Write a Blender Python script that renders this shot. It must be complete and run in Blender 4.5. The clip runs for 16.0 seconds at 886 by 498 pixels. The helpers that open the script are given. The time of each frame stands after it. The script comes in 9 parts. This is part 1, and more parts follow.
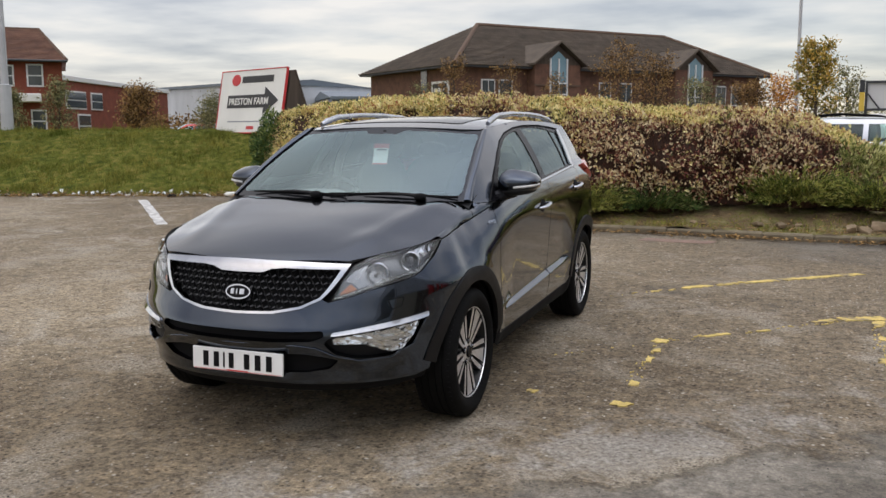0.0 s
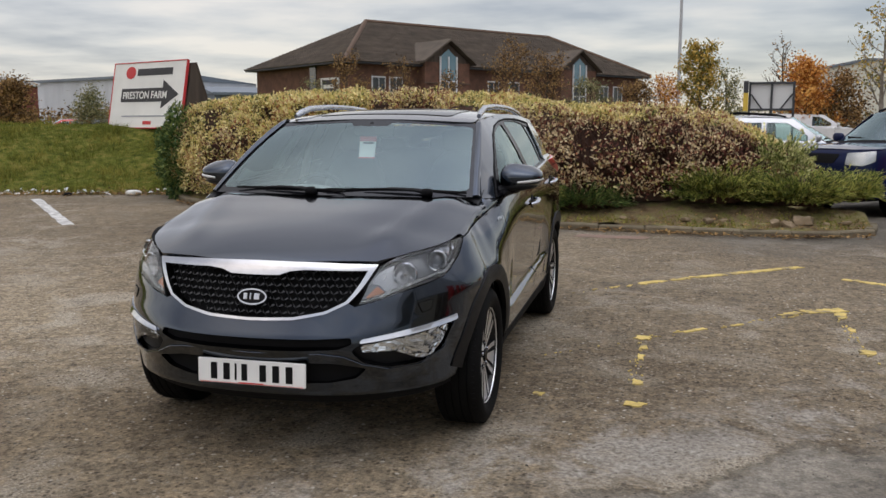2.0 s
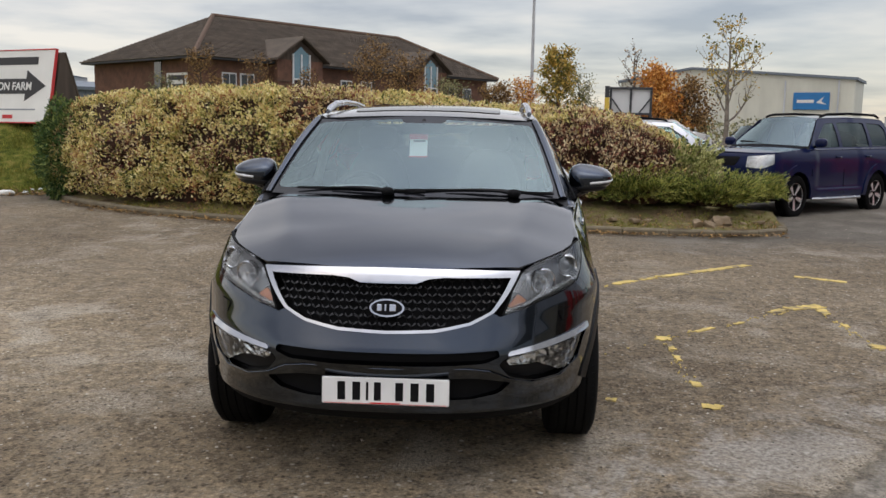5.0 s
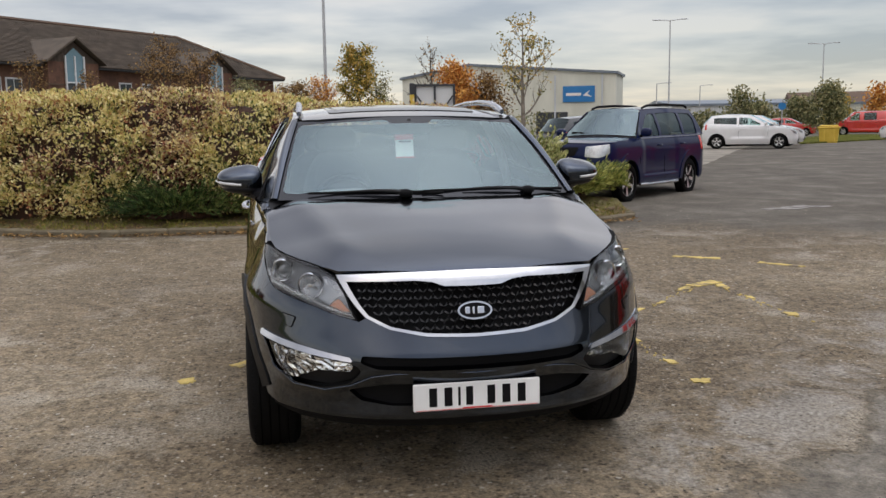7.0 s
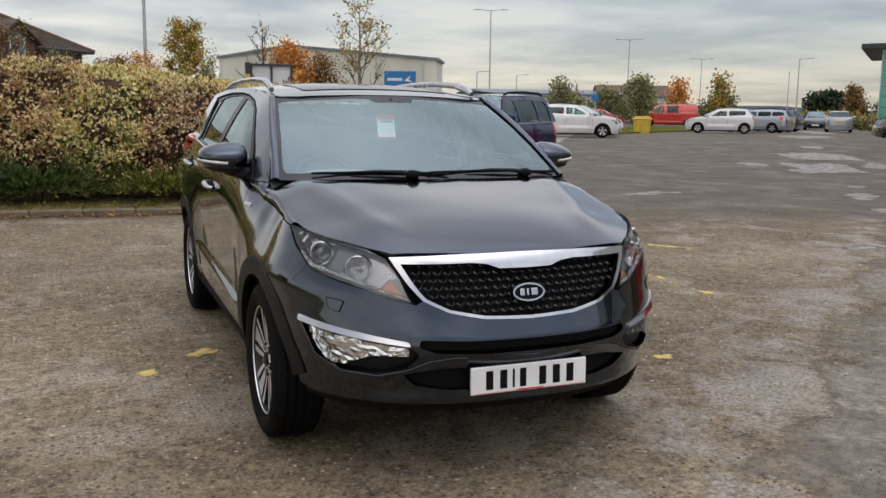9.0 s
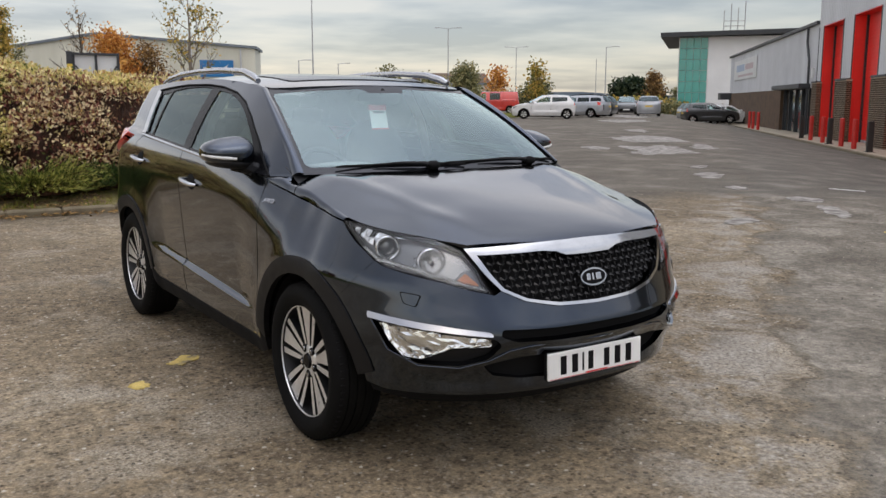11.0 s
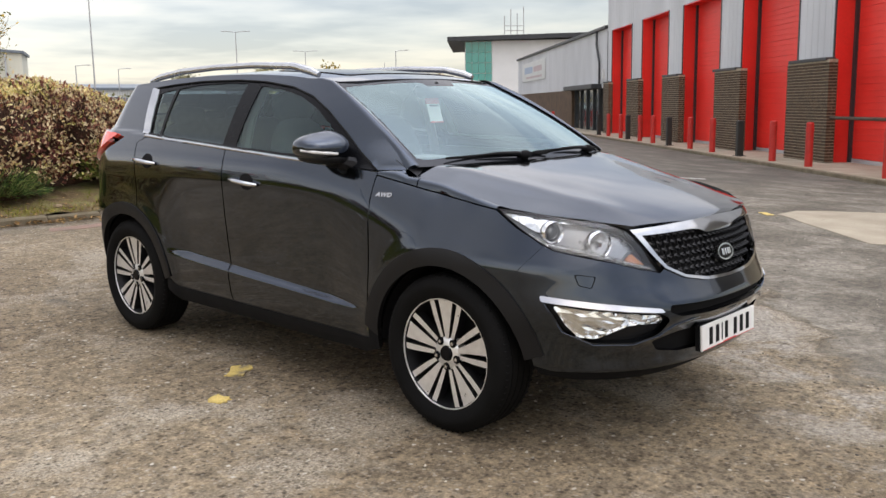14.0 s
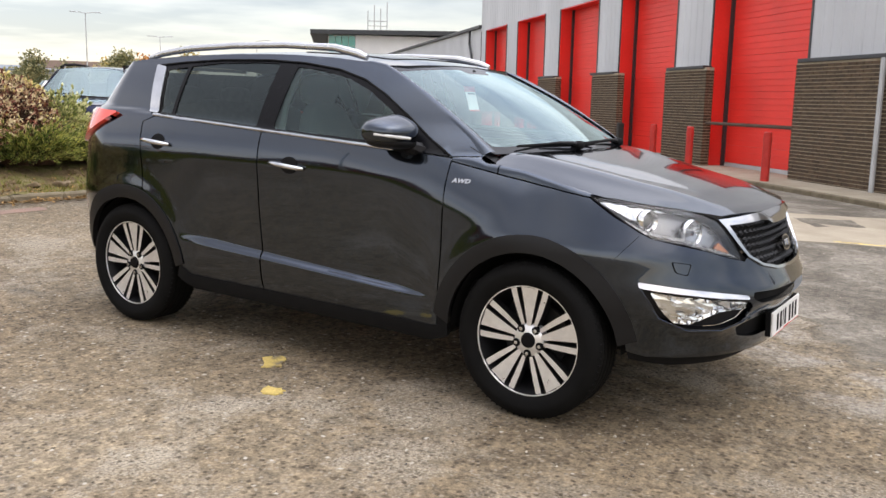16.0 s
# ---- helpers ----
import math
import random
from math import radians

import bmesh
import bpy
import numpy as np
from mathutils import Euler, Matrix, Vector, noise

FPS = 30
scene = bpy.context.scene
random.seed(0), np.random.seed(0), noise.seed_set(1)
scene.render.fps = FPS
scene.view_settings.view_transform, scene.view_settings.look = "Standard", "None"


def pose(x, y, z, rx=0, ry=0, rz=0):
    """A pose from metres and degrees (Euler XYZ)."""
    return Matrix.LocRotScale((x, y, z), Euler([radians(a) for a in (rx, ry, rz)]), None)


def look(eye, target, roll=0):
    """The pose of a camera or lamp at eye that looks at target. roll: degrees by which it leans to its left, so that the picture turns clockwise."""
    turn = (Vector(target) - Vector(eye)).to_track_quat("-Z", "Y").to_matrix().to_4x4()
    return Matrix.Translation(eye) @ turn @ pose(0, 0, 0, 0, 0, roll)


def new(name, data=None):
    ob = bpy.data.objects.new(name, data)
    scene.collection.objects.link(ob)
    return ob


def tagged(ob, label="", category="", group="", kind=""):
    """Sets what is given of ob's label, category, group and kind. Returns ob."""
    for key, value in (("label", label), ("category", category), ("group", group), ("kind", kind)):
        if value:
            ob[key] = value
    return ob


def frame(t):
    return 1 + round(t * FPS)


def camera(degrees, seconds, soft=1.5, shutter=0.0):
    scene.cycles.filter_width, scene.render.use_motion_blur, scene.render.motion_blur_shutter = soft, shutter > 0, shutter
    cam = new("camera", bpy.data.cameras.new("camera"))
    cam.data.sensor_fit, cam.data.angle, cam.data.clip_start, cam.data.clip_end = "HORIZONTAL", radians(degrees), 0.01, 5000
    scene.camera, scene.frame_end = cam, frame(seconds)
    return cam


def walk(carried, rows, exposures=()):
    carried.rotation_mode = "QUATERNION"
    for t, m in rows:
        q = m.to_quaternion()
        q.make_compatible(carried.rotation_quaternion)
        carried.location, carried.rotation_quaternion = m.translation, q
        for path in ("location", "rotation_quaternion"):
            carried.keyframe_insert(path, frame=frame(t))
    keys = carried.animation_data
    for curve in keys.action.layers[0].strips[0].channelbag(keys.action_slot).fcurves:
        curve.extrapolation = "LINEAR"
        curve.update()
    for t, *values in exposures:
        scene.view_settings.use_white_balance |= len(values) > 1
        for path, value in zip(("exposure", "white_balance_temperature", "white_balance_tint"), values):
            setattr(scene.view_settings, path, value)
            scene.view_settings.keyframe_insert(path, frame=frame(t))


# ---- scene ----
cam = camera(52.6, 16.0)
METRES, EYE, TILT, LEAN, TURN = 8.03, 1.532, 0.0, 0.0, 21.5
ROWS = [
    (0.0, 0.0, 0.0, 0.0, -0.02, -7.64, 0.18),
    (0.5, -0.016, 0.0201, 0.0002, -1.11, -6.56, -0.01),
    (1.0, -0.0437, 0.025, -0.001, -4.39, -6.78, -0.65),
    (1.5, -0.0693, 0.0241, -0.0015, -5.89, -7.33, -0.66),
    (2.0, -0.0844, 0.0388, -0.0042, -7.58, -7.77, -0.16),
    (2.5, -0.1035, 0.0568, -0.0033, -7.29, -7.87, 0.24),
    (3.0, -0.1332, 0.0595, -0.0043, -9.14, -7.18, 1.1),
    (3.5, -0.1592, 0.0629, -0.0066, -11.94, -7.29, 0.79),
    (6.0, -0.3053, 0.1402, -0.0076, -25.5, -7.6, -1.12),
    (6.5, -0.3468, 0.1499, -0.0051, -30.45, -7.85, -0.39),
    (7.0, -0.3693, 0.1727, -0.0073, -32.07, -7.72, 0.8),
    (7.5, -0.3898, 0.1933, -0.0065, -35.63, -7.78, 0.11),
    (8.0, -0.4251, 0.2058, -0.0066, -39.28, -8.16, -0.68),
    (8.5, -0.4474, 0.2213, -0.0083, -41.06, -8.37, -1.15),
    (9.0, -0.4593, 0.2501, -0.0093, -43.79, -8.73, -0.77),
    (11.5, -0.5612, 0.3646, -0.0094, -57.72, -8.88, -0.25),
    (12.0, -0.579, 0.3878, -0.011, -59.44, -8.36, -0.35),
    (12.5, -0.5859, 0.4187, -0.0128, -60.95, -8.79, 0.28),
    (13.0, -0.6101, 0.4476, -0.0135, -64.35, -8.33, 0.49),
    (13.5, -0.6289, 0.474, -0.0139, -67.08, -8.77, -0.19),
    (14.0, -0.6303, 0.5077, -0.0159, -69.24, -9.19, 0.88),
    (14.5, -0.6478, 0.5408, -0.0174, -72.56, -8.32, -0.79),
    (15.0, -0.6692, 0.5714, -0.0147, -73.82, -7.76, 0.47),
    (15.5, -0.6665, 0.6007, -0.0199, -76.48, -8.3, -0.22),
    (16.0, -0.6633, 0.6281, -0.0216, -78.39, -9.42, -1.23),
]
walk(cam, [(t, pose(2.507, -4.5, EYE, TILT, LEAN, TURN) @ pose(METRES * x, METRES * y, METRES * z, 90 + pitch, roll, yaw)) for t, x, y, z, yaw, pitch, roll in ROWS],
     [(0, -0.06, 7000, 13), (0.4, -0.34, 7000, 13), (0.9, -0.38, 7000, 13), (1.5, -0.27, 7000, 13), (3.5, -0.15, 7000, 13), (9, -0.12, 7000, 13), (12.5, 0.05, 7050, 13), (13.5, 0.12, 7100, 13), (14.1, 0.42, 7130, 13), (14.5, 0.41, 7150, 14), (15.5, 0.33, 7150, 14), (16, 0.63, 7150, 14)])

# ---- sky and light ----
SUN_EL, SUN_AZ = radians(42), radians(215)
world = bpy.data.worlds.new("overcast_sky")
scene.world = world
world.use_nodes = True


def build_sky():
    nt = world.node_tree
    nt.nodes.clear()
    N, L = nt.nodes.new, nt.links.new
    out = N("ShaderNodeOutputWorld")
    add = N("ShaderNodeAddShader")
    clear, cloud = N("ShaderNodeBackground"), N("ShaderNodeBackground")
    sky = N("ShaderNodeTexSky")
    sky.sky_type, sky.sun_disc = "NISHITA", False
    sky.sun_elevation, sky.sun_rotation = SUN_EL, SUN_AZ
    L(sky.outputs[0], clear.inputs[0])
    clear.inputs[1].default_value = 0.05
    tc, sep = N("ShaderNodeTexCoord"), N("ShaderNodeSeparateXYZ")
    L(tc.outputs["Generated"], sep.inputs[0])

    def mth(op, a, b):
        m = N("ShaderNodeMath")
        m.operation = op
        for i, v in enumerate((a, b)):
            if isinstance(v, (int, float)):
                m.inputs[i].default_value = v
            else:
                L(v, m.inputs[i])
        return m.outputs[0]

    up = mth("MAXIMUM", sep.outputs[2], 0.0)
    den = mth("ADD", up, 0.075)
    com = N("ShaderNodeCombineXYZ")
    L(mth("DIVIDE", sep.outputs[0], den), com.inputs[0])
    L(mth("DIVIDE", sep.outputs[1], den), com.inputs[1])
    n1, n2 = N("ShaderNodeTexNoise"), N("ShaderNodeTexNoise")
    for n, s, d in ((n1, 0.62, 7), (n2, 1.5, 6)):
        L(com.outputs[0], n.inputs["Vector"])
        n.inputs["Scale"].default_value, n.inputs["Detail"].default_value = s, d
        n.inputs["Roughness"].default_value = 0.5
    mix = mth("ADD", mth("MULTIPLY", n1.outputs[0], 0.7), mth("MULTIPLY", n2.outputs[0], 0.3))
    ramp = N("ShaderNodeValToRGB")
    L(mix, ramp.inputs[0])
    e = ramp.color_ramp.elements
    e[0].position, e[0].color = 0.40, (0.295, 0.318, 0.378, 1)
    e[1].position, e[1].color = 0.60, (0.66, 0.65, 0.64, 1)
    m = ramp.color_ramp.elements.new(0.50)
    m.color = (0.48, 0.50, 0.535, 1)
    # a pale clear strip low over the land, thick cloud overhead
    glow = N("ShaderNodeValToRGB")
    L(up, glow.inputs[0])
    g = glow.color_ramp.elements
    g[0].position, g[0].color = 0.0, (1.12, 1.05, 0.93, 1)
    g[1].position, g[1].color = 1.0, (4.75, 4.95, 5.35, 1)
    k = glow.color_ramp.elements.new(0.05)
    k.color = (0.90, 0.88, 0.855, 1)
    k = glow.color_ramp.elements.new(0.30)
    k.color = (0.93, 0.93, 0.935, 1)
    k = glow.color_ramp.elements.new(0.70)
    k.color = (1.08, 1.16, 1.30, 1)
    mul = N("ShaderNodeMix")
    mul.data_type, mul.blend_type = "RGBA", "MULTIPLY"
    mul.inputs[0].default_value = 1.0
    L(ramp.outputs[0], mul.inputs[6])
    L(glow.outputs[0], mul.inputs[7])
    # low cloud is thinner to the north-west; higher up it thins out over the workshop
    lift = N("ShaderNodeMapRange")
    L(up, lift.inputs[0])
    lift.interpolation_type = "SMOOTHSTEP"
    lift.inputs[1].default_value, lift.inputs[2].default_value = 0.14, 0.42
    lift.inputs[3].default_value, lift.inputs[4].default_value = -0.46, 0.55
    side = mth("ADD", mth("MULTIPLY", sep.outputs[0], lift.outputs[0]), mth("ADD", mth("MULTIPLY", sep.outputs[1], 0.12), 1.0))
    # and the high cloud is thinner again to the south
    thin = mth("MULTIPLY", mth("MAXIMUM", mth("MULTIPLY", sep.outputs[1], -1.0), 0.0), mth("ADD", lift.outputs[0], 0.46))
    side = mth("ADD", side, mth("MULTIPLY", thin, 0.75))
    L(mul.outputs[2], cloud.inputs[0])
    L(mth("MULTIPLY", side, 0.92), cloud.inputs[1])
    L(clear.outputs[0], add.inputs[0])
    L(cloud.outputs[0], add.inputs[1])
    L(add.outputs[0], out.inputs[0])


build_sky()
sun = new("sun", bpy.data.lights.new("sun", "SUN"))
sun.data.energy, sun.data.angle, sun.data.color = 0.6, radians(150), (1.0, 0.94, 0.86)
sun.matrix_world = look((0, 0, 30), (0.40 * 30, -0.30 * 30, 0))
scene.view_settings.exposure = 0.0

# ---- helpers for meshes and materials ----
def mesh_of(verts, faces, name="mesh", smooth=False):
    me = bpy.data.meshes.new(name)
    me.from_pydata([tuple(v) for v in verts], [], faces)
    me.validate()
    if smooth:
        me.polygons.foreach_set("use_smooth", [True] * len(me.polygons))
    return me


class Geo:
    """Verts and faces being gathered into one mesh."""

    def __init__(self):
        self.v, self.f = [], []

    def add(self, verts, faces):
        n = len(self.v)
        self.v += [tuple(p) for p in verts]
        self.f += [tuple(i + n for i in f) for f in faces]
        return self

    def box(self, x0, x1, y0, y1, z0, z1, bevel=0.0, m=None):
        b = min(bevel, (x1 - x0) / 2.01, (y1 - y0) / 2.01, (z1 - z0) / 2.01)
        if b <= 0:
            v = [(x, y, z) for z in (z0, z1) for x, y in ((x0, y0), (x1, y0), (x1, y1), (x0, y1))]
            f = [(3, 2, 1, 0), (4, 5, 6, 7), (0, 1, 5, 4), (1, 2, 6, 5), (2, 3, 7, 6), (3, 0, 4, 7)]
        else:
            v, f = [], []
            for z, i in ((z0, b), (z0 + b, 0), (z1 - b, 0), (z1, b)):
                ring = [(x0 + b, y0 + i), (x1 - b, y0 + i), (x1 - i, y0 + b), (x1 - i, y1 - b), (x1 - b, y1 - i), (x0 + b, y1 - i), (x0 + i, y1 - b), (x0 + i, y0 + b)]
                v += [(x, y, z) for x, y in ring]
            for k in range(3):
                f += [(8 * k + j, 8 * k + (j + 1) % 8, 8 * k + 8 + (j + 1) % 8, 8 * k + 8 + j) for j in range(8)]
            f += [tuple(range(7, -1, -1)), tuple(range(24, 32))]
        if m is not None:
            v = [m @ Vector(p) for p in v]
        return self.add(v, f)

    def tube(self, path, radii, seg=10, caps=True, squash=1.0):
        """A tube along a path; radii one or one for each point."""
        path = [Vector(p) for p in path]
        if isinstance(radii, (int, float)):
            radii = [radii] * len(path)
        v, f = [], []
        ref = None
        for i, p in enumerate(path):
            d = (path[min(i + 1, len(path) - 1)] - path[max(i - 1, 0)]).normalized()
            if ref is None:
                ref = Vector((0, 0, 1)) if abs(d.z) < 0.9 else Vector((1, 0, 0))
            a = d.cross(ref).normalized()
            b = a.cross(d).normalized()
            ref = b
            for k in range(seg):
                w = 2 * math.pi * k / seg
                v.append(p + (a * math.cos(w) + b * math.sin(w) * squash) * radii[i])
        for i in range(len(path) - 1):
            for k in range(seg):
                f.append((i * seg + k, i * seg + (k + 1) % seg, (i + 1) * seg + (k + 1) % seg, (i + 1) * seg + k))
        if caps:
            f += [tuple(range(seg - 1, -1, -1)), tuple(range((len(path) - 1) * seg, len(path) * seg))]
        return self.add(v, f)

    def spin(self, profile, seg=32, m=None):
        """A (radius, height) profile turned about the z axis."""
        v, f = [], []
        n = len(profile)
        for k in range(seg):
            w = 2 * math.pi * k / seg
            v += [(r * math.cos(w), r * math.sin(w), h) for r, h in profile]
        for k in range(seg):
            for i in range(n - 1):
                a, b = k * n + i, ((k + 1) % seg) * n + i
                f.append((a, b, b + 1, a + 1))
        if m is not None:
            v = [m @ Vector(p) for p in v]
        return self.add(v, f)

    def prism(self, poly, z0, z1, m=None):
        """A flat outline (x, y) raised from z0 to z1."""
        n = len(poly)
        v = [(x, y, z0) for x, y in poly] + [(x, y, z1) for x, y in poly]
        f = [tuple(range(n - 1, -1, -1)), tuple(range(n, 2 * n))] + [(i, (i + 1) % n, n + (i + 1) % n, n + i) for i in range(n)]
        if m is not None:
            v = [m @ Vector(p) for p in v]
        return self.add(v, f)

    def mesh(self, name="mesh", smooth=False):
        return mesh_of(self.v, self.f, name, smooth)


def smooth_by_angle(me, deg=35):
    bm = bmesh.new()
    bm.from_mesh(me)
    bmesh.ops.remove_doubles(bm, verts=bm.verts, dist=1e-5)
    lim = radians(deg)
    for e in bm.edges:
        e.smooth = len(e.link_faces) == 2 and e.calc_face_angle(0) < lim
    for p in bm.faces:
        p.smooth = True
    bm.to_mesh(me)
    bm.free()
    return me


def part(name, geo, material, parent=None, label="", smooth=0, m=None):
    me = geo.mesh(name) if isinstance(geo, Geo) else geo
    if smooth:
        smooth_by_angle(me, smooth)
    if material is not None and not me.materials:
        me.materials.append(material)
    ob = new(name, me)
    if parent is not None:
        ob.parent = parent
    if m is not None:
        ob.matrix_basis = m
    if label:
        tagged(ob, label)
    return ob


def thing(name, m, label, category, group="", kind=""):
    ob = new(name)
    ob.empty_display_size = 0.2
    ob.matrix_basis = m
    return tagged(ob, label, category, group, kind)


def piece(name, geo, material, label, category, group="", kind="", smooth=0, m=None):
    """A thing or a piece of the setting that is one mesh."""
    return tagged(part(name, geo, material, None, "", smooth, m), label, category, group, kind)


def lerp(a, b, t):
    return a + (b - a) * t


def sstep(t):
    t = min(max(t, 0.0), 1.0)
    return t * t * (3 - 2 * t)


def table(x, pts):
    """A smooth curve through (x, value) pairs."""
    if x <= pts[0][0]:
        return pts[0][1]
    if x >= pts[-1][0]:
        return pts[-1][1]
    n = len(pts)
    for i in range(n - 1):
        if pts[i][0] <= x <= pts[i + 1][0]:
            x0, y0 = pts[i]
            x1, y1 = pts[i + 1]
            h = x1 - x0

            def slope(j):
                if j <= 0 or j >= n - 1:
                    a = 0 if j <= 0 else n - 2
                    return (pts[a + 1][1] - pts[a][1]) / (pts[a + 1][0] - pts[a][0])
                d0 = (pts[j][1] - pts[j - 1][1]) / (pts[j][0] - pts[j - 1][0])
                d1 = (pts[j + 1][1] - pts[j][1]) / (pts[j + 1][0] - pts[j][0])
                return 0.0 if d0 * d1 <= 0 else 2 * d0 * d1 / (d0 + d1)

            t = (x - x0) / h
            return (2 * t**3 - 3 * t**2 + 1) * y0 + (t**3 - 2 * t**2 + t) * h * slope(i) + (-2 * t**3 + 3 * t**2) * y1 + (t**3 - t**2) * h * slope(i + 1)


def rgb(c):
    return (*c, 1) if len(c) == 3 else c


def mat(name, stops, scale=4.0, detail=6, rough=0.8, metal=0.0, bump=0.0, bscale=60.0, fine=0.0, fscale=150.0, rand=0.0, island=0.0,
        spec=0.5, coat=0.0, coat_rough=0.03, stretch=(1, 1, 1), rough_var=0.1, blotch=0.0, blscale=0.6, bdist=0.02):
    """A procedural surface: colours over a noise, fine grain, broad blotches, bump."""
    m = bpy.data.materials.new(name)
    m.use_nodes = True
    nt = m.node_tree
    N, L = nt.nodes.new, nt.links.new
    b = nt.nodes["Principled BSDF"]
    tc, mp = N("ShaderNodeTexCoord"), N("ShaderNodeMapping")
    L(tc.outputs["Object"], mp.inputs[0])
    mp.inputs["Scale"].default_value = stretch

    def noise_at(s, d=4):
        n = N("ShaderNodeTexNoise")
        L(mp.outputs[0], n.inputs["Vector"])
        n.inputs["Scale"].default_value, n.inputs["Detail"].default_value = s, d
        return n.outputs["Fac"]

    base = noise_at(scale, detail)
    ramp = N("ShaderNodeValToRGB")
    L(base, ramp.inputs[0])
    els = ramp.color_ramp.elements
    if len(stops) == 1:
        stops = [(0.3, tuple(c * 0.92 for c in stops[0])), (0.7, tuple(min(c * 1.06, 1) for c in stops[0]))]
    els[0].position, els[0].color = stops[0][0], rgb(stops[0][1])
    els[1].position, els[1].color = stops[-1][0], rgb(stops[-1][1])
    for p, c in stops[1:-1]:
        els.new(p).color = rgb(c)
    col = ramp.outputs[0]

    def scaled(col, fac, lo, hi):
        r = N("ShaderNodeMapRange")
        L(fac, r.inputs[0])
        r.inputs[1].default_value, r.inputs[2].default_value = 0.25, 0.75
        r.inputs[3].default_value, r.inputs[4].default_value = lo, hi
        v = N("ShaderNodeVectorMath")
        v.operation = "SCALE"
        L(col, v.inputs[0])
        L(r.outputs[0], v.inputs[3])
        return v.outputs[0]

    if fine:
        col = scaled(col, noise_at(fscale, 3), 1 - fine, 1 + fine)
    if blotch:
        col = scaled(col, noise_at(blscale, 5), 1 - blotch, 1 + blotch)
    for amount, node, sock in ((rand, "ShaderNodeObjectInfo", "Random"), (island, "ShaderNodeNewGeometry", "Random Per Island")):
        if amount:
            o = N(node)
            r = N("ShaderNodeMapRange")
            L(o.outputs[sock], r.inputs[0])
            r.inputs[3].default_value, r.inputs[4].default_value = 1 - amount, 1 + amount
            v = N("ShaderNodeVectorMath")
            v.operation = "SCALE"
            L(col, v.inputs[0])
            L(r.outputs[0], v.inputs[3])
            col = v.outputs[0]
    L(col, b.inputs["Base Color"])
    b.inputs["Metallic"].default_value = metal
    b.inputs["Specular IOR Level"].default_value = spec
    b.inputs["Coat Weight"].default_value = coat
    b.inputs["Coat Roughness"].default_value = coat_rough
    rr = N("ShaderNodeMapRange")
    L(base, rr.inputs[0])
    rr.inputs[3].default_value, rr.inputs[4].default_value = max(rough - rough_var, 0.02), min(rough + rough_var, 1)
    L(rr.outputs[0], b.inputs["Roughness"])
    if bump:
        bp = N("ShaderNodeBump")
        bp.inputs["Strength"].default_value, bp.inputs["Distance"].default_value = bump, bdist
        L(noise_at(bscale, 5), bp.inputs["Height"])
        L(bp.outputs[0], b.inputs["Normal"])
    return m


def glass(name, tint=(0.8, 0.9, 0.88), rough=0.0, dark=0.0, gain=1.5, floor=0.02, shine=(1, 1, 1)):
    """A thin pane: mostly see-through, with a mirror gloss that grows at a slant."""
    m = bpy.data.materials.new(name)
    m.use_nodes = True
    nt = m.node_tree
    N, L = nt.nodes.new, nt.links.new
    out = nt.nodes["Material Output"]
    nt.nodes.remove(nt.nodes["Principled BSDF"])
    fr, mx, tr, gl = N("ShaderNodeFresnel"), N("ShaderNodeMixShader"), N("ShaderNodeBsdfTransparent"), N("ShaderNodeBsdfGlossy")
    fr.inputs[0].default_value = 1.52
    tr.inputs[0].default_value = rgb(tuple(c * (1 - dark) for c in tint))
    gl.inputs["Color"].default_value, gl.inputs["Roughness"].default_value = rgb(shine), rough
    k = N("ShaderNodeMath")
    k.operation = "MULTIPLY_ADD"
    L(fr.outputs[0], k.inputs[0])
    k.inputs[1].default_value, k.inputs[2].default_value = gain, floor
    k.use_clamp = True
    L(k.outputs[0], mx.inputs[0])
    L(tr.outputs[0], mx.inputs[1])
    L(gl.outputs[0], mx.inputs[2])
    L(mx.outputs[0], out.inputs[0])
    return m

# ---- materials ----
M = {}
M["asphalt"] = None  # built below with its own nodes


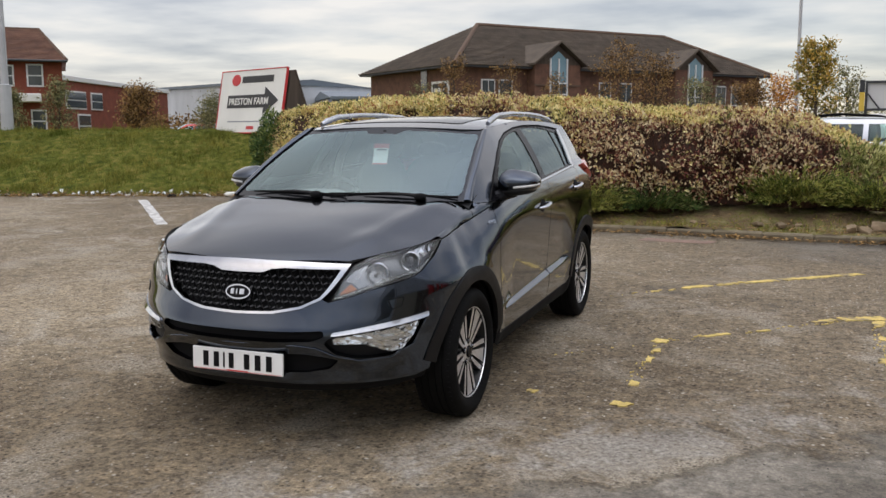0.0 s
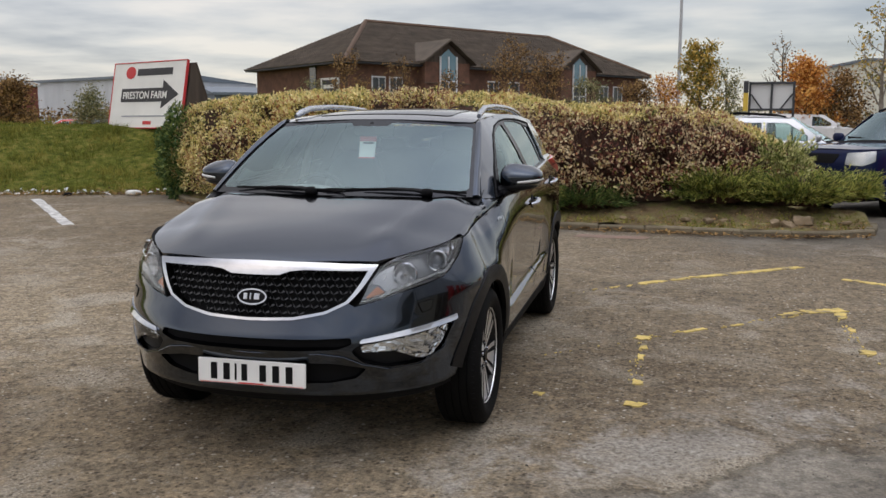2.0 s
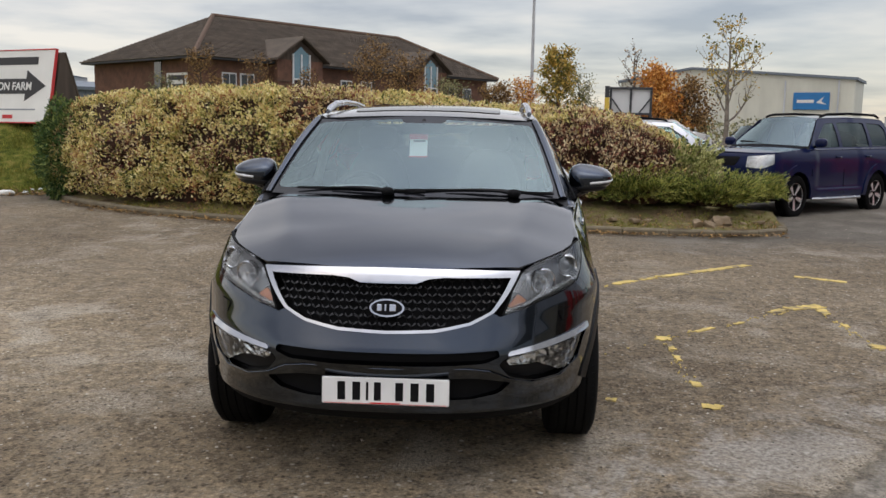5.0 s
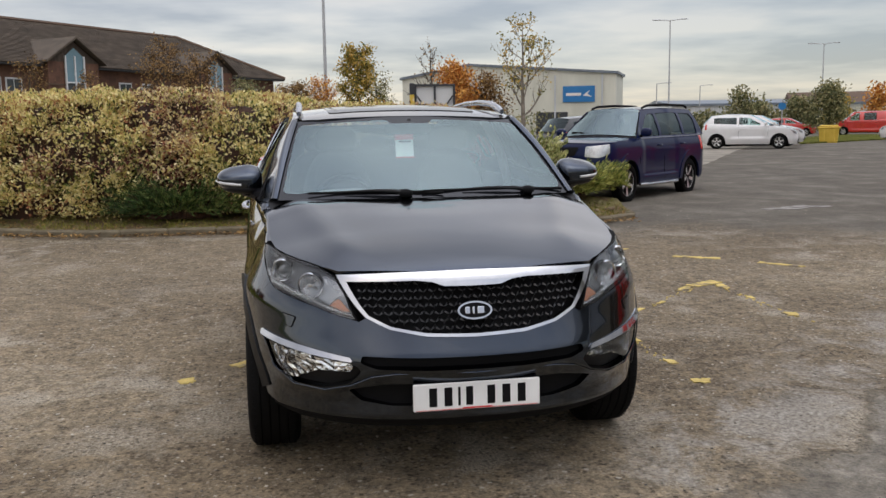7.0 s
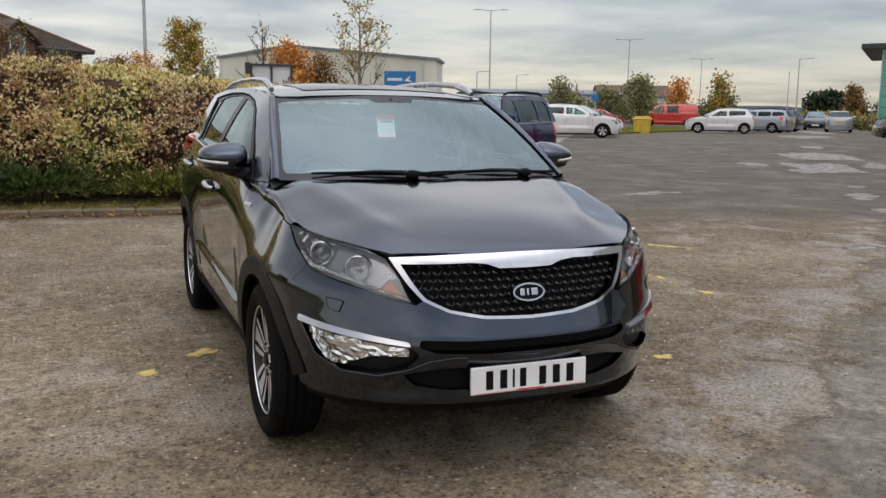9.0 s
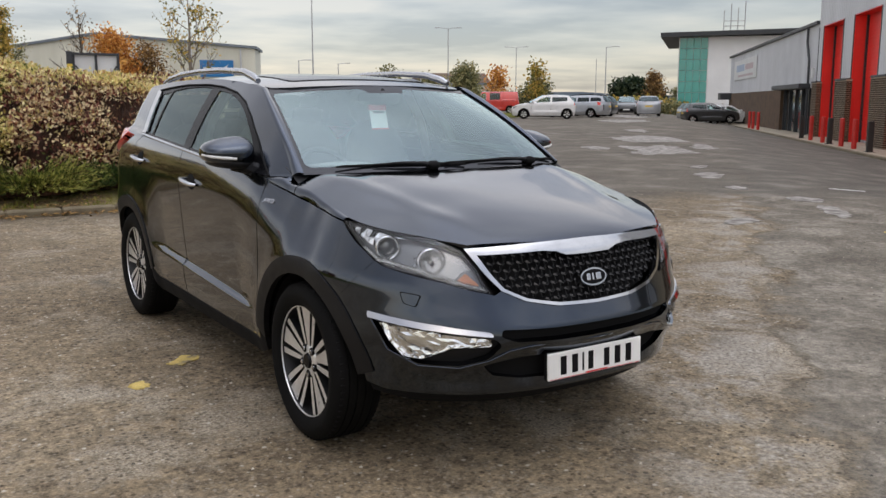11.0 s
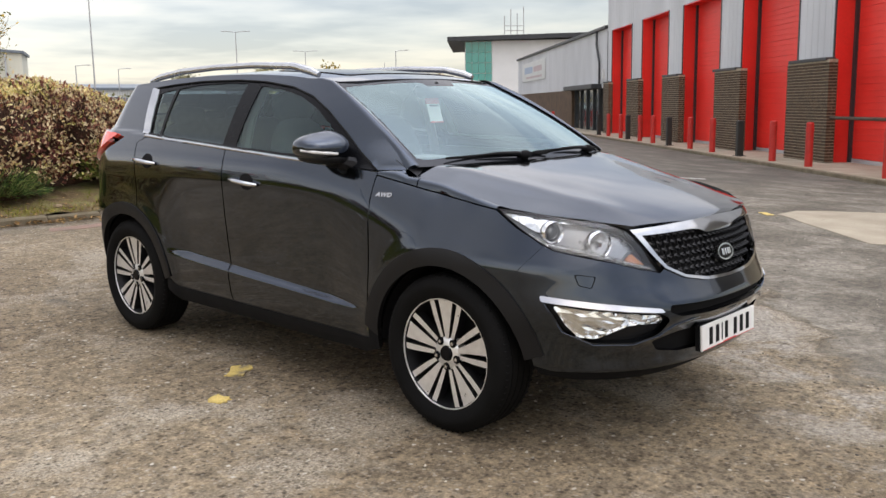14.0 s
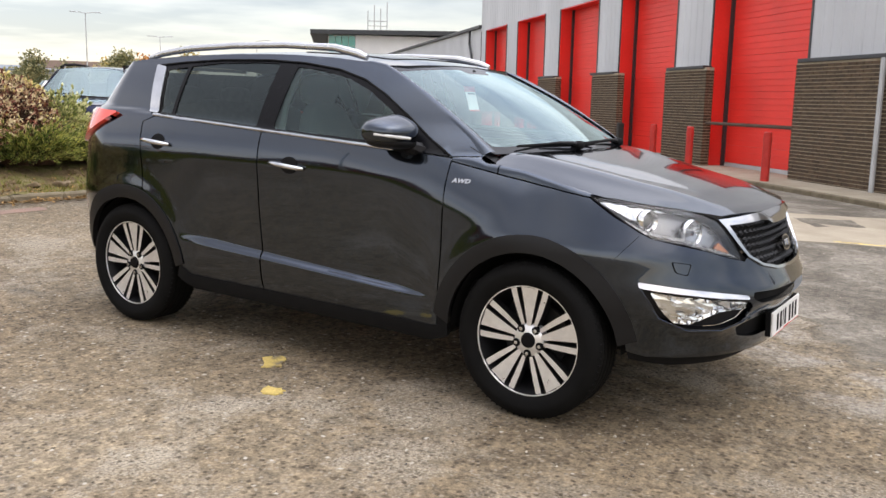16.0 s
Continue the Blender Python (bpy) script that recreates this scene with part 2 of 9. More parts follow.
def asphalt_material():
    m = bpy.data.materials.new("worn_asphalt")
    m.use_nodes = True
    nt = m.node_tree
    N, L = nt.nodes.new, nt.links.new
    b = nt.nodes["Principled BSDF"]
    tc = N("ShaderNodeTexCoord")

    def noi(s, d=6, r=0.55, dist=0.0):
        n = N("ShaderNodeTexNoise")
        L(tc.outputs["Object"], n.inputs["Vector"])
        n.inputs["Scale"].default_value, n.inputs["Detail"].default_value = s, d
        n.inputs["Roughness"].default_value, n.inputs["Distortion"].default_value = r, dist
        return n.outputs["Fac"]

    def ramp(fac, *stops):
        r = N("ShaderNodeValToRGB")
        L(fac, r.inputs[0])
        e = r.color_ramp.elements
        e[0].position, e[0].color = stops[0][0], rgb(stops[0][1])
        e[1].position, e[1].color = stops[-1][0], rgb(stops[-1][1])
        for p, c in stops[1:-1]:
            e.new(p).color = rgb(c)
        return r.outputs[0]

    def blend(kind, f, a, c):
        x = N("ShaderNodeMix")
        x.data_type, x.blend_type = "RGBA", kind
        if isinstance(f, float):
            x.inputs[0].default_value = f
        else:
            L(f, x.inputs[0])
        L(a, x.inputs[6])
        if isinstance(c, tuple):
            x.inputs[7].default_value = rgb(c)
        else:
            L(c, x.inputs[7])
        return x.outputs[2]

    def mapped(v, a, c):
        r = N("ShaderNodeMapRange")
        L(v, r.inputs[0])
        r.inputs[1].default_value, r.inputs[2].default_value = a, c
        return r.outputs[0]

    broad = noi(0.22, 5, 0.6, 0.4)
    base = ramp(broad, (0.34, (0.132, 0.101, 0.066)), (0.52, (0.192, 0.152, 0.103)), (0.68, (0.266, 0.219, 0.156)))
    base = blend("MULTIPLY", 1.0, base, ramp(noi(7, 8, 0.7), (0.30, (0.70, 0.70, 0.70)), (0.5, (1.0, 1.0, 1.0)), (0.70, (1.32, 1.30, 1.26))))
    base = blend("MULTIPLY", 1.0, base, ramp(noi(19, 6, 0.74), (0.36, (0.60, 0.60, 0.60)), (0.5, (1.03, 1.03, 1.03)), (0.64, (1.50, 1.49, 1.45))))
    # worn patches where the pale stone shows
    worn = ramp(noi(1.5, 9, 0.68, 0.5), (0.50, (0, 0, 0)), (0.60, (1, 1, 1)))
    stone = ramp(noi(95, 3), (0.35, (0.17, 0.142, 0.105)), (0.62, (0.41, 0.36, 0.285)))
    col = blend("MIX", blend("MULTIPLY", 1.0, worn, ramp(noi(0.35, 4), (0.38, (0.10, 0.10, 0.10)), (0.60, (0.95, 0.95, 0.95)))), base, stone)
    # stone grain in two sizes
    vor = N("ShaderNodeTexVoronoi")
    L(tc.outputs["Object"], vor.inputs["Vector"])
    vor.inputs["Scale"].default_value = 70
    grain = ramp(noi(60, 4, 0.7), (0.30, (0.60, 0.60, 0.60)), (0.5, (1.03, 1.03, 1.03)), (0.70, (1.55, 1.53, 1.49)))
    col = blend("MULTIPLY", 1.0, col, grain)
    chips = N("ShaderNodeValToRGB")
    L(vor.outputs["Color"], chips.inputs[0])
    chips.color_ramp.elements[0].position, chips.color_ramp.elements[0].color = 0.78, (0, 0, 0, 1)
    chips.color_ramp.elements[1].position, chips.color_ramp.elements[1].color = 0.9, (0.55, 0.55, 0.55, 1)
    col = blend("MIX", chips.outputs[0], col, (0.38, 0.34, 0.28))
    # open pits between the stones and scattered pale chips
    for scale, limit, pick, kind, tint in ((17.0, 0.26, 0.14, "MULTIPLY", (0.60, 0.59, 0.58)), (30.0, 0.34, 0.40, "MULTIPLY", (0.42, 0.41, 0.40)), (46.0, 0.30, 0.30, "MULTIPLY", (0.55, 0.54, 0.52)), (20.0, 0.20, 0.16, "MIX", (0.50, 0.46, 0.39))):
        cell = N("ShaderNodeTexVoronoi")
        shift = N("ShaderNodeVectorMath")
        shift.operation = "MULTIPLY_ADD"
        warp = N("ShaderNodeTexNoise")
        L(tc.outputs["Object"], warp.inputs["Vector"])
        warp.inputs["Scale"].default_value = scale * 1.4
        L(warp.outputs["Color"], shift.inputs[0])
        shift.inputs[1].default_value = (0.5 / scale, 0.5 / scale, 0.0)
        L(tc.outputs["Object"], shift.inputs[2])
        L(shift.outputs[0], cell.inputs["Vector"])
        cell.inputs["Scale"].default_value = scale
        near = mapped(cell.outputs["Distance"], limit * 1.25, limit * 0.6)
        chosen = N("ShaderNodeSeparateColor")
        L(cell.outputs["Color"], chosen.inputs[0])
        some = N("ShaderNodeMath")
        some.operation = "LESS_THAN"
        L(chosen.outputs[0], some.inputs[0])
        some.inputs[1].default_value = pick
        both = N("ShaderNodeMath")
        both.operation = "MULTIPLY"
        L(near, both.inputs[0])
        L(some.outputs[0], both.inputs[1])
        col = blend(kind, both.outputs[0], col, tint)
    # dark oily stains
    oil = ramp(noi(0.8, 7, 0.65, 0.8), (0.60, (0, 0, 0)), (0.72, (0.55, 0.55, 0.55)))
    col = blend("MIX", oil, col, (0.07, 0.064, 0.056))
    # darker, browner ground before the parked car's nose, paler ground along its flank
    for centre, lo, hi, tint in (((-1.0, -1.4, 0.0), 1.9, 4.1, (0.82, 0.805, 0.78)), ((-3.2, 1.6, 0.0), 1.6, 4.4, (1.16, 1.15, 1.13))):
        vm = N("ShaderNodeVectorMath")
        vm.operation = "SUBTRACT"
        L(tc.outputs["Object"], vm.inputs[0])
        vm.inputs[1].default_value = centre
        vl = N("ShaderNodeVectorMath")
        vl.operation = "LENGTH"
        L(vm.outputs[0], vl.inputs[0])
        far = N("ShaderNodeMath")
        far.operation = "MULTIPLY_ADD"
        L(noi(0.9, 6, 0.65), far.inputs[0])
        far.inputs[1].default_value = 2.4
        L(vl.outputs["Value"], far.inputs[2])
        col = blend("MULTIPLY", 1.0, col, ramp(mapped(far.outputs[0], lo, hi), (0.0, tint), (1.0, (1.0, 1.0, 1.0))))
    # the yard's gritty surface breaks off along the edge of a smoother grey carriageway
    dot = N("ShaderNodeVectorMath")
    dot.operation = "DOT_PRODUCT"
    L(tc.outputs["Object"], dot.inputs[0])
    dot.inputs[1].default_value = (0.63, -0.777, 0.0)
    brk = N("ShaderNodeMath")
    brk.operation = "MULTIPLY_ADD"
    L(noi(1.15, 7, 0.62), brk.inputs[0])
    brk.inputs[1].default_value = 2.0
    L(dot.outputs["Value"], brk.inputs[2])
    edge = brk.outputs[0]
    grit = ramp(noi(1.3, 9, 0.66, 0.6), (0.36, (0.098, 0.088, 0.073)), (0.50, (0.146, 0.132, 0.111)), (0.62, (0.240, 0.219, 0.186)))
    grit = blend("MULTIPLY", 1.0, grit, ramp(noi(17, 6, 0.74), (0.36, (0.62, 0.62, 0.62)), (0.5, (1.03, 1.03, 1.03)), (0.64, (1.48, 1.47, 1.43))))
    grit = blend("MULTIPLY", 1.0, grit, ramp(noi(70, 3, 0.7), (0.30, (0.70, 0.70, 0.70)), (0.70, (1.34, 1.33, 1.30))))
    col = blend("MIX", ramp(mapped(edge, 2.55, 2.75), (0.0, (0, 0, 0)), (1.0, (0.85, 0.85, 0.85))), col, grit)
    shoulder = blend("MULTIPLY", 1.0, ramp(mapped(edge, 1.6, 2.6), (0.0, (0, 0, 0)), (0.7, (1, 1, 1)), (1.0, (0, 0, 0))), ramp(noi(1.7, 8, 0.7, 0.4), (0.47, (0, 0, 0)), (0.56, (0.85, 0.85, 0.85))))
    col = blend("MIX", shoulder, col, ramp(noi(38, 5, 0.7), (0.32, (0.12, 0.106, 0.088)), (0.50, (0.30, 0.272, 0.232)), (0.68, (0.50, 0.465, 0.405))))
    crack = ramp(mapped(edge, 2.54, 2.72), (0.0, (1, 1, 1)), (0.4, (0.60, 0.59, 0.57)), (0.6, (0.64, 0.63, 0.61)), (1.0, (1, 1, 1)))
    col = blend("MULTIPLY", ramp(noi(0.7, 4, 0.6), (0.42, (0.2, 0.2, 0.2)), (0.56, (0.9, 0.9, 0.9))), col, crack)
    # smoother, darker tarmac on the through lane
    sp = N("ShaderNodeSeparateXYZ")
    L(tc.outputs["Object"], sp.inputs[0])
    lane = N("ShaderNodeMath")
    lane.operation = "MULTIPLY_ADD"
    L(sp.outputs[0], lane.inputs[0])
    lane.inputs[1].default_value = 0.35
    L(sp.outputs[1], lane.inputs[2])
    wob = N("ShaderNodeMath")
    wob.operation = "MULTIPLY_ADD"
    L(noi(0.5, 6, 0.6), wob.inputs[0])
    wob.inputs[1].default_value = 5.0
    L(lane.outputs[0], wob.inputs[2])
    mk = N("ShaderNodeMapRange")
    L(wob.outputs[0], mk.inputs[0])
    mk.inputs[1].default_value, mk.inputs[2].default_value = 9.2, 12.0
    mk.inputs[3].default_value, mk.inputs[4].default_value = 0.0, 0.85
    mk.interpolation_type = "SMOOTHSTEP"
    tar = ramp(noi(1.1, 8, 0.62, 0.3), (0.32, (0.082, 0.074, 0.062)), (0.52, (0.122, 0.110, 0.093)), (0.70, (0.20, 0.183, 0.158)))
    tar = blend("MULTIPLY", 1.0, tar, ramp(noi(45, 3, 0.6), (0.30, (0.75, 0.75, 0.75)), (0.70, (1.22, 1.22, 1.20))))
    col = blend("MIX", mk.outputs[0], col, tar)
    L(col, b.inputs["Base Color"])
    b.inputs["Roughness"].default_value = 0.93
    b.inputs["Specular IOR Level"].default_value = 0.22
    bp = N("ShaderNodeBump")
    bp.inputs["Strength"].default_value, bp.inputs["Distance"].default_value = 0.75, 0.012
    L(noi(75, 4, 0.7), bp.inputs["Height"])
    L(bp.outputs[0], b.inputs["Normal"])
    return m


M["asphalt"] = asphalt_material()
M["pebble"] = mat("loose_stone_chips", [(0.3, (0.20, 0.17, 0.13)), (0.7, (0.42, 0.38, 0.31))], 9, 5, 0.85, island=0.5)
M["dark_grit"] = mat("dark_grit", [(0.3, (0.045, 0.040, 0.034)), (0.7, (0.09, 0.08, 0.068))], 9, 5, 0.85, island=0.4)
M["pale_patch"] = mat("worn_concrete_patch", [(0.38, (0.14, 0.125, 0.108)), (0.60, (0.33, 0.31, 0.28))], 6, 9, 0.9, bump=0.4, bscale=60, fine=0.25, fscale=120)
M["old_paving"] = mat("faded_red_paving", [(0.35, (0.18, 0.13, 0.10)), (0.65, (0.27, 0.17, 0.13))], 5, 9, 0.95, bump=0.3, bscale=60, fine=0.25)
M["concrete"] = mat("concrete_slab", [(0.3, (0.28, 0.235, 0.17)), (0.7, (0.40, 0.345, 0.26))], 2, 9, 0.9, bump=0.3, bscale=50, fine=0.15)
M["kerb"] = mat("kerb_concrete", [(0.3, (0.125, 0.100, 0.062)), (0.7, (0.215, 0.178, 0.118))], 5, 9, 0.95, bump=0.5, bscale=40, fine=0.25, rand=0.12)
M["soil"] = mat("bare_soil", [(0.3, (0.085, 0.058, 0.030)), (0.46, (0.17, 0.125, 0.070)), (0.58, (0.17, 0.155, 0.058)), (0.75, (0.30, 0.235, 0.15))], 4, 10, 1.0, spec=0.08, bump=1.0, bscale=22, fine=0.3, fscale=70, bdist=0.05)
M["turf"] = mat("rough_turf", [(0.32, (0.045, 0.060, 0.011)), (0.5, (0.105, 0.118, 0.022)), (0.68, (0.21, 0.175, 0.050))], 5.5, 10, 1.0, spec=0.05, bump=1.0, bscale=30, fine=0.35, fscale=45, bdist=0.06)
M["blade"] = mat("grass_blades", [(0.3, (0.085, 0.115, 0.018)), (0.7, (0.26, 0.235, 0.055))], 0.7, 5, 0.9, spec=0.08, island=0.4)
M["yellow_paint"] = mat("worn_yellow_paint", [(0.36, (0.19, 0.155, 0.105)), (0.46, (0.54, 0.40, 0.12)), (0.64, (0.70, 0.53, 0.17))], 7, 10, 0.85, bump=0.3, bscale=90, fine=0.25)
M["white_paint"] = mat("worn_white_paint", [(0.35, (0.30, 0.29, 0.27)), (0.6, (0.66, 0.65, 0.62))], 9, 9, 0.85, bump=0.3, bscale=90, fine=0.2)
M["brick_red"] = mat("red_brickwork", [(0.3, (0.155, 0.036, 0.020)), (0.7, (0.235, 0.062, 0.034))], 2, 8, 0.95, fine=0.2, fscale=25, bump=0.3, bscale=30)
M["brick_brown"] = mat("brown_brickwork", [(0.3, (0.10, 0.050, 0.033)), (0.7, (0.185, 0.092, 0.058))], 2, 8, 0.95, fine=0.25, fscale=25)
M["brick_dark"] = mat("dark_brown_brick", [(0.3, (0.050, 0.032, 0.020)), (0.7, (0.12, 0.078, 0.046))], 9, 8, 0.9, fine=0.3, fscale=60, rand=0.3, bump=0.4, bscale=60)
M["brick_umber"] = mat("umber_brickwork", [(0.3, (0.070, 0.044, 0.027)), (0.7, (0.135, 0.085, 0.052))], 2, 8, 0.95, fine=0.25, fscale=25)
M["car_park"] = mat("sandy_car_park", [(0.35, (0.18, 0.158, 0.125)), (0.65, (0.30, 0.268, 0.215))], 1.5, 9, 0.95, fine=0.2, fscale=40)
M["mortar"] = mat("sandy_mortar", [(0.3, (0.34, 0.29, 0.21)), (0.7, (0.50, 0.43, 0.32))], 12, 8, 1.0, fine=0.2)
M["tile_brown"] = mat("brown_roof_tiles", [(0.3, (0.066, 0.051, 0.037)), (0.7, (0.124, 0.095, 0.070))], 1.2, 8, 0.9, fine=0.2, fscale=20, island=0.12)
M["tile_terra"] = mat("terracotta_roof_tiles", [(0.3, (0.105, 0.052, 0.036)), (0.7, (0.19, 0.10, 0.066))], 1.2, 8, 0.9, fine=0.2, fscale=15, island=0.15)
M["white_render"] = mat("white_rendered_wall", [(0.3, (0.76, 0.76, 0.75)), (0.7, (0.84, 0.84, 0.83))], 0.5, 6, 0.7, blotch=0.04)
M["faded_red"] = mat("faded_red_ink", [(0.50, 0.40, 0.41)], 1, 4, 0.6)
M["faded_blue"] = mat("faded_blue_ink", [(0.36, 0.44, 0.56)], 1, 4, 0.6)
M["ridge"] = mat("ridge_tile", [(0.12, 0.075, 0.05)], 3, 5, 0.9)
M["upvc"] = mat("white_plastic_frame", [(0.66, 0.66, 0.65)], 6, 4, 0.45, fine=0.04)
M["pane"] = mat("dark_window_pane", [(0.3, (0.030, 0.036, 0.040)), (0.7, (0.06, 0.07, 0.075))], 0.9, 3, 0.06, spec=0.9)
M["pane_blue"] = mat("blue_sky_pane", [(0.3, (0.12, 0.22, 0.27)), (0.7, (0.17, 0.29, 0.34))], 0.5, 3, 0.08, spec=0.9)
M["teal"] = mat("teal_glazing", [(0.3, (0.03, 0.28, 0.25)), (0.7, (0.05, 0.38, 0.33))], 0.3, 3, 0.12, spec=0.9, island=0.15)
M["clad_grey"] = mat("grey_metal_cladding", [(0.3, (0.52, 0.535, 0.555)), (0.7, (0.62, 0.635, 0.655))], 0.6, 6, 0.5, stretch=(1, 1, 0.25), fine=0.05, blotch=0.06)
M["clad_white"] = mat("white_metal_cladding", [(0.3, (0.56, 0.57, 0.56)), (0.7, (0.68, 0.69, 0.68))], 0.5, 6, 0.5, fine=0.04)
M["clad_cream"] = mat("cream_metal_cladding", [(0.3, (0.60, 0.59, 0.49)), (0.7, (0.69, 0.675, 0.57))], 0.3, 6, 0.55, stretch=(1, 1, 0.3), blotch=0.08)
M["clad_blue"] = mat("slate_blue_cladding", [(0.16, 0.19, 0.22)], 0.5, 5, 0.5)
M["trim_dark"] = mat("dark_steel_trim", [(0.035, 0.038, 0.042)], 5, 5, 0.5)
M["red_door"] = mat("red_painted_steel", [(0.3, (0.78, 0.030, 0.022)), (0.7, (0.87, 0.044, 0.032))], 0.8, 6, 0.42, fine=0.06, fscale=20, blotch=0.1)
M["red_post"] = mat("red_post_paint", [(0.3, (0.45, 0.022, 0.016)), (0.7, (0.60, 0.035, 0.026))], 4, 6, 0.5, fine=0.1, fscale=30)
M["black_post"] = mat("black_post_paint", [(0.022, 0.021, 0.019)], 5, 5, 0.6)
M["galv"] = mat("galvanised_steel", [(0.3, (0.42, 0.43, 0.44)), (0.7, (0.52, 0.53, 0.54))], 3, 6, 0.55, metal=0.3)
M["bark"] = mat("tree_bark", [(0.3, (0.045, 0.034, 0.024)), (0.7, (0.12, 0.095, 0.07))], 8, 8, 0.95, bump=0.6, bscale=30)
M["birch_bark"] = mat("pale_bark", [(0.3, (0.12, 0.10, 0.08)), (0.7, (0.30, 0.26, 0.21))], 8, 8, 0.9, bump=0.4, bscale=30)
# twigs, and the sheet whose dark colour stands for shade inside the hedge
M["stem"] = mat("red_brown_stems_and_shade", [(0.3, (0.034, 0.016, 0.010)), (0.7, (0.10, 0.046, 0.028))], 6, 5, 0.85, island=0.4)
M["sign_white"] = mat("white_sign_board", [(0.74, 0.73, 0.68)], 1.5, 6, 0.5, blotch=0.05)
M["sign_red"] = mat("red_sign_ink", [(0.55, 0.03, 0.03)], 3, 4, 0.5)
M["sign_black"] = mat("black_sign_ink", [(0.022, 0.02, 0.02)], 3, 4, 0.5)
M["sign_blue"] = mat("blue_sign_panel", [(0.01, 0.17, 0.42)], 1, 4, 0.4)
M["timber"] = mat("weathered_timber", [(0.3, (0.05, 0.036, 0.026)), (0.7, (0.10, 0.075, 0.055))], 6, 8, 0.9, stretch=(1, 1, 0.1))
M["salt_yellow"] = mat("yellow_plastic", [(0.3, (0.62, 0.42, 0.05)), (0.7, (0.72, 0.50, 0.08))], 3, 6, 0.5, fine=0.06)
M["hill"] = mat("distant_hill", [(0.3, (0.055, 0.075, 0.095)), (0.7, (0.085, 0.11, 0.13))], 0.02, 5, 1.0)
M["rock"] = mat("sandstone_rock", [(0.3, (0.16, 0.115, 0.066)), (0.7, (0.29, 0.215, 0.135))], 7, 8, 0.95, bump=0.6, bscale=25, rand=0.2)


def leaf_material(name, stops, rough=0.55, sheen=0.3):
    """Leaves: each one its own colour out of the range; light shines through a little."""
    m = bpy.data.materials.new(name)
    m.use_nodes = True
    nt = m.node_tree
    N, L = nt.nodes.new, nt.links.new
    b, out = nt.nodes["Principled BSDF"], nt.nodes["Material Output"]
    geo, r, tcn, nz = N("ShaderNodeNewGeometry"), N("ShaderNodeValToRGB"), N("ShaderNodeTexCoord"), N("ShaderNodeTexNoise")
    L(tcn.outputs["Object"], nz.inputs["Vector"])
    nz.inputs["Scale"].default_value, nz.inputs["Detail"].default_value = 1.6, 3
    a = N("ShaderNodeMath")
    a.operation = "MULTIPLY_ADD"
    L(nz.outputs["Fac"], a.inputs[0])
    a.inputs[1].default_value = 1.1
    s = N("ShaderNodeMath")
    s.operation = "MULTIPLY_ADD"
    L(geo.outputs["Random Per Island"], s.inputs[0])
    s.inputs[1].default_value, s.inputs[2].default_value = 0.9, -0.5
    L(s.outputs[0], a.inputs[2])
    L(a.outputs[0], r.inputs[0])
    e = r.color_ramp.elements
    e[0].position, e[0].color = stops[0][0], rgb(stops[0][1])
    e[1].position, e[1].color = stops[-1][0], rgb(stops[-1][1])
    for p, c in stops[1:-1]:
        e.new(p).color = rgb(c)
    L(r.outputs[0], b.inputs["Base Color"])
    b.inputs["Roughness"].default_value = rough
    b.inputs["Specular IOR Level"].default_value = sheen
    t, mx = N("ShaderNodeBsdfTranslucent"), N("ShaderNodeMixShader")
    L(r.outputs[0], t.inputs[0])
    mx.inputs[0].default_value = 0.25
    L(b.outputs[0], mx.inputs[1])
    L(t.outputs[0], mx.inputs[2])
    L(mx.outputs[0], out.inputs[0])
    return m


M["leaf_hedge"] = leaf_material("variegated_hedge_leaves", [(0.08, (0.09, 0.125, 0.032)), (0.17, (0.38, 0.35, 0.10)), (0.33, (0.70, 0.60, 0.21)), (0.58, (0.90, 0.81, 0.45)), (0.82, (0.74, 0.57, 0.25)), (0.95, (0.40, 0.17, 0.085))])
M["leaf_hedge_red"] = leaf_material("russet_hedge_leaves", [(0.15, (0.13, 0.040, 0.032)), (0.36, (0.29, 0.105, 0.07)), (0.52, (0.52, 0.35, 0.20)), (0.75, (0.76, 0.64, 0.40))])
M["leaf_dark"] = leaf_material("dark_laurel_leaves", [(0.2, (0.032, 0.070, 0.022)), (0.6, (0.095, 0.165, 0.045)), (0.85, (0.25, 0.30, 0.09))])
M["leaf_pale"] = leaf_material("pale_variegated_leaves", [(0.15, (0.15, 0.19, 0.05)), (0.45, (0.46, 0.48, 0.16)), (0.85, (0.82, 0.78, 0.42))])
M["leaf_conifer"] = leaf_material("dark_conifer_needles", [(0.2, (0.012, 0.028, 0.014)), (0.6, (0.03, 0.055, 0.026)), (0.85, (0.07, 0.09, 0.04))])
M["leaf_juniper"] = leaf_material("juniper_sprays", [(0.2, (0.065, 0.105, 0.025)), (0.5, (0.25, 0.30, 0.065)), (0.8, (0.52, 0.50, 0.14))])
M["leaf_green"] = leaf_material("olive_green_leaves", [(0.2, (0.105, 0.115, 0.050)), (0.6, (0.25, 0.245, 0.115)), (0.85, (0.40, 0.35, 0.17))])
M["leaf_gold"] = leaf_material("green_gold_leaves", [(0.15, (0.13, 0.14, 0.035)), (0.45, (0.36, 0.29, 0.07)), (0.85, (0.62, 0.40, 0.09))])
M["leaf_orange"] = leaf_material("orange_autumn_leaves", [(0.2, (0.36, 0.13, 0.03)), (0.5, (0.64, 0.28, 0.06)), (0.85, (0.80, 0.46, 0.13))])
M["leaf_brown"] = leaf_material("brown_autumn_leaves", [(0.2, (0.095, 0.055, 0.026)), (0.5, (0.25, 0.145, 0.055)), (0.85, (0.44, 0.27, 0.10))])

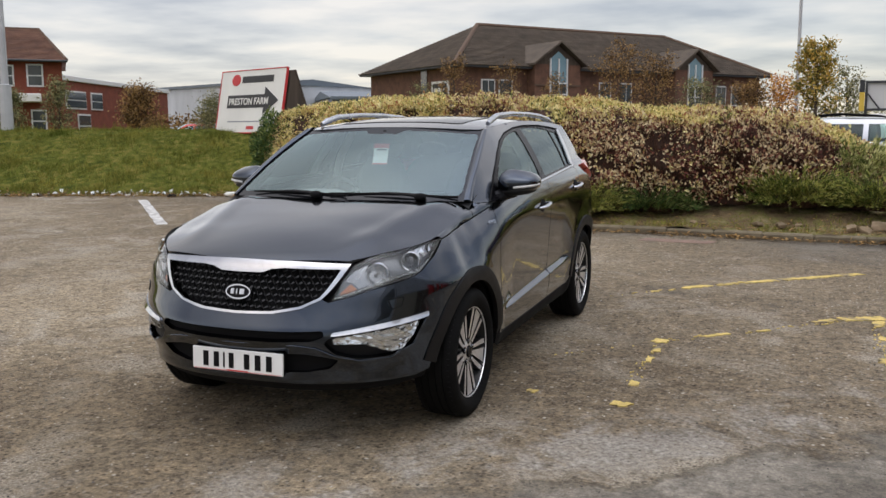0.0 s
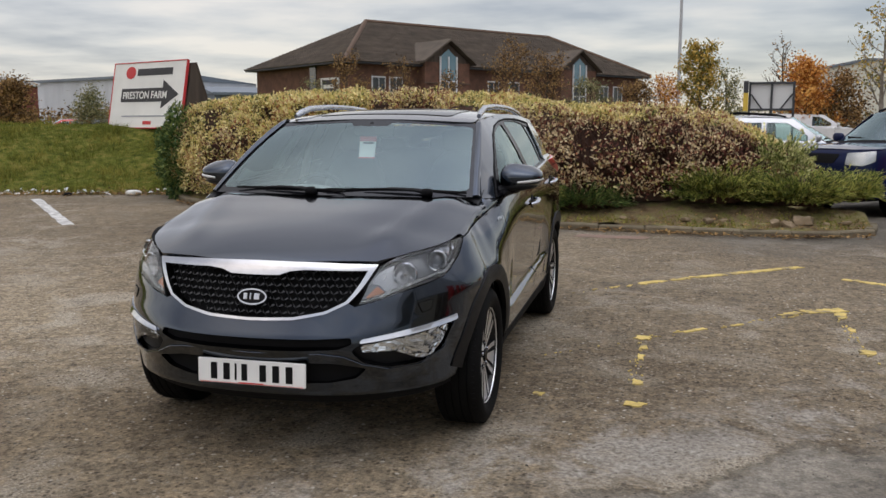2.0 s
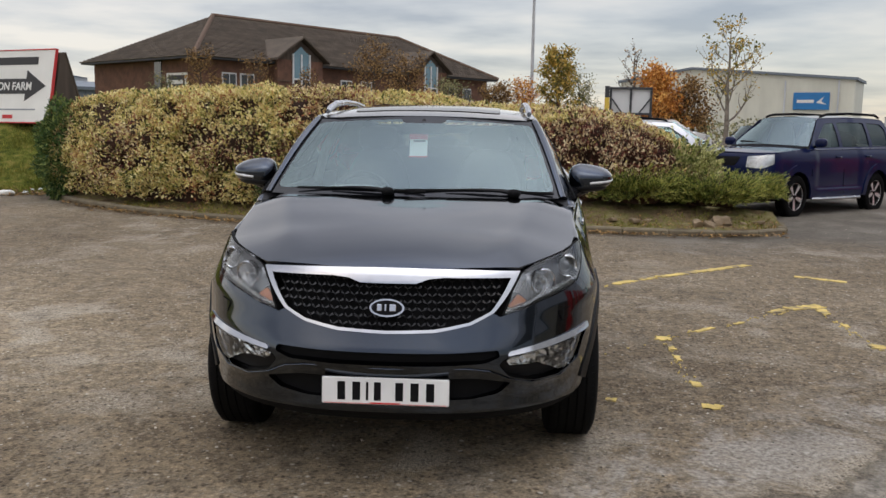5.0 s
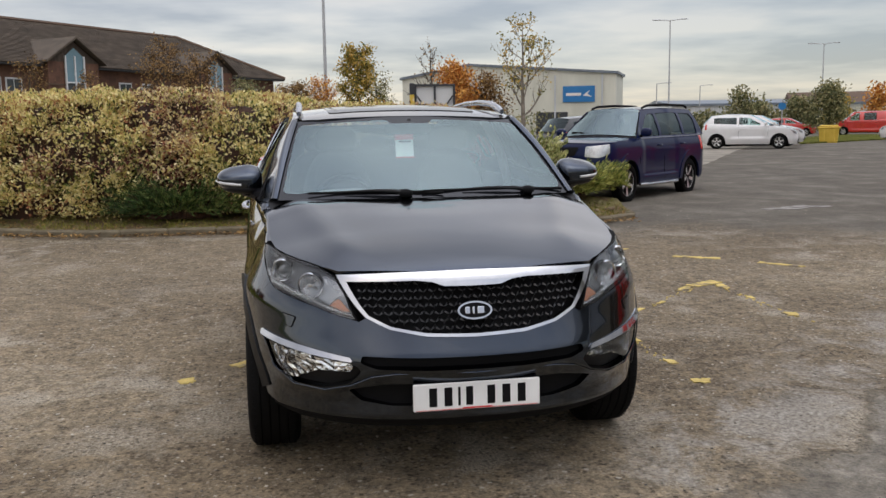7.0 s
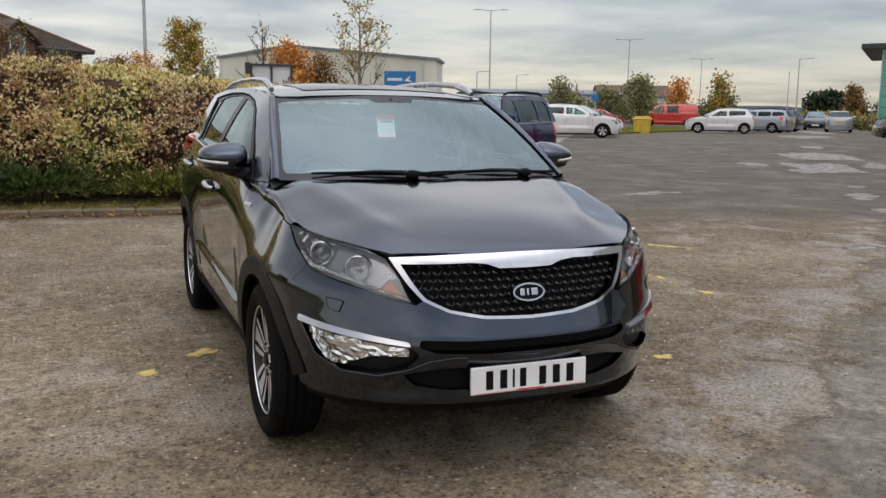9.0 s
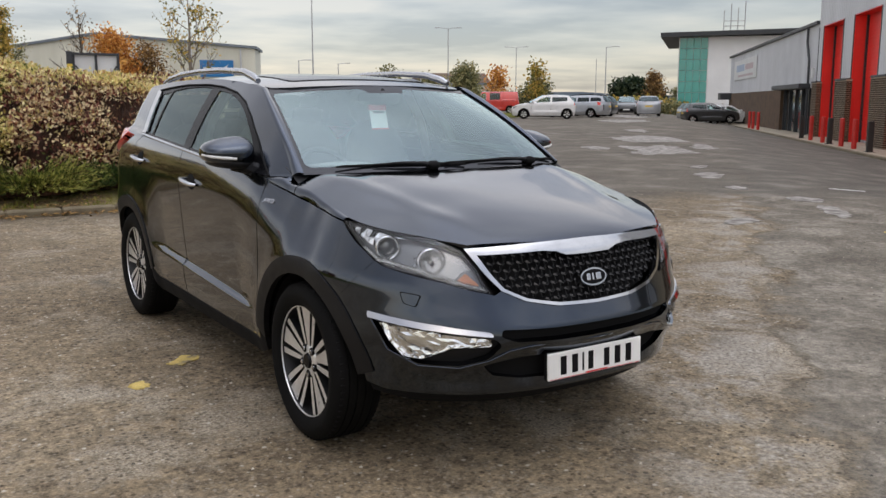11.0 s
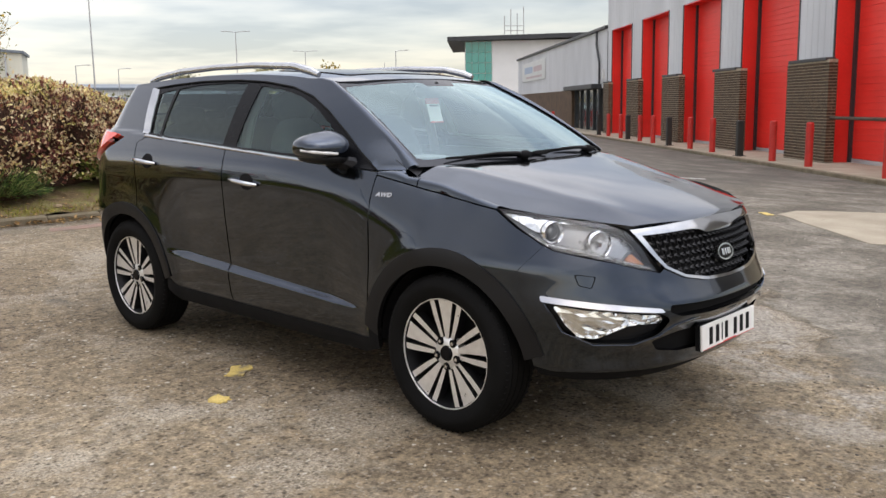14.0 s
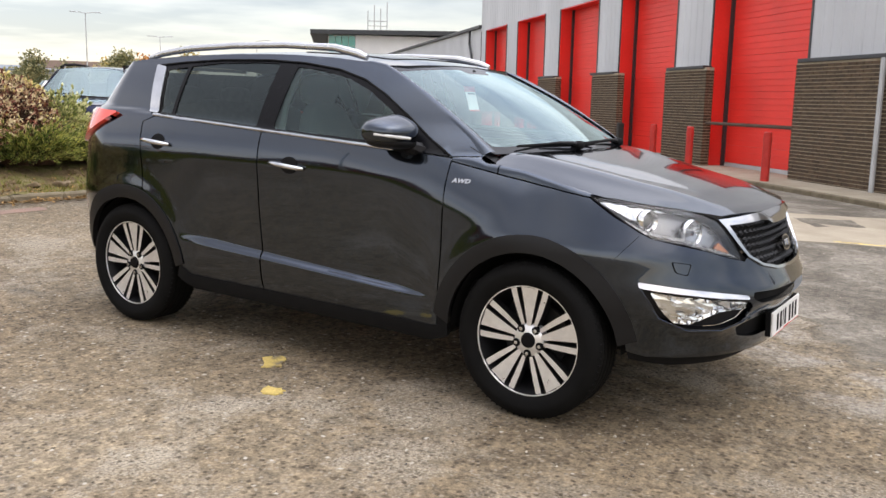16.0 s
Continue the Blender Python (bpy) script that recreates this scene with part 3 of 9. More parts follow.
# ---- ground ----
def bank_at(x, y):
    """How far behind the foot of the grass bank, and how far along it to the hedge."""
    dx, dy = x + 7.6, y - 11.6
    return -0.2747 * dx + 0.9615 * dy, 0.9615 * dx + 0.2747 * dy


def lot(x, y):
    """The height of the paved ground."""
    z = -0.025 + 0.015 * min(max(y, -6.0), 28.0)
    return lerp(z, -0.25, sstep((x - y - 4.0) / 8.5) * sstep((x - 2.0) / 6.0))


def land(x, y):
    back, along = bank_at(x, y)
    z = lot(x, y)
    k = sstep(back / 5.0) * sstep((2.6 - along) / 3.2)
    top = lerp(1.47, 0.45, sstep((back - 9.0) / 7.0))
    return lerp(z, top, k) if k > 0 else z


def spread(step, n, grow, far):
    a, s = [0.0], step
    while a[-1] < far:
        a.append(a[-1] + s)
        if len(a) > n:
            s *= grow
    return a


def sheet(xs, ys, height, name="sheet"):
    v = [(x, y, height(x, y)) for y in ys for x in xs]
    w = len(xs)
    f = [(j * w + i, j * w + i + 1, (j + 1) * w + i + 1, (j + 1) * w + i) for j in range(len(ys) - 1) for i in range(w - 1)]
    return mesh_of(v, f, name, True)


half = spread(0.5, 50, 1.16, 2500)
axis_y = [12 - a for a in reversed(half[1:])] + [12 + a for a in half]
axis_x = [4 - a for a in reversed(half[1:])] + [4 + a for a in half]
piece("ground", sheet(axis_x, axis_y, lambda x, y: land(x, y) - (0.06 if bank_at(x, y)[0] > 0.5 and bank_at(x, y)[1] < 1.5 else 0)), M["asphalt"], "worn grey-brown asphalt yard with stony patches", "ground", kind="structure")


def bank_sheet():
    al = [-60, -45, -34, -27, -22] + [-18 + 0.25 * i for i in range(80)]
    bk = [-0.12 + 0.12 * i for i in range(52)] + [6.4, 7, 8, 10, 14, 20, 30, 45, 70]
    v, f = [], []
    for b in bk:
        for a in al:
            x, y = -7.6 + 0.9615 * a - 0.2747 * b, 11.6 + 0.2747 * a + 0.9615 * b
            rough = 0.05 * noise.noise((x * 1.3, y * 1.3, 0)) + 0.03 * noise.noise((x * 4, y * 4, 3))
            v.append((x, y, land(x, y) + 0.02 + rough * min(max(b, 0) / 0.6, 1) + (0.02 if b > 0 else -0.06)))
    w = len(al)
    f = [(j * w + i, j * w + i + 1, (j + 1) * w + i + 1, (j + 1) * w + i) for j in range(len(bk) - 1) for i in range(w - 1)]
    return mesh_of(v, f, "grass_bank", True)


piece("grass_bank", bank_sheet(), M["turf"], "sloping bank of rough green and straw-coloured grass", "grass bank", kind="structure")


def grass_blades(count=115000):
    rnd = random.Random(4)
    g = Geo()
    for _ in range(count):
        a, b = rnd.uniform(-17, 0.8), rnd.uniform(-0.05, 6.0) ** 1.0
        x, y = -7.6 + 0.9615 * a - 0.2747 * b, 11.6 + 0.2747 * a + 0.9615 * b
        z = land(x, y)
        h = rnd.uniform(0.03, 0.095) * (2.2 if rnd.random() < 0.03 else 1) * (1 + 2.2 * max(0.0, noise.noise((x * 1.4, y * 1.4, 2.0)) + 0.5 * noise.noise((x * 4, y * 4, 5.0))))
        w, t = rnd.uniform(0.006, 0.014), rnd.uniform(0, 6.28)
        lx, ly = rnd.uniform(-0.6, 0.6) * h, rnd.uniform(-0.6, 0.6) * h
        cx, cy = math.cos(t) * w, math.sin(t) * w
        g.add([(x - cx, y - cy, z), (x + cx, y + cy, z), (x + lx, y + ly, z + h)], [(0, 1, 2)])
    return g


piece("grass", grass_blades(), M["blade"], "tufts of rough green and dry grass on the bank", "grass", kind="stuff")


def flat_patch(name, poly, material, label, category, lift=0.006, step=0.2, ragged=0.0, seed=0, kind="structure"):
    """A thin coat lying on the ground, with a ragged edge."""
    rnd = random.Random(seed)
    pts = []
    n = len(poly)
    for i in range(n):
        a, b = Vector(poly[i]), Vector(poly[(i + 1) % n])
        k = max(1, int((b - a).length / step))
        for j in range(k):
            p = a.lerp(b, j / k)
            pts.append((p.x + rnd.uniform(-ragged, ragged), p.y + rnd.uniform(-ragged, ragged)))
    bm = bmesh.new()
    vs = [bm.verts.new((x, y, 0)) for x, y in pts]
    bm.faces.new(vs)
    bmesh.ops.triangulate(bm, faces=bm.faces[:])
    low = bmesh.ops.extrude_face_region(bm, geom=bm.faces[:])
    top = {v for v in low["geom"] if isinstance(v, bmesh.types.BMVert)}
    for v in bm.verts:
        v.co.z = land(v.co.x, v.co.y) + (lift if v in top else -0.02)
    bmesh.ops.recalc_face_normals(bm, faces=bm.faces[:])
    me = bpy.data.meshes.new(name)
    bm.to_mesh(me)
    bm.free()
    me.materials.append(material)
    return tagged(new(name, me), label, category, "", kind)


def stripe(a, b, w):
    a, b = Vector(a), Vector(b)
    n = (b - a).normalized().orthogonal() * w / 2
    return [tuple(a - n), tuple(b - n), tuple(b + n), tuple(a + n)]


YEL = [((1.55, 4.06), (1.78, 4.27), 0.07), ((1.84, 4.32), (2.02, 4.48), 0.06), ((2.06, 4.52), (3.16, 5.40), 0.085), ((3.47, 4.75), (3.87, 4.48), 0.08),
       ((4.14, 4.17), (4.42, 3.82), 0.07), ((2.68, 2.96), (2.86, 3.1), 0.06), ((2.88, 3.12), (3.20, 3.29), 0.12), ((3.17, 3.18), (3.14, 2.95), 0.07),
       ((3.15, 2.6), (3.14, 2.5), 0.05), ((3.13, 1.97), (3.12, 1.86), 0.09), ((1.60, 1.96), (1.69, 1.98), 0.10), ((1.66, 1.8), (1.66, 1.66), 0.045),
       ((1.65, 1.5), (1.65, 1.38), 0.04), ((1.64, 0.9), (1.65, 0.82), 0.055), ((1.60, 0.44), (1.69, 0.43), 0.075), ((1.07, 0.52), (1.12, 0.50), 0.045),
       ((-1.06, 1.36), (-0.92, 1.47), 0.10), ((-1.38, 1.07), (-1.29, 1.11), 0.075), ((1.93, 2.21), (2.09, 2.36), 0.04), ((2.28, 2.49), (2.38, 2.58), 0.03), ((7.3, 2.02), (7.1, 1.82), 0.10), ((5.96, -0.12), (6.2, -0.65), 0.08), ((1.3, 3.8), (1.36, 3.86), 0.03)]
for i, (a, b, w) in enumerate(YEL):
    flat_patch("yellow_marking", stripe(a, b, w), M["yellow_paint"], "flaking remains of yellow parking paint", "road marking", 0.006, 0.022, 0.009 if w < 0.06 else 0.020, i)


def paint_specks():
    """Crumbs of paint left along the lines of the old bay."""
    rnd = random.Random(77)
    g = Geo()
    for (x0, y0), (x1, y1), n, big in (((2.9, 3.08), (1.67, 1.98), 34, 0.05), ((1.65, 1.9), (1.61, 0.84), 26, 0.03), ((3.10, 2.98), (3.12, 1.6), 24, 0.045), ((1.6, 1.85), (0.95, 1.27), 6, 0.02), ((1.95, 4.42), (0.95, 3.44), 26, 0.045), ((2.0, 4.47), (3.1, 5.40), 30, 0.05)):
        d = Vector((x1 - x0, y1 - y0)).normalized()
        for _ in range(n):
            t = rnd.random()
            cx, cy = lerp(x0, x1, t) + rnd.gauss(0, 0.018), lerp(y0, y1, t) + rnd.gauss(0, 0.018)
            a, b = rnd.uniform(0.008, big * 0.7), rnd.uniform(0.004, 0.011)
            ring = []
            for k in range(7):
                w = 2 * math.pi * k / 7
                u, v = a * math.cos(w) * rnd.uniform(0.6, 1.1), b * math.sin(w) * rnd.uniform(0.6, 1.1)
                ring.append((cx + d.x * u - d.y * v, cy + d.y * u + d.x * v))
            z = land(cx, cy)
            g.add([(x, y, z + 0.006) for x, y in ring] + [(x, y, z - 0.01) for x, y in ring], [tuple(range(7))] + [(i, i + 7, (i + 1) % 7 + 7, (i + 1) % 7) for i in range(7)])
    return g


piece("paint_specks", paint_specks(), M["yellow_paint"], "crumbs of old yellow paint along the bay lines", "road marking", kind="stuff")
flat_patch("white_marking", stripe((-9.72, 10.05), (-6.6, 6.75), 0.17), M["white_paint"], "worn white parking bay line", "road marking", 0.006, 0.12, 0.012, 50)
flat_patch("white_marking", stripe((11.6, 4.9), (11.2, 5.3), 0.1), M["white_paint"], "short worn white paint dash", "road marking", 0.006, 0.1, 0.012, 51)


def loose_gravel(count, seed, small, large):
    """Loose stone lying about the yard round the parked car."""
    rnd = random.Random(seed)
    g = Geo()
    while count:
        x, y = rnd.uniform(-7.5, 8.5), rnd.uniform(-5.5, 9.0)
        if noise.noise((x * 0.5, y * 0.5, seed)) < rnd.uniform(-0.6, 0.25):
            continue
        count -= 1
        s = small + (large - small) * rnd.random() ** 3
        t, k = rnd.uniform(0, 6.28), rnd.uniform(0.55, 1.0)
        z = land(x, y) - s * 0.15
        ring = []
        for i in range(5):
            a = t + i * 1.2566 + rnd.uniform(-0.3, 0.3)
            q = s * rnd.uniform(0.75, 1.15)
            ring.append((x + math.cos(a) * q, y + math.sin(a) * q * k, z))
        top = [(x + (p[0] - x) * 0.62 + rnd.uniform(-0.15, 0.15) * s, y + (p[1] - y) * 0.62, z + s * rnd.uniform(0.5, 0.85)) for p in ring[::2]]
        v = ring + top
        g.add(v, [(0, 1, 5), (1, 2, 6), (1, 6, 5), (2, 3, 6), (3, 4, 7), (3, 7, 6), (4, 0, 5), (4, 5, 7), (5, 6, 7)])
    return g


piece("gravel", loose_gravel(7000, 21, 0.003, 0.012), M["pebble"], "loose pale stone chips on the asphalt", "gravel", kind="stuff")
piece("grit", loose_gravel(9000, 22, 0.003, 0.010), M["dark_grit"], "loose dark grit on the asphalt", "gravel", kind="stuff")

# ---- red-doored workshop ----
FACADE = pose(6.875, -6.875, 0, 0, 0, 45)
BASE = -0.22
DOORS = [(13.05, 17.2), (19.25, 23.15), (25.1, 29.0), (30.85, 34.65), (36.45, 40.2)]
TOP, DOOR_TOP, PIER_TOP = 7.4, 4.85, 2.33


def ribbed(g, x0, x1, y, z0, z1, pitch=0.32, depth=0.014):
    """Profiled sheet with upright ribs in the plane y, facing +y."""
    n = max(1, round((x1 - x0) / pitch))
    w = (x1 - x0) / n
    pts = []
    for i in range(n):
        a = x0 + i * w
        pts += [(a, 0), (a + w * 0.70, 0), (a + w * 0.78, depth), (a + w * 0.92, depth)]
    pts.append((x1, 0))
    v = [(p, y + d, z) for z in (z0, z1) for p, d in pts]
    k = len(pts)
    g.add(v, [(i + 1, i, i + k, i + k + 1) for i in range(k - 1)])
    return g


def workshop():
    ob = thing("workshop_building", FACADE, "grey metal-clad workshop with tall red doors and brown brick piers", "building")
    g = Geo()
    ribbed(g, 4, 41.2, 0.0, DOOR_TOP, TOP)
    g.box(4, 41.2, -16, -0.02, DOOR_TOP, TOP)
    part("upper_cladding", g, M["clad_grey"], ob)
    edges = [4] + [e for d in DOORS for e in d] + [41.2]
    for i in range(0, len(edges), 2):
        a, b = edges[i], edges[i + 1]
        g = Geo()
        ribbed(g, a, b, -0.005, PIER_TOP, DOOR_TOP + 0.001, 0.32)
        g.box(a, b, -0.55, -0.03, BASE - 0.3, DOOR_TOP - 0.002)
        part("pillar_cladding", g, M["clad_grey"], ob)
        g = Geo()
        for x0, x1 in ((a, a + 0.07), (b - 0.07, b)):
            g.box(x0, x1, -0.03, 0.03, PIER_TOP, DOOR_TOP, 0.008)
        g.box(a - 0.03, b + 0.03, -0.03, 0.24, PIER_TOP - 0.03, PIER_TOP + 0.05, 0.01)
        part("edge_trim", g, M["trim_dark"], ob)
    for a, b in DOORS:
        n = 11
        h = (DOOR_TOP - BASE - 0.16) / n
        door = part("roller_door", Geo().box(a, b, -0.6, -0.55, BASE, DOOR_TOP), M["red_door"], ob, "tall red sectional door, closed")
        for i in range(n):
            z = BASE + 0.16 + i * h
            g = Geo().box(a, b, -0.56, -0.50, z + 0.002, z + h - 0.002, 0.007)
            for k in (0.33, 0.66):
                g.box(a, b, -0.501, -0.488, z + h * k - 0.012, z + h * k + 0.012, 0.005)
            part("door_panel", g, M["red_door"], door)
        part("bottom_seal", Geo().box(a, b, -0.58, -0.49, BASE - 0.02, BASE + 0.15, 0.01), M["galv"], door)
        for x0, x1 in ((a, a + 0.03), (b - 0.03, b)):
            part("door_reveal", Geo().box(x0, x1, -0.49, 0.0, BASE, DOOR_TOP - 0.033), M["red_door"], ob)
        part("door_soffit", Geo().box(a, b, -0.49, 0.0, DOOR_TOP - 0.03, DOOR_TOP + 0.02), M["red_door"], ob)
        part("guide_rail", Geo().box(b - 0.12, b - 0.03, -0.5, -0.42, BASE, DOOR_TOP - 0.03), M["trim_dark"], ob)
    g = Geo()
    g.tube([(17.15, 0.1, 0.93), (13.1, 0.1, 0.93)], 0.04, 8)
    part("barrier_rail", g, M["timber"], ob, "dull red steel barrier rail")
    g = Geo()
    g.tube([(10.3, 0.3, BASE), (10.3, 0.3, 2.3)], 0.05, 10)
    part("downpipe", g, M["galv"], ob)
    g = Geo().box(24.0, 24.5, 0.02, 0.35, 6.0, 6.25, 0.05).tube([(24.2, 0.05, 5.9), (24.2, 0.5, 5.7), (24.2, 0.75, 5.62)], [0.07, 0.1, 0.12], 10)
    part("floodlight", g, M["trim_dark"], ob)
    return ob


WORKSHOP = workshop()


def brick_pier(ob, x0, x1, y0, y1, z0, z1):
    """Courses of single bricks round the front and the near end of a pier, over a mortar core."""
    core = Geo().box(x0 + 0.01, x1 - 0.01, y0, y1 - 0.008, z0 - 0.2, z1)
    return part("brick_core", core, M["mortar"], ob, "sandy mortar between dark brown bricks")


PIERS = [(4.0, 13.15), (17.05, 19.4), (22.75, 25.0), (28.75, 30.95), (34.5, 36.55), (40.1, 41.25)]
for a, b in PIERS:
    brick_pier(WORKSHOP, a, b, -0.02, 0.2, BASE, PIER_TOP)


def lower_block():
    ob = thing("office_block", FACADE, "low grey-clad unit with brown brick base and dark shopfront", "building")
    g = Geo()
    ribbed(g, 41.25, 75.5, 0.0, 2.1, 5.05, 0.3, 0.02)
    g.box(41.25, 75.5, -14, -0.02, 2.1, 5.05)
    part("cladding", g, M["clad_grey"], ob)
    part("brick_base", Geo().box(50.5, 75.5, -14, 0.04, BASE - 0.3, 2.1), M["brick_umber"], ob, "brown brick wall base")
    part("shopfront", Geo().box(41.25, 50.5, -0.6, -0.2, BASE - 0.3, 2.1), M["pane"], ob, "dark glazed shopfront")
    for i in range(6):
        x = 41.5 + i * 1.75
        part("mullion", Geo().box(x, x + 0.09, -0.22, -0.1, BASE - 0.3, 2.1), M["trim_dark"], ob)
    part("canopy", Geo().box(42.5, 50.6, -0.2, 0.55, 2.08, 2.32, 0.02), M["trim_dark"], ob)
    part("roof_edge", Geo().box(41.25, 75.8, -14, 0.15, 5.02, 5.18, 0.02), M["trim_dark"], ob)
    g = Geo().tube([(43.4, 0.1, 5.0), (43.3, 0.12, 4.3), (42.6, 0.12, 3.4), (42.5, 0.12, BASE)], 0.06, 10)
    part("downpipe", g, M["trim_dark"], ob)
    part("fascia_box", Geo().box(74.2, 76.2, -0.3, 0.9, 1.6, 2.15, 0.03), M["trim_dark"], ob)
    sg = part("banner", Geo().box(60.5, 72.5, 0.03, 0.08, 3.1, 4.55, 0.01), M["clad_white"], ob, "long white fascia banner with faded lettering")
    for x0, x1, z0, z1, m in ((62, 66, 3.75, 4.15, "faded_red"), (66.6, 71, 3.7, 4.2, "faded_blue"), (62, 70, 3.3, 3.45, "faded_red")):
        part("lettering", Geo().box(x0, x1, 0.075, 0.09, z0, z1), M[m], sg)
    part("vent", Geo().box(41.75, 42.05, 0.0, 0.12, 2.55, 3.05, 0.02), M["upvc"], ob)
    return ob


lower_block()


def pavement():
    g = Geo().box(4, 76, -0.6, 1.32, -0.6, BASE + 0.06, 0.03)
    ob = piece("pavement", g, M["concrete"], "pale concrete apron along the workshop doors", "pavement", kind="structure", m=FACADE)
    for i in range(60):
        x = 4 + i * 0.92
        part("kerb_stone", Geo().box(x + 0.004, x + 0.914, 1.325, 1.45, -0.6, BASE + 0.065, 0.015), M["kerb"], ob)


pavement()


def bollard(s, red, n=1.08, h=1.02):
    z = BASE + 0.06
    ob = thing("bollard", FACADE @ pose(s, n, z), "red-painted steel bollard beside the workshop doors" if red else "black timber bollard in front of a brick pier", "bollard", "bollards along the workshop")
    if red:
        g = Geo().spin([(0, -0.1), (0.09, -0.1), (0.085, h - 0.25), (0.085, h - 0.02), (0.06, h), (0, h)], 16)
        part("post", g, M["red_post"], ob, smooth=40)
        part("collar", Geo().spin([(0.084, h - 0.22), (0.094, h - 0.22), (0.094, h - 0.12), (0.084, h - 0.12)], 16), M["red_post"], ob, smooth=40)
    else:
        part("post", Geo().box(-0.09, 0.09, -0.09, 0.09, -0.1, h - 0.03, 0.02), M["black_post"], ob)
        part("base_plate", Geo().box(-0.14, 0.14, -0.14, 0.14, -0.02, 0.015, 0.004), M["black_post"], ob)


for s, red in ((36.2, 1), (33.9, 1), (32.7, 0), (30.8, 1), (28.95, 1), (26.95, 0), (24.6, 1), (22.5, 1), (20.3, 0), (18.05, 1), (16.0, 1), (12.6, 1), (38.2, 0)):
    bollard(s, red)
for s in (54.0, 52.4, 50.4):
    bollard(s, 1, 1.2)


# ---- teal and white office ----
def teal_office():
    m = pose(79.3, 69.8, -0.2, 0, 0, -50)
    ob = thing("glass_office", m, "white office building with teal glazed end bay", "building")
    part("wall", Geo().box(3.75, 40, 0.05, 22, 0, 9.0), M["white_render"], ob, "smooth white rendered wall")
    for r in range(7):
        for c in range(4):
            part("pane", Geo().box(0.55 + c * 0.79, 1.30 + c * 0.79, 0.0, 0.1, 0.2 + r * 1.25, 1.4 + r * 1.25, 0.02), M["teal"], ob)
    part("glazing_frame", Geo().box(0.45, 3.74, 0.08, 20, 0, 9.0), M["clad_white"], ob)
    g = Geo().add([(-1.6, -1.2, 8.95), (41, -1.2, 9.6), (41, 23, 9.6), (-1.6, 23, 8.95), (-1.6, -1.2, 9.45), (41, -1.2, 10.1), (41, 23, 10.1), (-1.6, 23, 9.45)],
                  [(3, 2, 1, 0), (4, 5, 6, 7), (0, 1, 5, 4), (1, 2, 6, 5), (2, 3, 7, 6), (3, 0, 4, 7)])
    part("roof", g, M["trim_dark"], ob)
    for x in (5.4, 6.2, 7.0, 7.8):
        part("aerial", Geo().tube([(x, 6, 9.5), (x, 6, 12.2 + (x % 1.3))], 0.07, 6), M["galv"], ob)
    part("aerial_frame", Geo().tube([(5.4, 6, 10.6), (7.8, 6, 10.6)], 0.06, 6).tube([(5.4, 6, 11.2), (7.8, 6, 11.2)], 0.06, 6), M["galv"], ob)


teal_office()


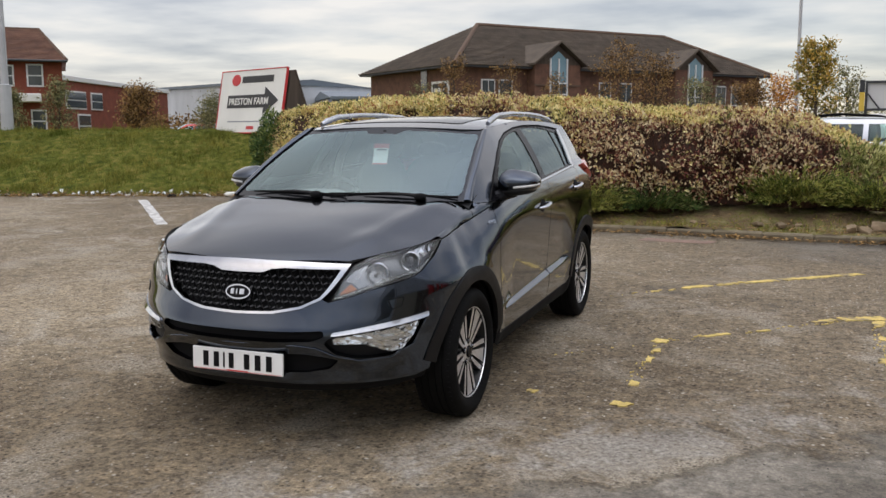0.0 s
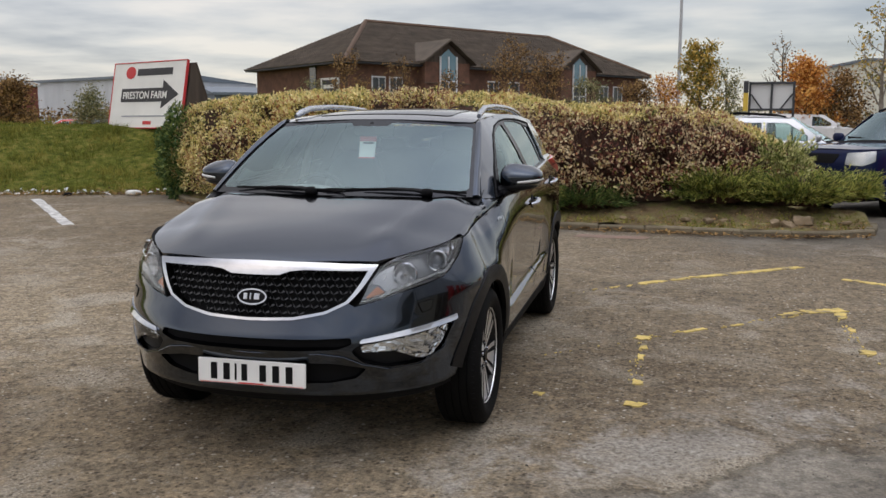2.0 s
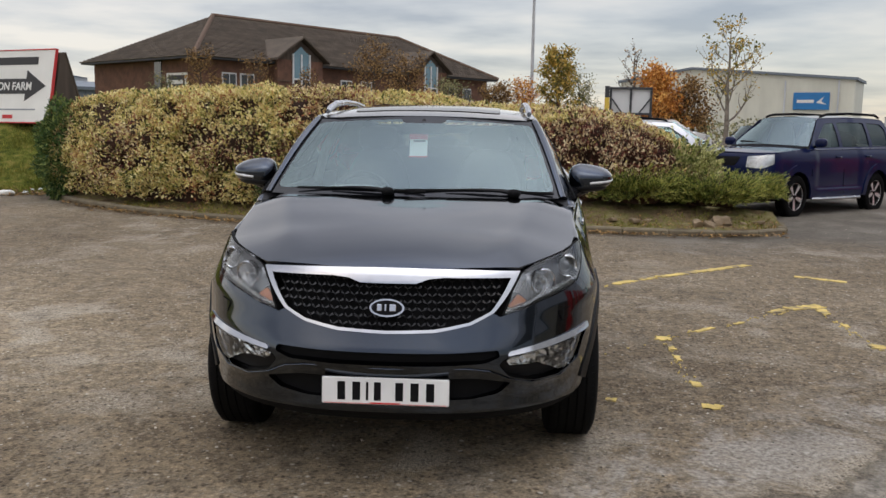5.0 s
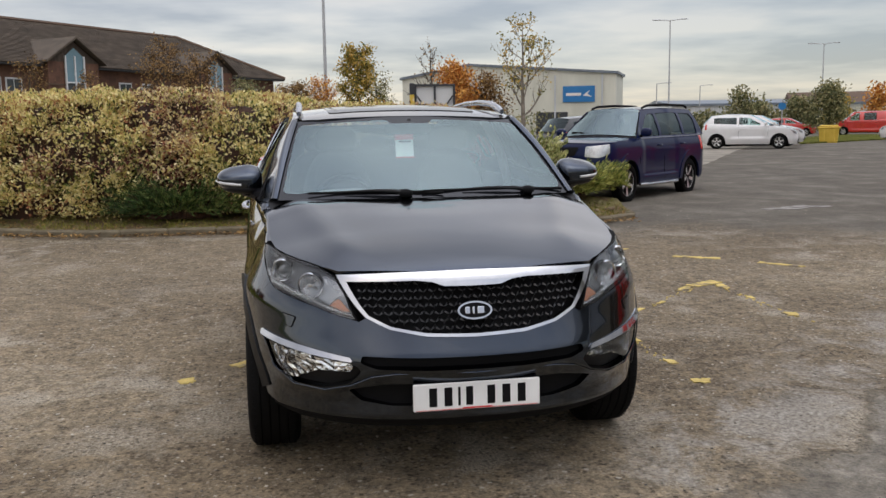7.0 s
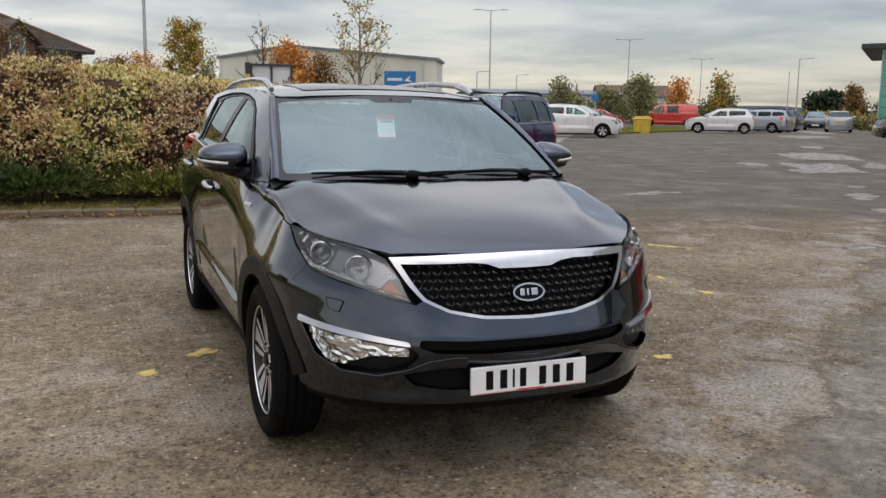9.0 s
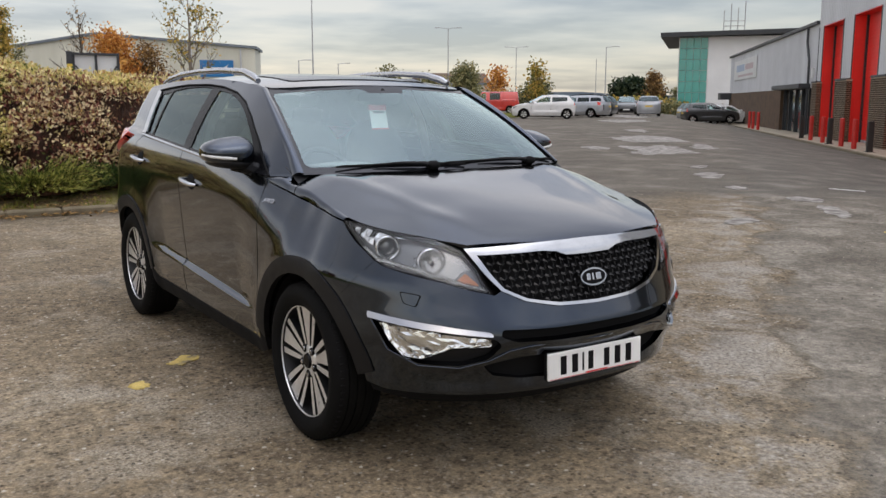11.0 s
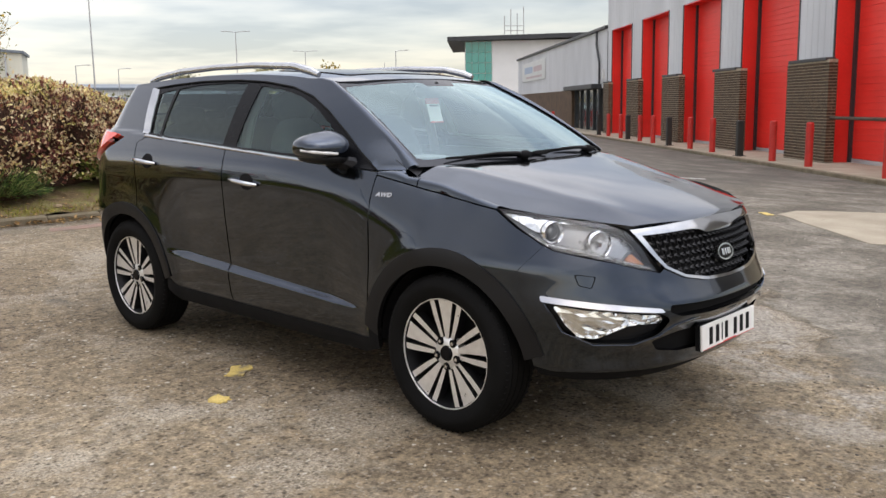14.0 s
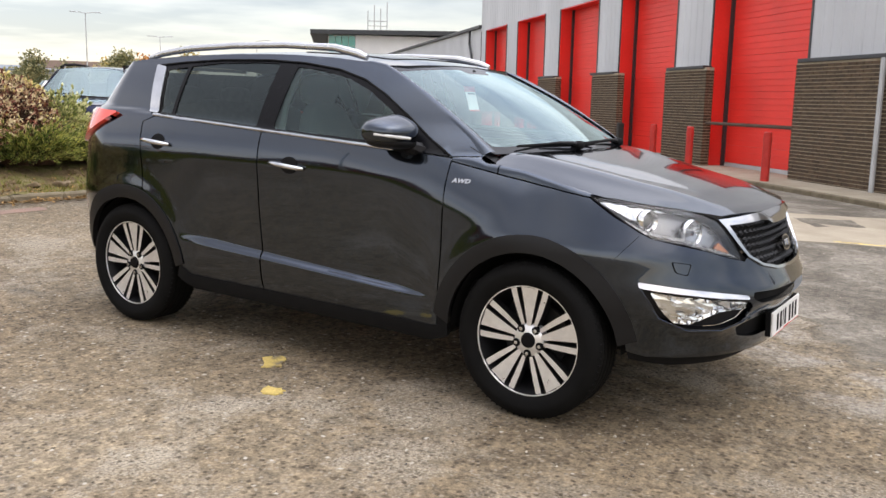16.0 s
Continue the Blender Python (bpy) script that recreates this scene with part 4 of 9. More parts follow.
# ---- brick office with the hipped roof ----
def hip_office():
    """Front runs along +x from the near corner; depth along +y."""
    ax, ay, bx, by = -18.2, 50.1, 0.3, 73.9
    ang = math.degrees(math.atan2(by - ay, bx - ax))
    length = math.hypot(bx - ax, by - ay)
    ob = thing("brick_office", pose(ax, ay, 0.2, 0, 0, ang), "brown brick office under a broad dark hipped tile roof", "building")
    W, E, R, over = 14.2, 5.35, 8.85, 0.7
    part("wall", Geo().box(over, length - over, over, W - over, -0.6, E + 0.05), M["brick_brown"], ob)
    part("soffit", Geo().box(0.05, length - 0.05, 0.05, W - 0.05, E - 0.02, E + 0.12), M["trim_dark"], ob)
    h = W / 2
    v = [(0, 0, E + 0.1), (length, 0, E + 0.1), (length, W, E + 0.1), (0, W, E + 0.1), (h - 0.8, h, R), (length - h + 2.0, h, R)]
    roof = part("roof", Geo().add(v, [(0, 1, 5, 4), (1, 2, 5), (2, 3, 4, 5), (3, 0, 4)]), M["tile_brown"], ob, "dark brown tiled hip roof")
    # tile courses
    g = Geo()
    n = 34
    for i in range(n):
        t0 = i / n
        z = lerp(E + 0.1, R, t0)
        i0, il, ir = h * t0, (h - 0.8) * t0, (h - 2.0) * t0
        a, b, c, d = (il, i0), (length - ir, i0), (length - ir, W - i0), (il, W - i0)
        for p, q in ((a, b), (d, a), (b, c)):
            g.tube([(p[0], p[1], z + 0.04), (q[0], q[1], z + 0.04)], 0.05, 4, False)
    tagged(part("tile_course", g, M["tile_brown"], roof), kind="stuff")
    g = Geo()
    for p, q in ((v[0], v[4]), (v[1], v[5]), (v[4], v[5])):
        g.tube([(p[0], p[1], p[2] + 0.08), (q[0], q[1], q[2] + 0.08)], 0.16, 6)
    part("ridge_tiles", g, M["ridge"], roof, "pale brown ridge tiles")
    # two glazed gables
    for gx in (8.2, 21.2):
        w = 2.3
        gv = [(gx - w, -0.6, E + 0.2), (gx + w, -0.6, E + 0.2), (gx, -0.6, E + 1.75), (gx - w, 4.0, E + 0.2), (gx + w, 4.0, E + 0.2), (gx, 4.0, E + 1.75)]
        gable = part("gable", Geo().box(gx - w + 0.35, gx + w - 0.35, -0.2, over + 0.2, -0.6, E + 0.3), M["brick_brown"], ob, "projecting brick gable with tall glazing")
        tri = [(gx - w + 0.3, -0.2, E + 0.3), (gx + w - 0.3, -0.2, E + 0.3), (gx, -0.2, E + 1.62)]
        part("gable_wall", Geo().add([*tri, *[(x, 0.3, z) for x, _, z in tri]], [(0, 1, 2), (5, 4, 3), (0, 2, 5, 3), (1, 4, 5, 2)]), M["timber"], gable)
        up = Vector((0, 0, 0.14))
        for s in (0, 1):
            a, b, c, d = Vector(gv[s]), Vector(gv[2]), Vector(gv[5]), Vector(gv[3 + s])
            part("gable_roof", Geo().add([a, b, c, d, a + up, b + up, c + up, d + up], [(0, 1, 2, 3), (7, 6, 5, 4), (0, 4, 5, 1), (3, 2, 6, 7), (0, 3, 7, 4), (1, 5, 6, 2)]), M["tile_brown"], gable)
        pane = [(gx - 0.72, E - 0.9), (gx + 0.72, E - 0.9), (gx + 0.72, E + 0.65), (gx, E + 1.2), (gx - 0.72, E + 0.65)]
        part("upper_pane", Geo().prism(pane, -0.06, 0.02, pose(0, -0.24, 0, 90)), M["pane_blue"], gable)
        for x0, x1 in ((gx - 0.76, gx - 0.66), (gx - 0.05, gx + 0.05), (gx + 0.66, gx + 0.76)):
            part("glazing_bar", Geo().box(x0, x1, -0.34, -0.24, E - 2.5, E + 0.7), M["upvc"], gable)
        for z in (E - 2.5, E - 1.75, E - 1.0):
            part("transom", Geo().box(gx - 0.76, gx + 0.76, -0.33, -0.25, z, z + 0.09), M["upvc"], gable)
        part("lower_pane", Geo().box(gx - 0.68, gx + 0.68, -0.28, -0.24, E - 2.4, E - 1.0), M["pane"], gable)
        part("string_course", Geo().box(gx - w + 0.3, gx + w - 0.3, -0.26, -0.19, E - 1.15, E - 1.05), M["ridge"], gable)
    # windows
    for wx in (2.5, 3.9, 12.6, 14.6, 24.5, 26.2):
        win = part("window", Geo().box(wx, wx + 1.1, over - 0.06, over + 0.05, E - 2.3, E - 0.75), M["upvc"], ob)
        part("window_pane", Geo().box(wx + 0.09, wx + 0.51, over - 0.09, over - 0.05, E - 2.2, E - 0.85), M["pane"], win)
        part("window_pane", Geo().box(wx + 0.59, wx + 1.01, over - 0.09, over - 0.05, E - 2.2, E - 0.85), M["pane"], win)
    # sign on the side wall, recessed bay
    sb = part("name_board", Geo().box(over - 0.09, over - 0.02, 1.7, 4.0, E - 2.0, E - 0.85), M["sign_white"], ob, "white oval name board")
    part("lettering", Geo().box(over - 0.11, over - 0.08, 1.95, 3.75, E - 1.85, E - 1.0), M["sign_black"], sb)
    part("lettering", Geo().box(over - 0.125, over - 0.105, 2.1, 3.6, E - 1.55, E - 1.3), M["sign_white"], sb)
    part("dark_bay", Geo().box(over - 0.06, over, 4.7, 5.5, -0.6, E), M["pane"], ob)
    part("doorway", Geo().box(over - 0.08, over, 6.2, 9.2, -0.6, 3.4), M["clad_blue"], ob, "dark blue entrance doors")


hip_office()


# ---- red brick house with a flat-roofed wing ----
def brick_house():
    k = 1.45
    ob = thing("brick_house", pose(-40.0, 39.28, 1.4, 0, 0, 111.4), "red brick house with tiled roof and flat-roofed wing", "house")
    # the house faces the yard; the wing runs back from its corner
    q = pose(0, 0, 0, 0, 0, -67.0)
    box = lambda x0, x1, y0, y1, z0, z1, b=0.0: Geo().box(x0 * k, x1 * k, y0 * k, y1 * k, z0 * k, z1 * k, b)
    part("wall", box(-9, 0, 0, 7, -1.0, 3.02), M["brick_red"], ob, m=q)
    v = [(-9, -0.3, 3.0), (0.2, -0.3, 3.0), (0.2, 7.3, 3.0), (-9, 7.3, 3.0), (-9, 3.5, 4.6), (-0.85, 3.5, 4.6)]
    roof = part("roof", Geo().add([(x * k, y * k, z * k) for x, y, z in v], [(0, 1, 5, 4), (1, 2, 5), (2, 3, 4, 5), (3, 0, 4), (3, 2, 1, 0)]), M["tile_terra"], ob, "weathered terracotta tile roof", m=q)
    g = Geo()
    for i in range(26):
        t = i / 26
        y, z = lerp(-0.3, 3.5, t) * k, lerp(3.0, 4.6, t) * k + 0.03
        g.tube([(-9 * k, y, z), (lerp(0.2, -0.85, t) * k, y, z)], 0.05, 4, False)
    tagged(part("tile_course", g, M["tile_terra"], roof), kind="stuff")
    part("ridge_tile", Geo().tube([(-9 * k, 3.5 * k, 4.62 * k), (-0.85 * k, 3.5 * k, 4.62 * k), (0.2 * k, -0.3 * k, 3.03 * k)], 0.11, 6), M["ridge"], roof)
    part("gutter", Geo().tube([(-9 * k, -0.34 * k, 2.97 * k), (0.24 * k, -0.34 * k, 2.97 * k)], 0.08, 8), M["trim_dark"], ob, m=q)
    part("wing_wall", box(0.02, 14.8, 0.05, 7, -1.0, 2.2), M["brick_red"], ob)
    part("wing_parapet", box(0.0, 14.9, -0.05, 7.1, 2.2, 2.42, 0.03), M["upvc"], ob, "pale roof edge")

    def window(x, z0, w, h, y, m):
        win = part("window", box(x, x + w, y - 0.05, y + 0.03, z0, z0 + h), M["upvc"], ob, m=m)
        b = 0.07
        part("window_pane", box(x + b, x + w - b, y - 0.07, y - 0.045, z0 + h * 0.52, z0 + h - b), M["pane"], win)
        part("window_pane", box(x + b, x + w - b, y - 0.07, y - 0.045, z0 + b, z0 + h * 0.46), M["pane"], win)

    for x, z0, w, h in ((-2.5, 1.9, 0.65, 0.9), (-1.38, 1.9, 0.65, 0.95), (-2.6, 0.0, 0.65, 0.95), (-1.3, 0.0, 0.62, 0.95), (-4.4, 1.9, 0.65, 0.9)):
        window(x, z0, w, h, 0, q)
    for x, z0, w, h in ((0.3, 1.0, 2.2, 0.8), (3.1, 1.0, 1.35, 0.8), (1.5, -0.25, 1.4, 1.05)):
        window(x, z0, w, h, 0.05, None)
    part("porch_roof", box(-2.4, -0.85, -0.7, 0.02, 1.25, 1.6, 0.04), M["sign_white"], ob, "pale porch canopy", m=q)


brick_house()


# ---- sheds and stores further off ----
def shed(m, w, d, h, rise, material, label, roof="clad_blue"):
    ob = thing("warehouse", m, label, "warehouse")
    g = Geo()
    ribbed(g, 0, w, 0.0, -0.5, h, 0.6, 0.05)
    g.box(0, w, 0.03, d, -0.5, h)
    part("wall", g, material, ob)
    v = [(-0.2, -0.2, h), (w + 0.2, -0.2, h), (w + 0.2, d, h), (-0.2, d, h), (-0.2, d / 2, h + rise), (w + 0.2, d / 2, h + rise)]
    part("roof", Geo().add(v, [(0, 1, 5, 4), (1, 2, 5), (2, 3, 4, 5), (3, 0, 4), (3, 2, 1, 0)]), M[roof], ob)
    part("roof_edge", Geo().box(-0.2, w + 0.2, -0.25, 0.02, h - 0.18, h + 0.1), M["clad_blue"], ob)
    return ob


def gable_warehouse():
    """Front along +x from the near left corner, under a low gable."""
    w, e, a, top, d = 28.0, 7.5, 9.2, 9.0, 9.0
    ob = thing("warehouse", pose(16.2, 115.5, 0.3, 0, 0, -27), "large cream metal warehouse with a blue sign panel", "warehouse")
    ring = [(0, -0.6), (w, -0.6), (w, e), (a, top), (0, e)]
    g = Geo().add([(x, y, z) for y in (0.0, d) for x, z in ring], [(0, 1, 2, 3, 4), (9, 8, 7, 6, 5), (1, 6, 7, 2), (5, 0, 4, 9)])
    part("wall", g, M["clad_cream"], ob)
    g = Geo()
    for k in range(1, 40):
        x = k * w / 40
        z = lerp(e, top, x / a) if x < a else lerp(top, e, (x - a) / (w - a))
        g.box(x - 0.04, x + 0.04, -0.014, 0.0, -0.5, z - 0.1)
    tagged(part("cladding_rib", g, M["clad_cream"], ob), kind="stuff")
    for (x0, z0), (x1, z1) in (((-0.3, e - 0.05), (a, top)), ((a, top), (w + 0.3, e - 0.02))):
        part("roof", Geo().add([(x0, -0.3, z0), (x1, -0.3, z1), (x1, d, z1), (x0, d, z0), (x0, -0.3, z0 + 0.3), (x1, -0.3, z1 + 0.3), (x1, d, z1 + 0.3), (x0, d, z0 + 0.3)],
             [(0, 1, 5, 4), (7, 6, 2, 3), (4, 5, 6, 7), (3, 2, 1, 0), (0, 4, 7, 3), (1, 2, 6, 5)]), M["clad_blue"], ob)
    bs = part("sign_panel", Geo().box(21.4, 25.4, -0.2, -0.07, 4.1, 6.1, 0.02), M["sign_blue"], ob, "bright blue sign panel with white marks")
    part("lettering", Geo().box(21.8, 23.7, -0.23, -0.19, 4.9, 5.25), M["sign_white"], bs)
    part("emblem", Geo().add([(23.9, -0.22, 4.9), (24.8, -0.22, 5.6), (24.5, -0.22, 5.1), (25.1, -0.22, 4.7)], [(0, 1, 2), (0, 2, 3)]), M["sign_white"], bs)
    for x in (20.4, 26.3):
        part("downpipe", Geo().tube([(x, -0.15, -0.3), (x, -0.15, e)], 0.1, 6), M["clad_grey"], ob)
    part("dock_door", Geo().box(18.0, 22.0, -0.12, 0.0, -0.3, 2.9), M["trim_dark"], ob, "dark loading dock")


gable_warehouse()
shed(pose(49, 103.5, 0.3, 0, 0, -12), 22, 20, 3.6, 0.8, M["clad_white"], "long low white retail shed")
shed(pose(-70.0, 83.8, 0.4, 0, 0, -23), 20, 18, 5.9, 0.7, M["clad_grey"], "grey metal shed beyond the grass bank")
shed(pose(-40.0, 74.0, 1.0, 0, 0, 36), 12, 16, 3.6, 0.9, M["clad_blue"], "slate blue metal shed behind the sign")
ret = shed(pose(66.0, 104.0, 0.3, 0, 0, -25), 10, 10, 3.6, 1.6, M["clad_cream"], "small cream store with a pitched tan roof", roof="ridge")


# ---- far land ----
def far_hills():
    g = Geo()
    n = 160
    v = []
    for i in range(n):
        a = 2 * math.pi * i / n
        r = 900
        h = 9 + 13 * noise.noise((math.cos(a) * 3, math.sin(a) * 3, 0.5)) + 5 * noise.noise((math.cos(a) * 11, math.sin(a) * 11, 2))
        v += [(r * math.cos(a), r * math.sin(a), -8), (r * 1.02 * math.cos(a), r * 1.02 * math.sin(a), max(h, 2))]
    return g.add(v, [(2 * i, 2 * ((i + 1) % n), 2 * ((i + 1) % n) + 1, 2 * i + 1) for i in range(n)])


piece("distant_hills", far_hills(), M["hill"], "low blue-grey hills on the horizon", "backdrop", kind="structure")

# ---- car paint, glass and trim ----
def paint(name, col, metal=0.6, rough=0.32, ior=1.5, edge=(1, 1, 1)):
    m = mat(name, [(0.3, tuple(c * 0.94 for c in col)), (0.7, tuple(c * 1.05 for c in col))], 3.0, 5, rough, metal, coat=1.0, coat_rough=0.025, rough_var=0.03, fine=0.05, fscale=900)
    b = m.node_tree.nodes["Principled BSDF"]
    b.inputs["Coat IOR"].default_value = ior
    # flakes lie under the lacquer, where light never meets them at a grazing angle
    b.inputs["Specular Tint"].default_value = rgb(edge)
    return m


M["paint_grey"] = paint("graphite_metallic_paint", (0.0330, 0.0450, 0.0640), 1.0, 0.14, 1.50)
M["paint_blue"] = paint("dark_blue_metallic_paint", (0.0034, 0.0088, 0.046), 0.0, 0.3, 1.27)
M["paint_blue"].node_tree.nodes["Principled BSDF"].inputs["Specular IOR Level"].default_value = 0.1
M["paint_white"] = paint("white_car_paint", (0.72, 0.72, 0.71), 0.0, 0.35)
M["paint_red"] = paint("red_car_paint", (0.55, 0.025, 0.018), 0.0, 0.35)
M["paint_silver"] = paint("silver_car_paint", (0.45, 0.47, 0.50), 0.7, 0.35)
M["paint_dark"] = paint("dark_car_paint", (0.05, 0.052, 0.055), 0.5, 0.35)
M["plastic"] = mat("dark_grey_moulded_plastic", [(0.006, 0.006, 0.0068)], 20, 5, 0.5, spec=0.3, bump=0.15, bscale=500, bdist=0.002)
M["black"] = mat("matt_black", [(0.004, 0.004, 0.0045)], 10, 4, 0.8, spec=0.2)
M["gloss_black"] = mat("gloss_black", [(0.005, 0.005, 0.006)], 10, 4, 0.25, spec=0.12)
M["sunroof"] = mat("sunroof_glass", [(0.006, 0.007, 0.008)], 10, 4, 0.05, spec=0.6)
M["frit"] = mat("black_printed_glass", [(0.006, 0.0065, 0.008)], 10, 4, 0.08, spec=0.45)
M["mesh_black"] = mat("grille_moulding", [(0.009, 0.009, 0.010)], 10, 4, 0.24, spec=0.5)
M["chrome"] = mat("bright_chrome", [(0.60, 0.61, 0.63)], 12, 4, 0.10, metal=1.0, rough_var=0.03)
M["satin"] = mat("satin_chrome", [(0.62, 0.63, 0.65)], 12, 4, 0.26, metal=1.0, rough_var=0.05)
M["alloy"] = mat("machined_alloy", [(0.80, 0.80, 0.80)], 30, 4, 0.30, metal=0.75, rough_var=0.06)
M["alloy_dark"] = mat("dark_wheel_paint", [(0.008, 0.008, 0.009)], 10, 4, 0.4)
M["rubber"] = mat("tyre_rubber", [(0.3, (0.004, 0.004, 0.004)), (0.7, (0.007, 0.0068, 0.0066))], 14, 6, 0.75, spec=0.1, bump=0.25, bscale=160, bdist=0.003)
M["screen_glass"] = glass("windscreen_glass", (0.84, 0.96, 0.93), gain=2.0, floor=0.06, shine=(0.80, 0.98, 0.98))
M["door_glass"] = glass("side_window_glass", (0.66, 0.84, 0.81), gain=1.1, floor=0.01, shine=(0.84, 1.0, 0.99))
M["privacy_glass"] = glass("privacy_glass", (0.20, 0.24, 0.24), gain=1.0, floor=0.0, shine=(0.86, 1.0, 1.0))
M["lens"] = glass("clear_lamp_lens", (0.97, 0.98, 0.98), gain=1.0, floor=0.02)
M["facet"] = mat("faceted_reflector", [(0.90, 0.91, 0.92)], 40, 4, 0.14, metal=1.0, rough_var=0.03)
M["bezel"] = mat("lamp_inner_bezel", [(0.40, 0.41, 0.42)], 14, 4, 0.25, metal=0.8)
M["tail_red"] = mat("red_lamp_lens", [(0.80, 0.06, 0.035)], 8, 4, 0.12, coat=1.0)
M["lamp_shell"] = mat("lamp_shell", [(0.3, (0.42, 0.425, 0.42)), (0.7, (0.85, 0.85, 0.83))], 22, 4, 0.22, metal=0.7, bump=0.6, bscale=40, bdist=0.01)
M["amber"] = mat("amber_bulb", [(0.86, 0.40, 0.24)], 8, 4, 0.25)
M["reflector"] = mat("lamp_reflector", [(0.88, 0.89, 0.90)], 40, 4, 0.12, metal=0.95, bump=1.0, bscale=60, bdist=0.02)
M["lamp_grey"] = mat("lamp_bezel_grey", [(0.27, 0.28, 0.29)], 14, 4, 0.30, metal=0.6)
M["projector_glass"] = mat("projector_lens_glass", [(0.16, 0.17, 0.18)], 14, 4, 0.06, metal=0.5, coat=1.0)
M["cloth"] = mat("dark_seat_cloth", [(0.3, (0.10, 0.102, 0.104)), (0.7, (0.15, 0.15, 0.15))], 30, 5, 0.9, bump=0.3, bscale=300, bdist=0.003)
M["dash"] = mat("grey_dashboard", [(0.22, 0.23, 0.23)], 20, 5, 0.75)
M["lining"] = mat("pale_headlining", [(0.62, 0.61, 0.57)], 10, 5, 0.9)
M["plate_white"] = mat("white_number_plate", [(0.78, 0.78, 0.76)], 6, 4, 0.35)
M["card"] = mat("white_card", [(0.75, 0.78, 0.76)], 6, 4, 0.7)
M["mirror"] = mat("mirror_glass", [(0.85, 0.86, 0.87)], 4, 2, 0.02, metal=1.0, rough_var=0.0)
M["mirror"].node_tree.nodes["Principled BSDF"].inputs["Roughness"].default_value = 0.02


def inside(p, poly):
    x, y = p
    hit = False
    j = len(poly) - 1
    for i in range(len(poly)):
        xi, yi = poly[i]
        xj, yj = poly[j]
        if (yi > y) != (yj > y) and x < (xj - xi) * (y - yi) / (yj - yi) + xi:
            hit = not hit
        j = i
    return hit


def densify(poly, step):
    out = []
    n = len(poly)
    for i in range(n):
        a, b = Vector(poly[i]), Vector(poly[(i + 1) % n])
        k = max(1, int(round((b - a).length / step)))
        out += [tuple(a.lerp(b, j / k)) for j in range(k)]
    return out


def rounded(poly, r=0.012, n=3):
    """The outline with its corners cut round."""
    out = []
    m = len(poly)
    for i in range(m):
        p, a, b = Vector(poly[i]), Vector(poly[i - 1]), Vector(poly[(i + 1) % m])
        da, db = (a - p), (b - p)
        k = min(r, da.length * 0.45, db.length * 0.45)
        s, e = p + da.normalized() * k, p + db.normalized() * k
        for j in range(n + 1):
            t = j / n
            out.append(tuple((1 - t) ** 2 * s + 2 * t * (1 - t) * p + t * t * e))
    return out


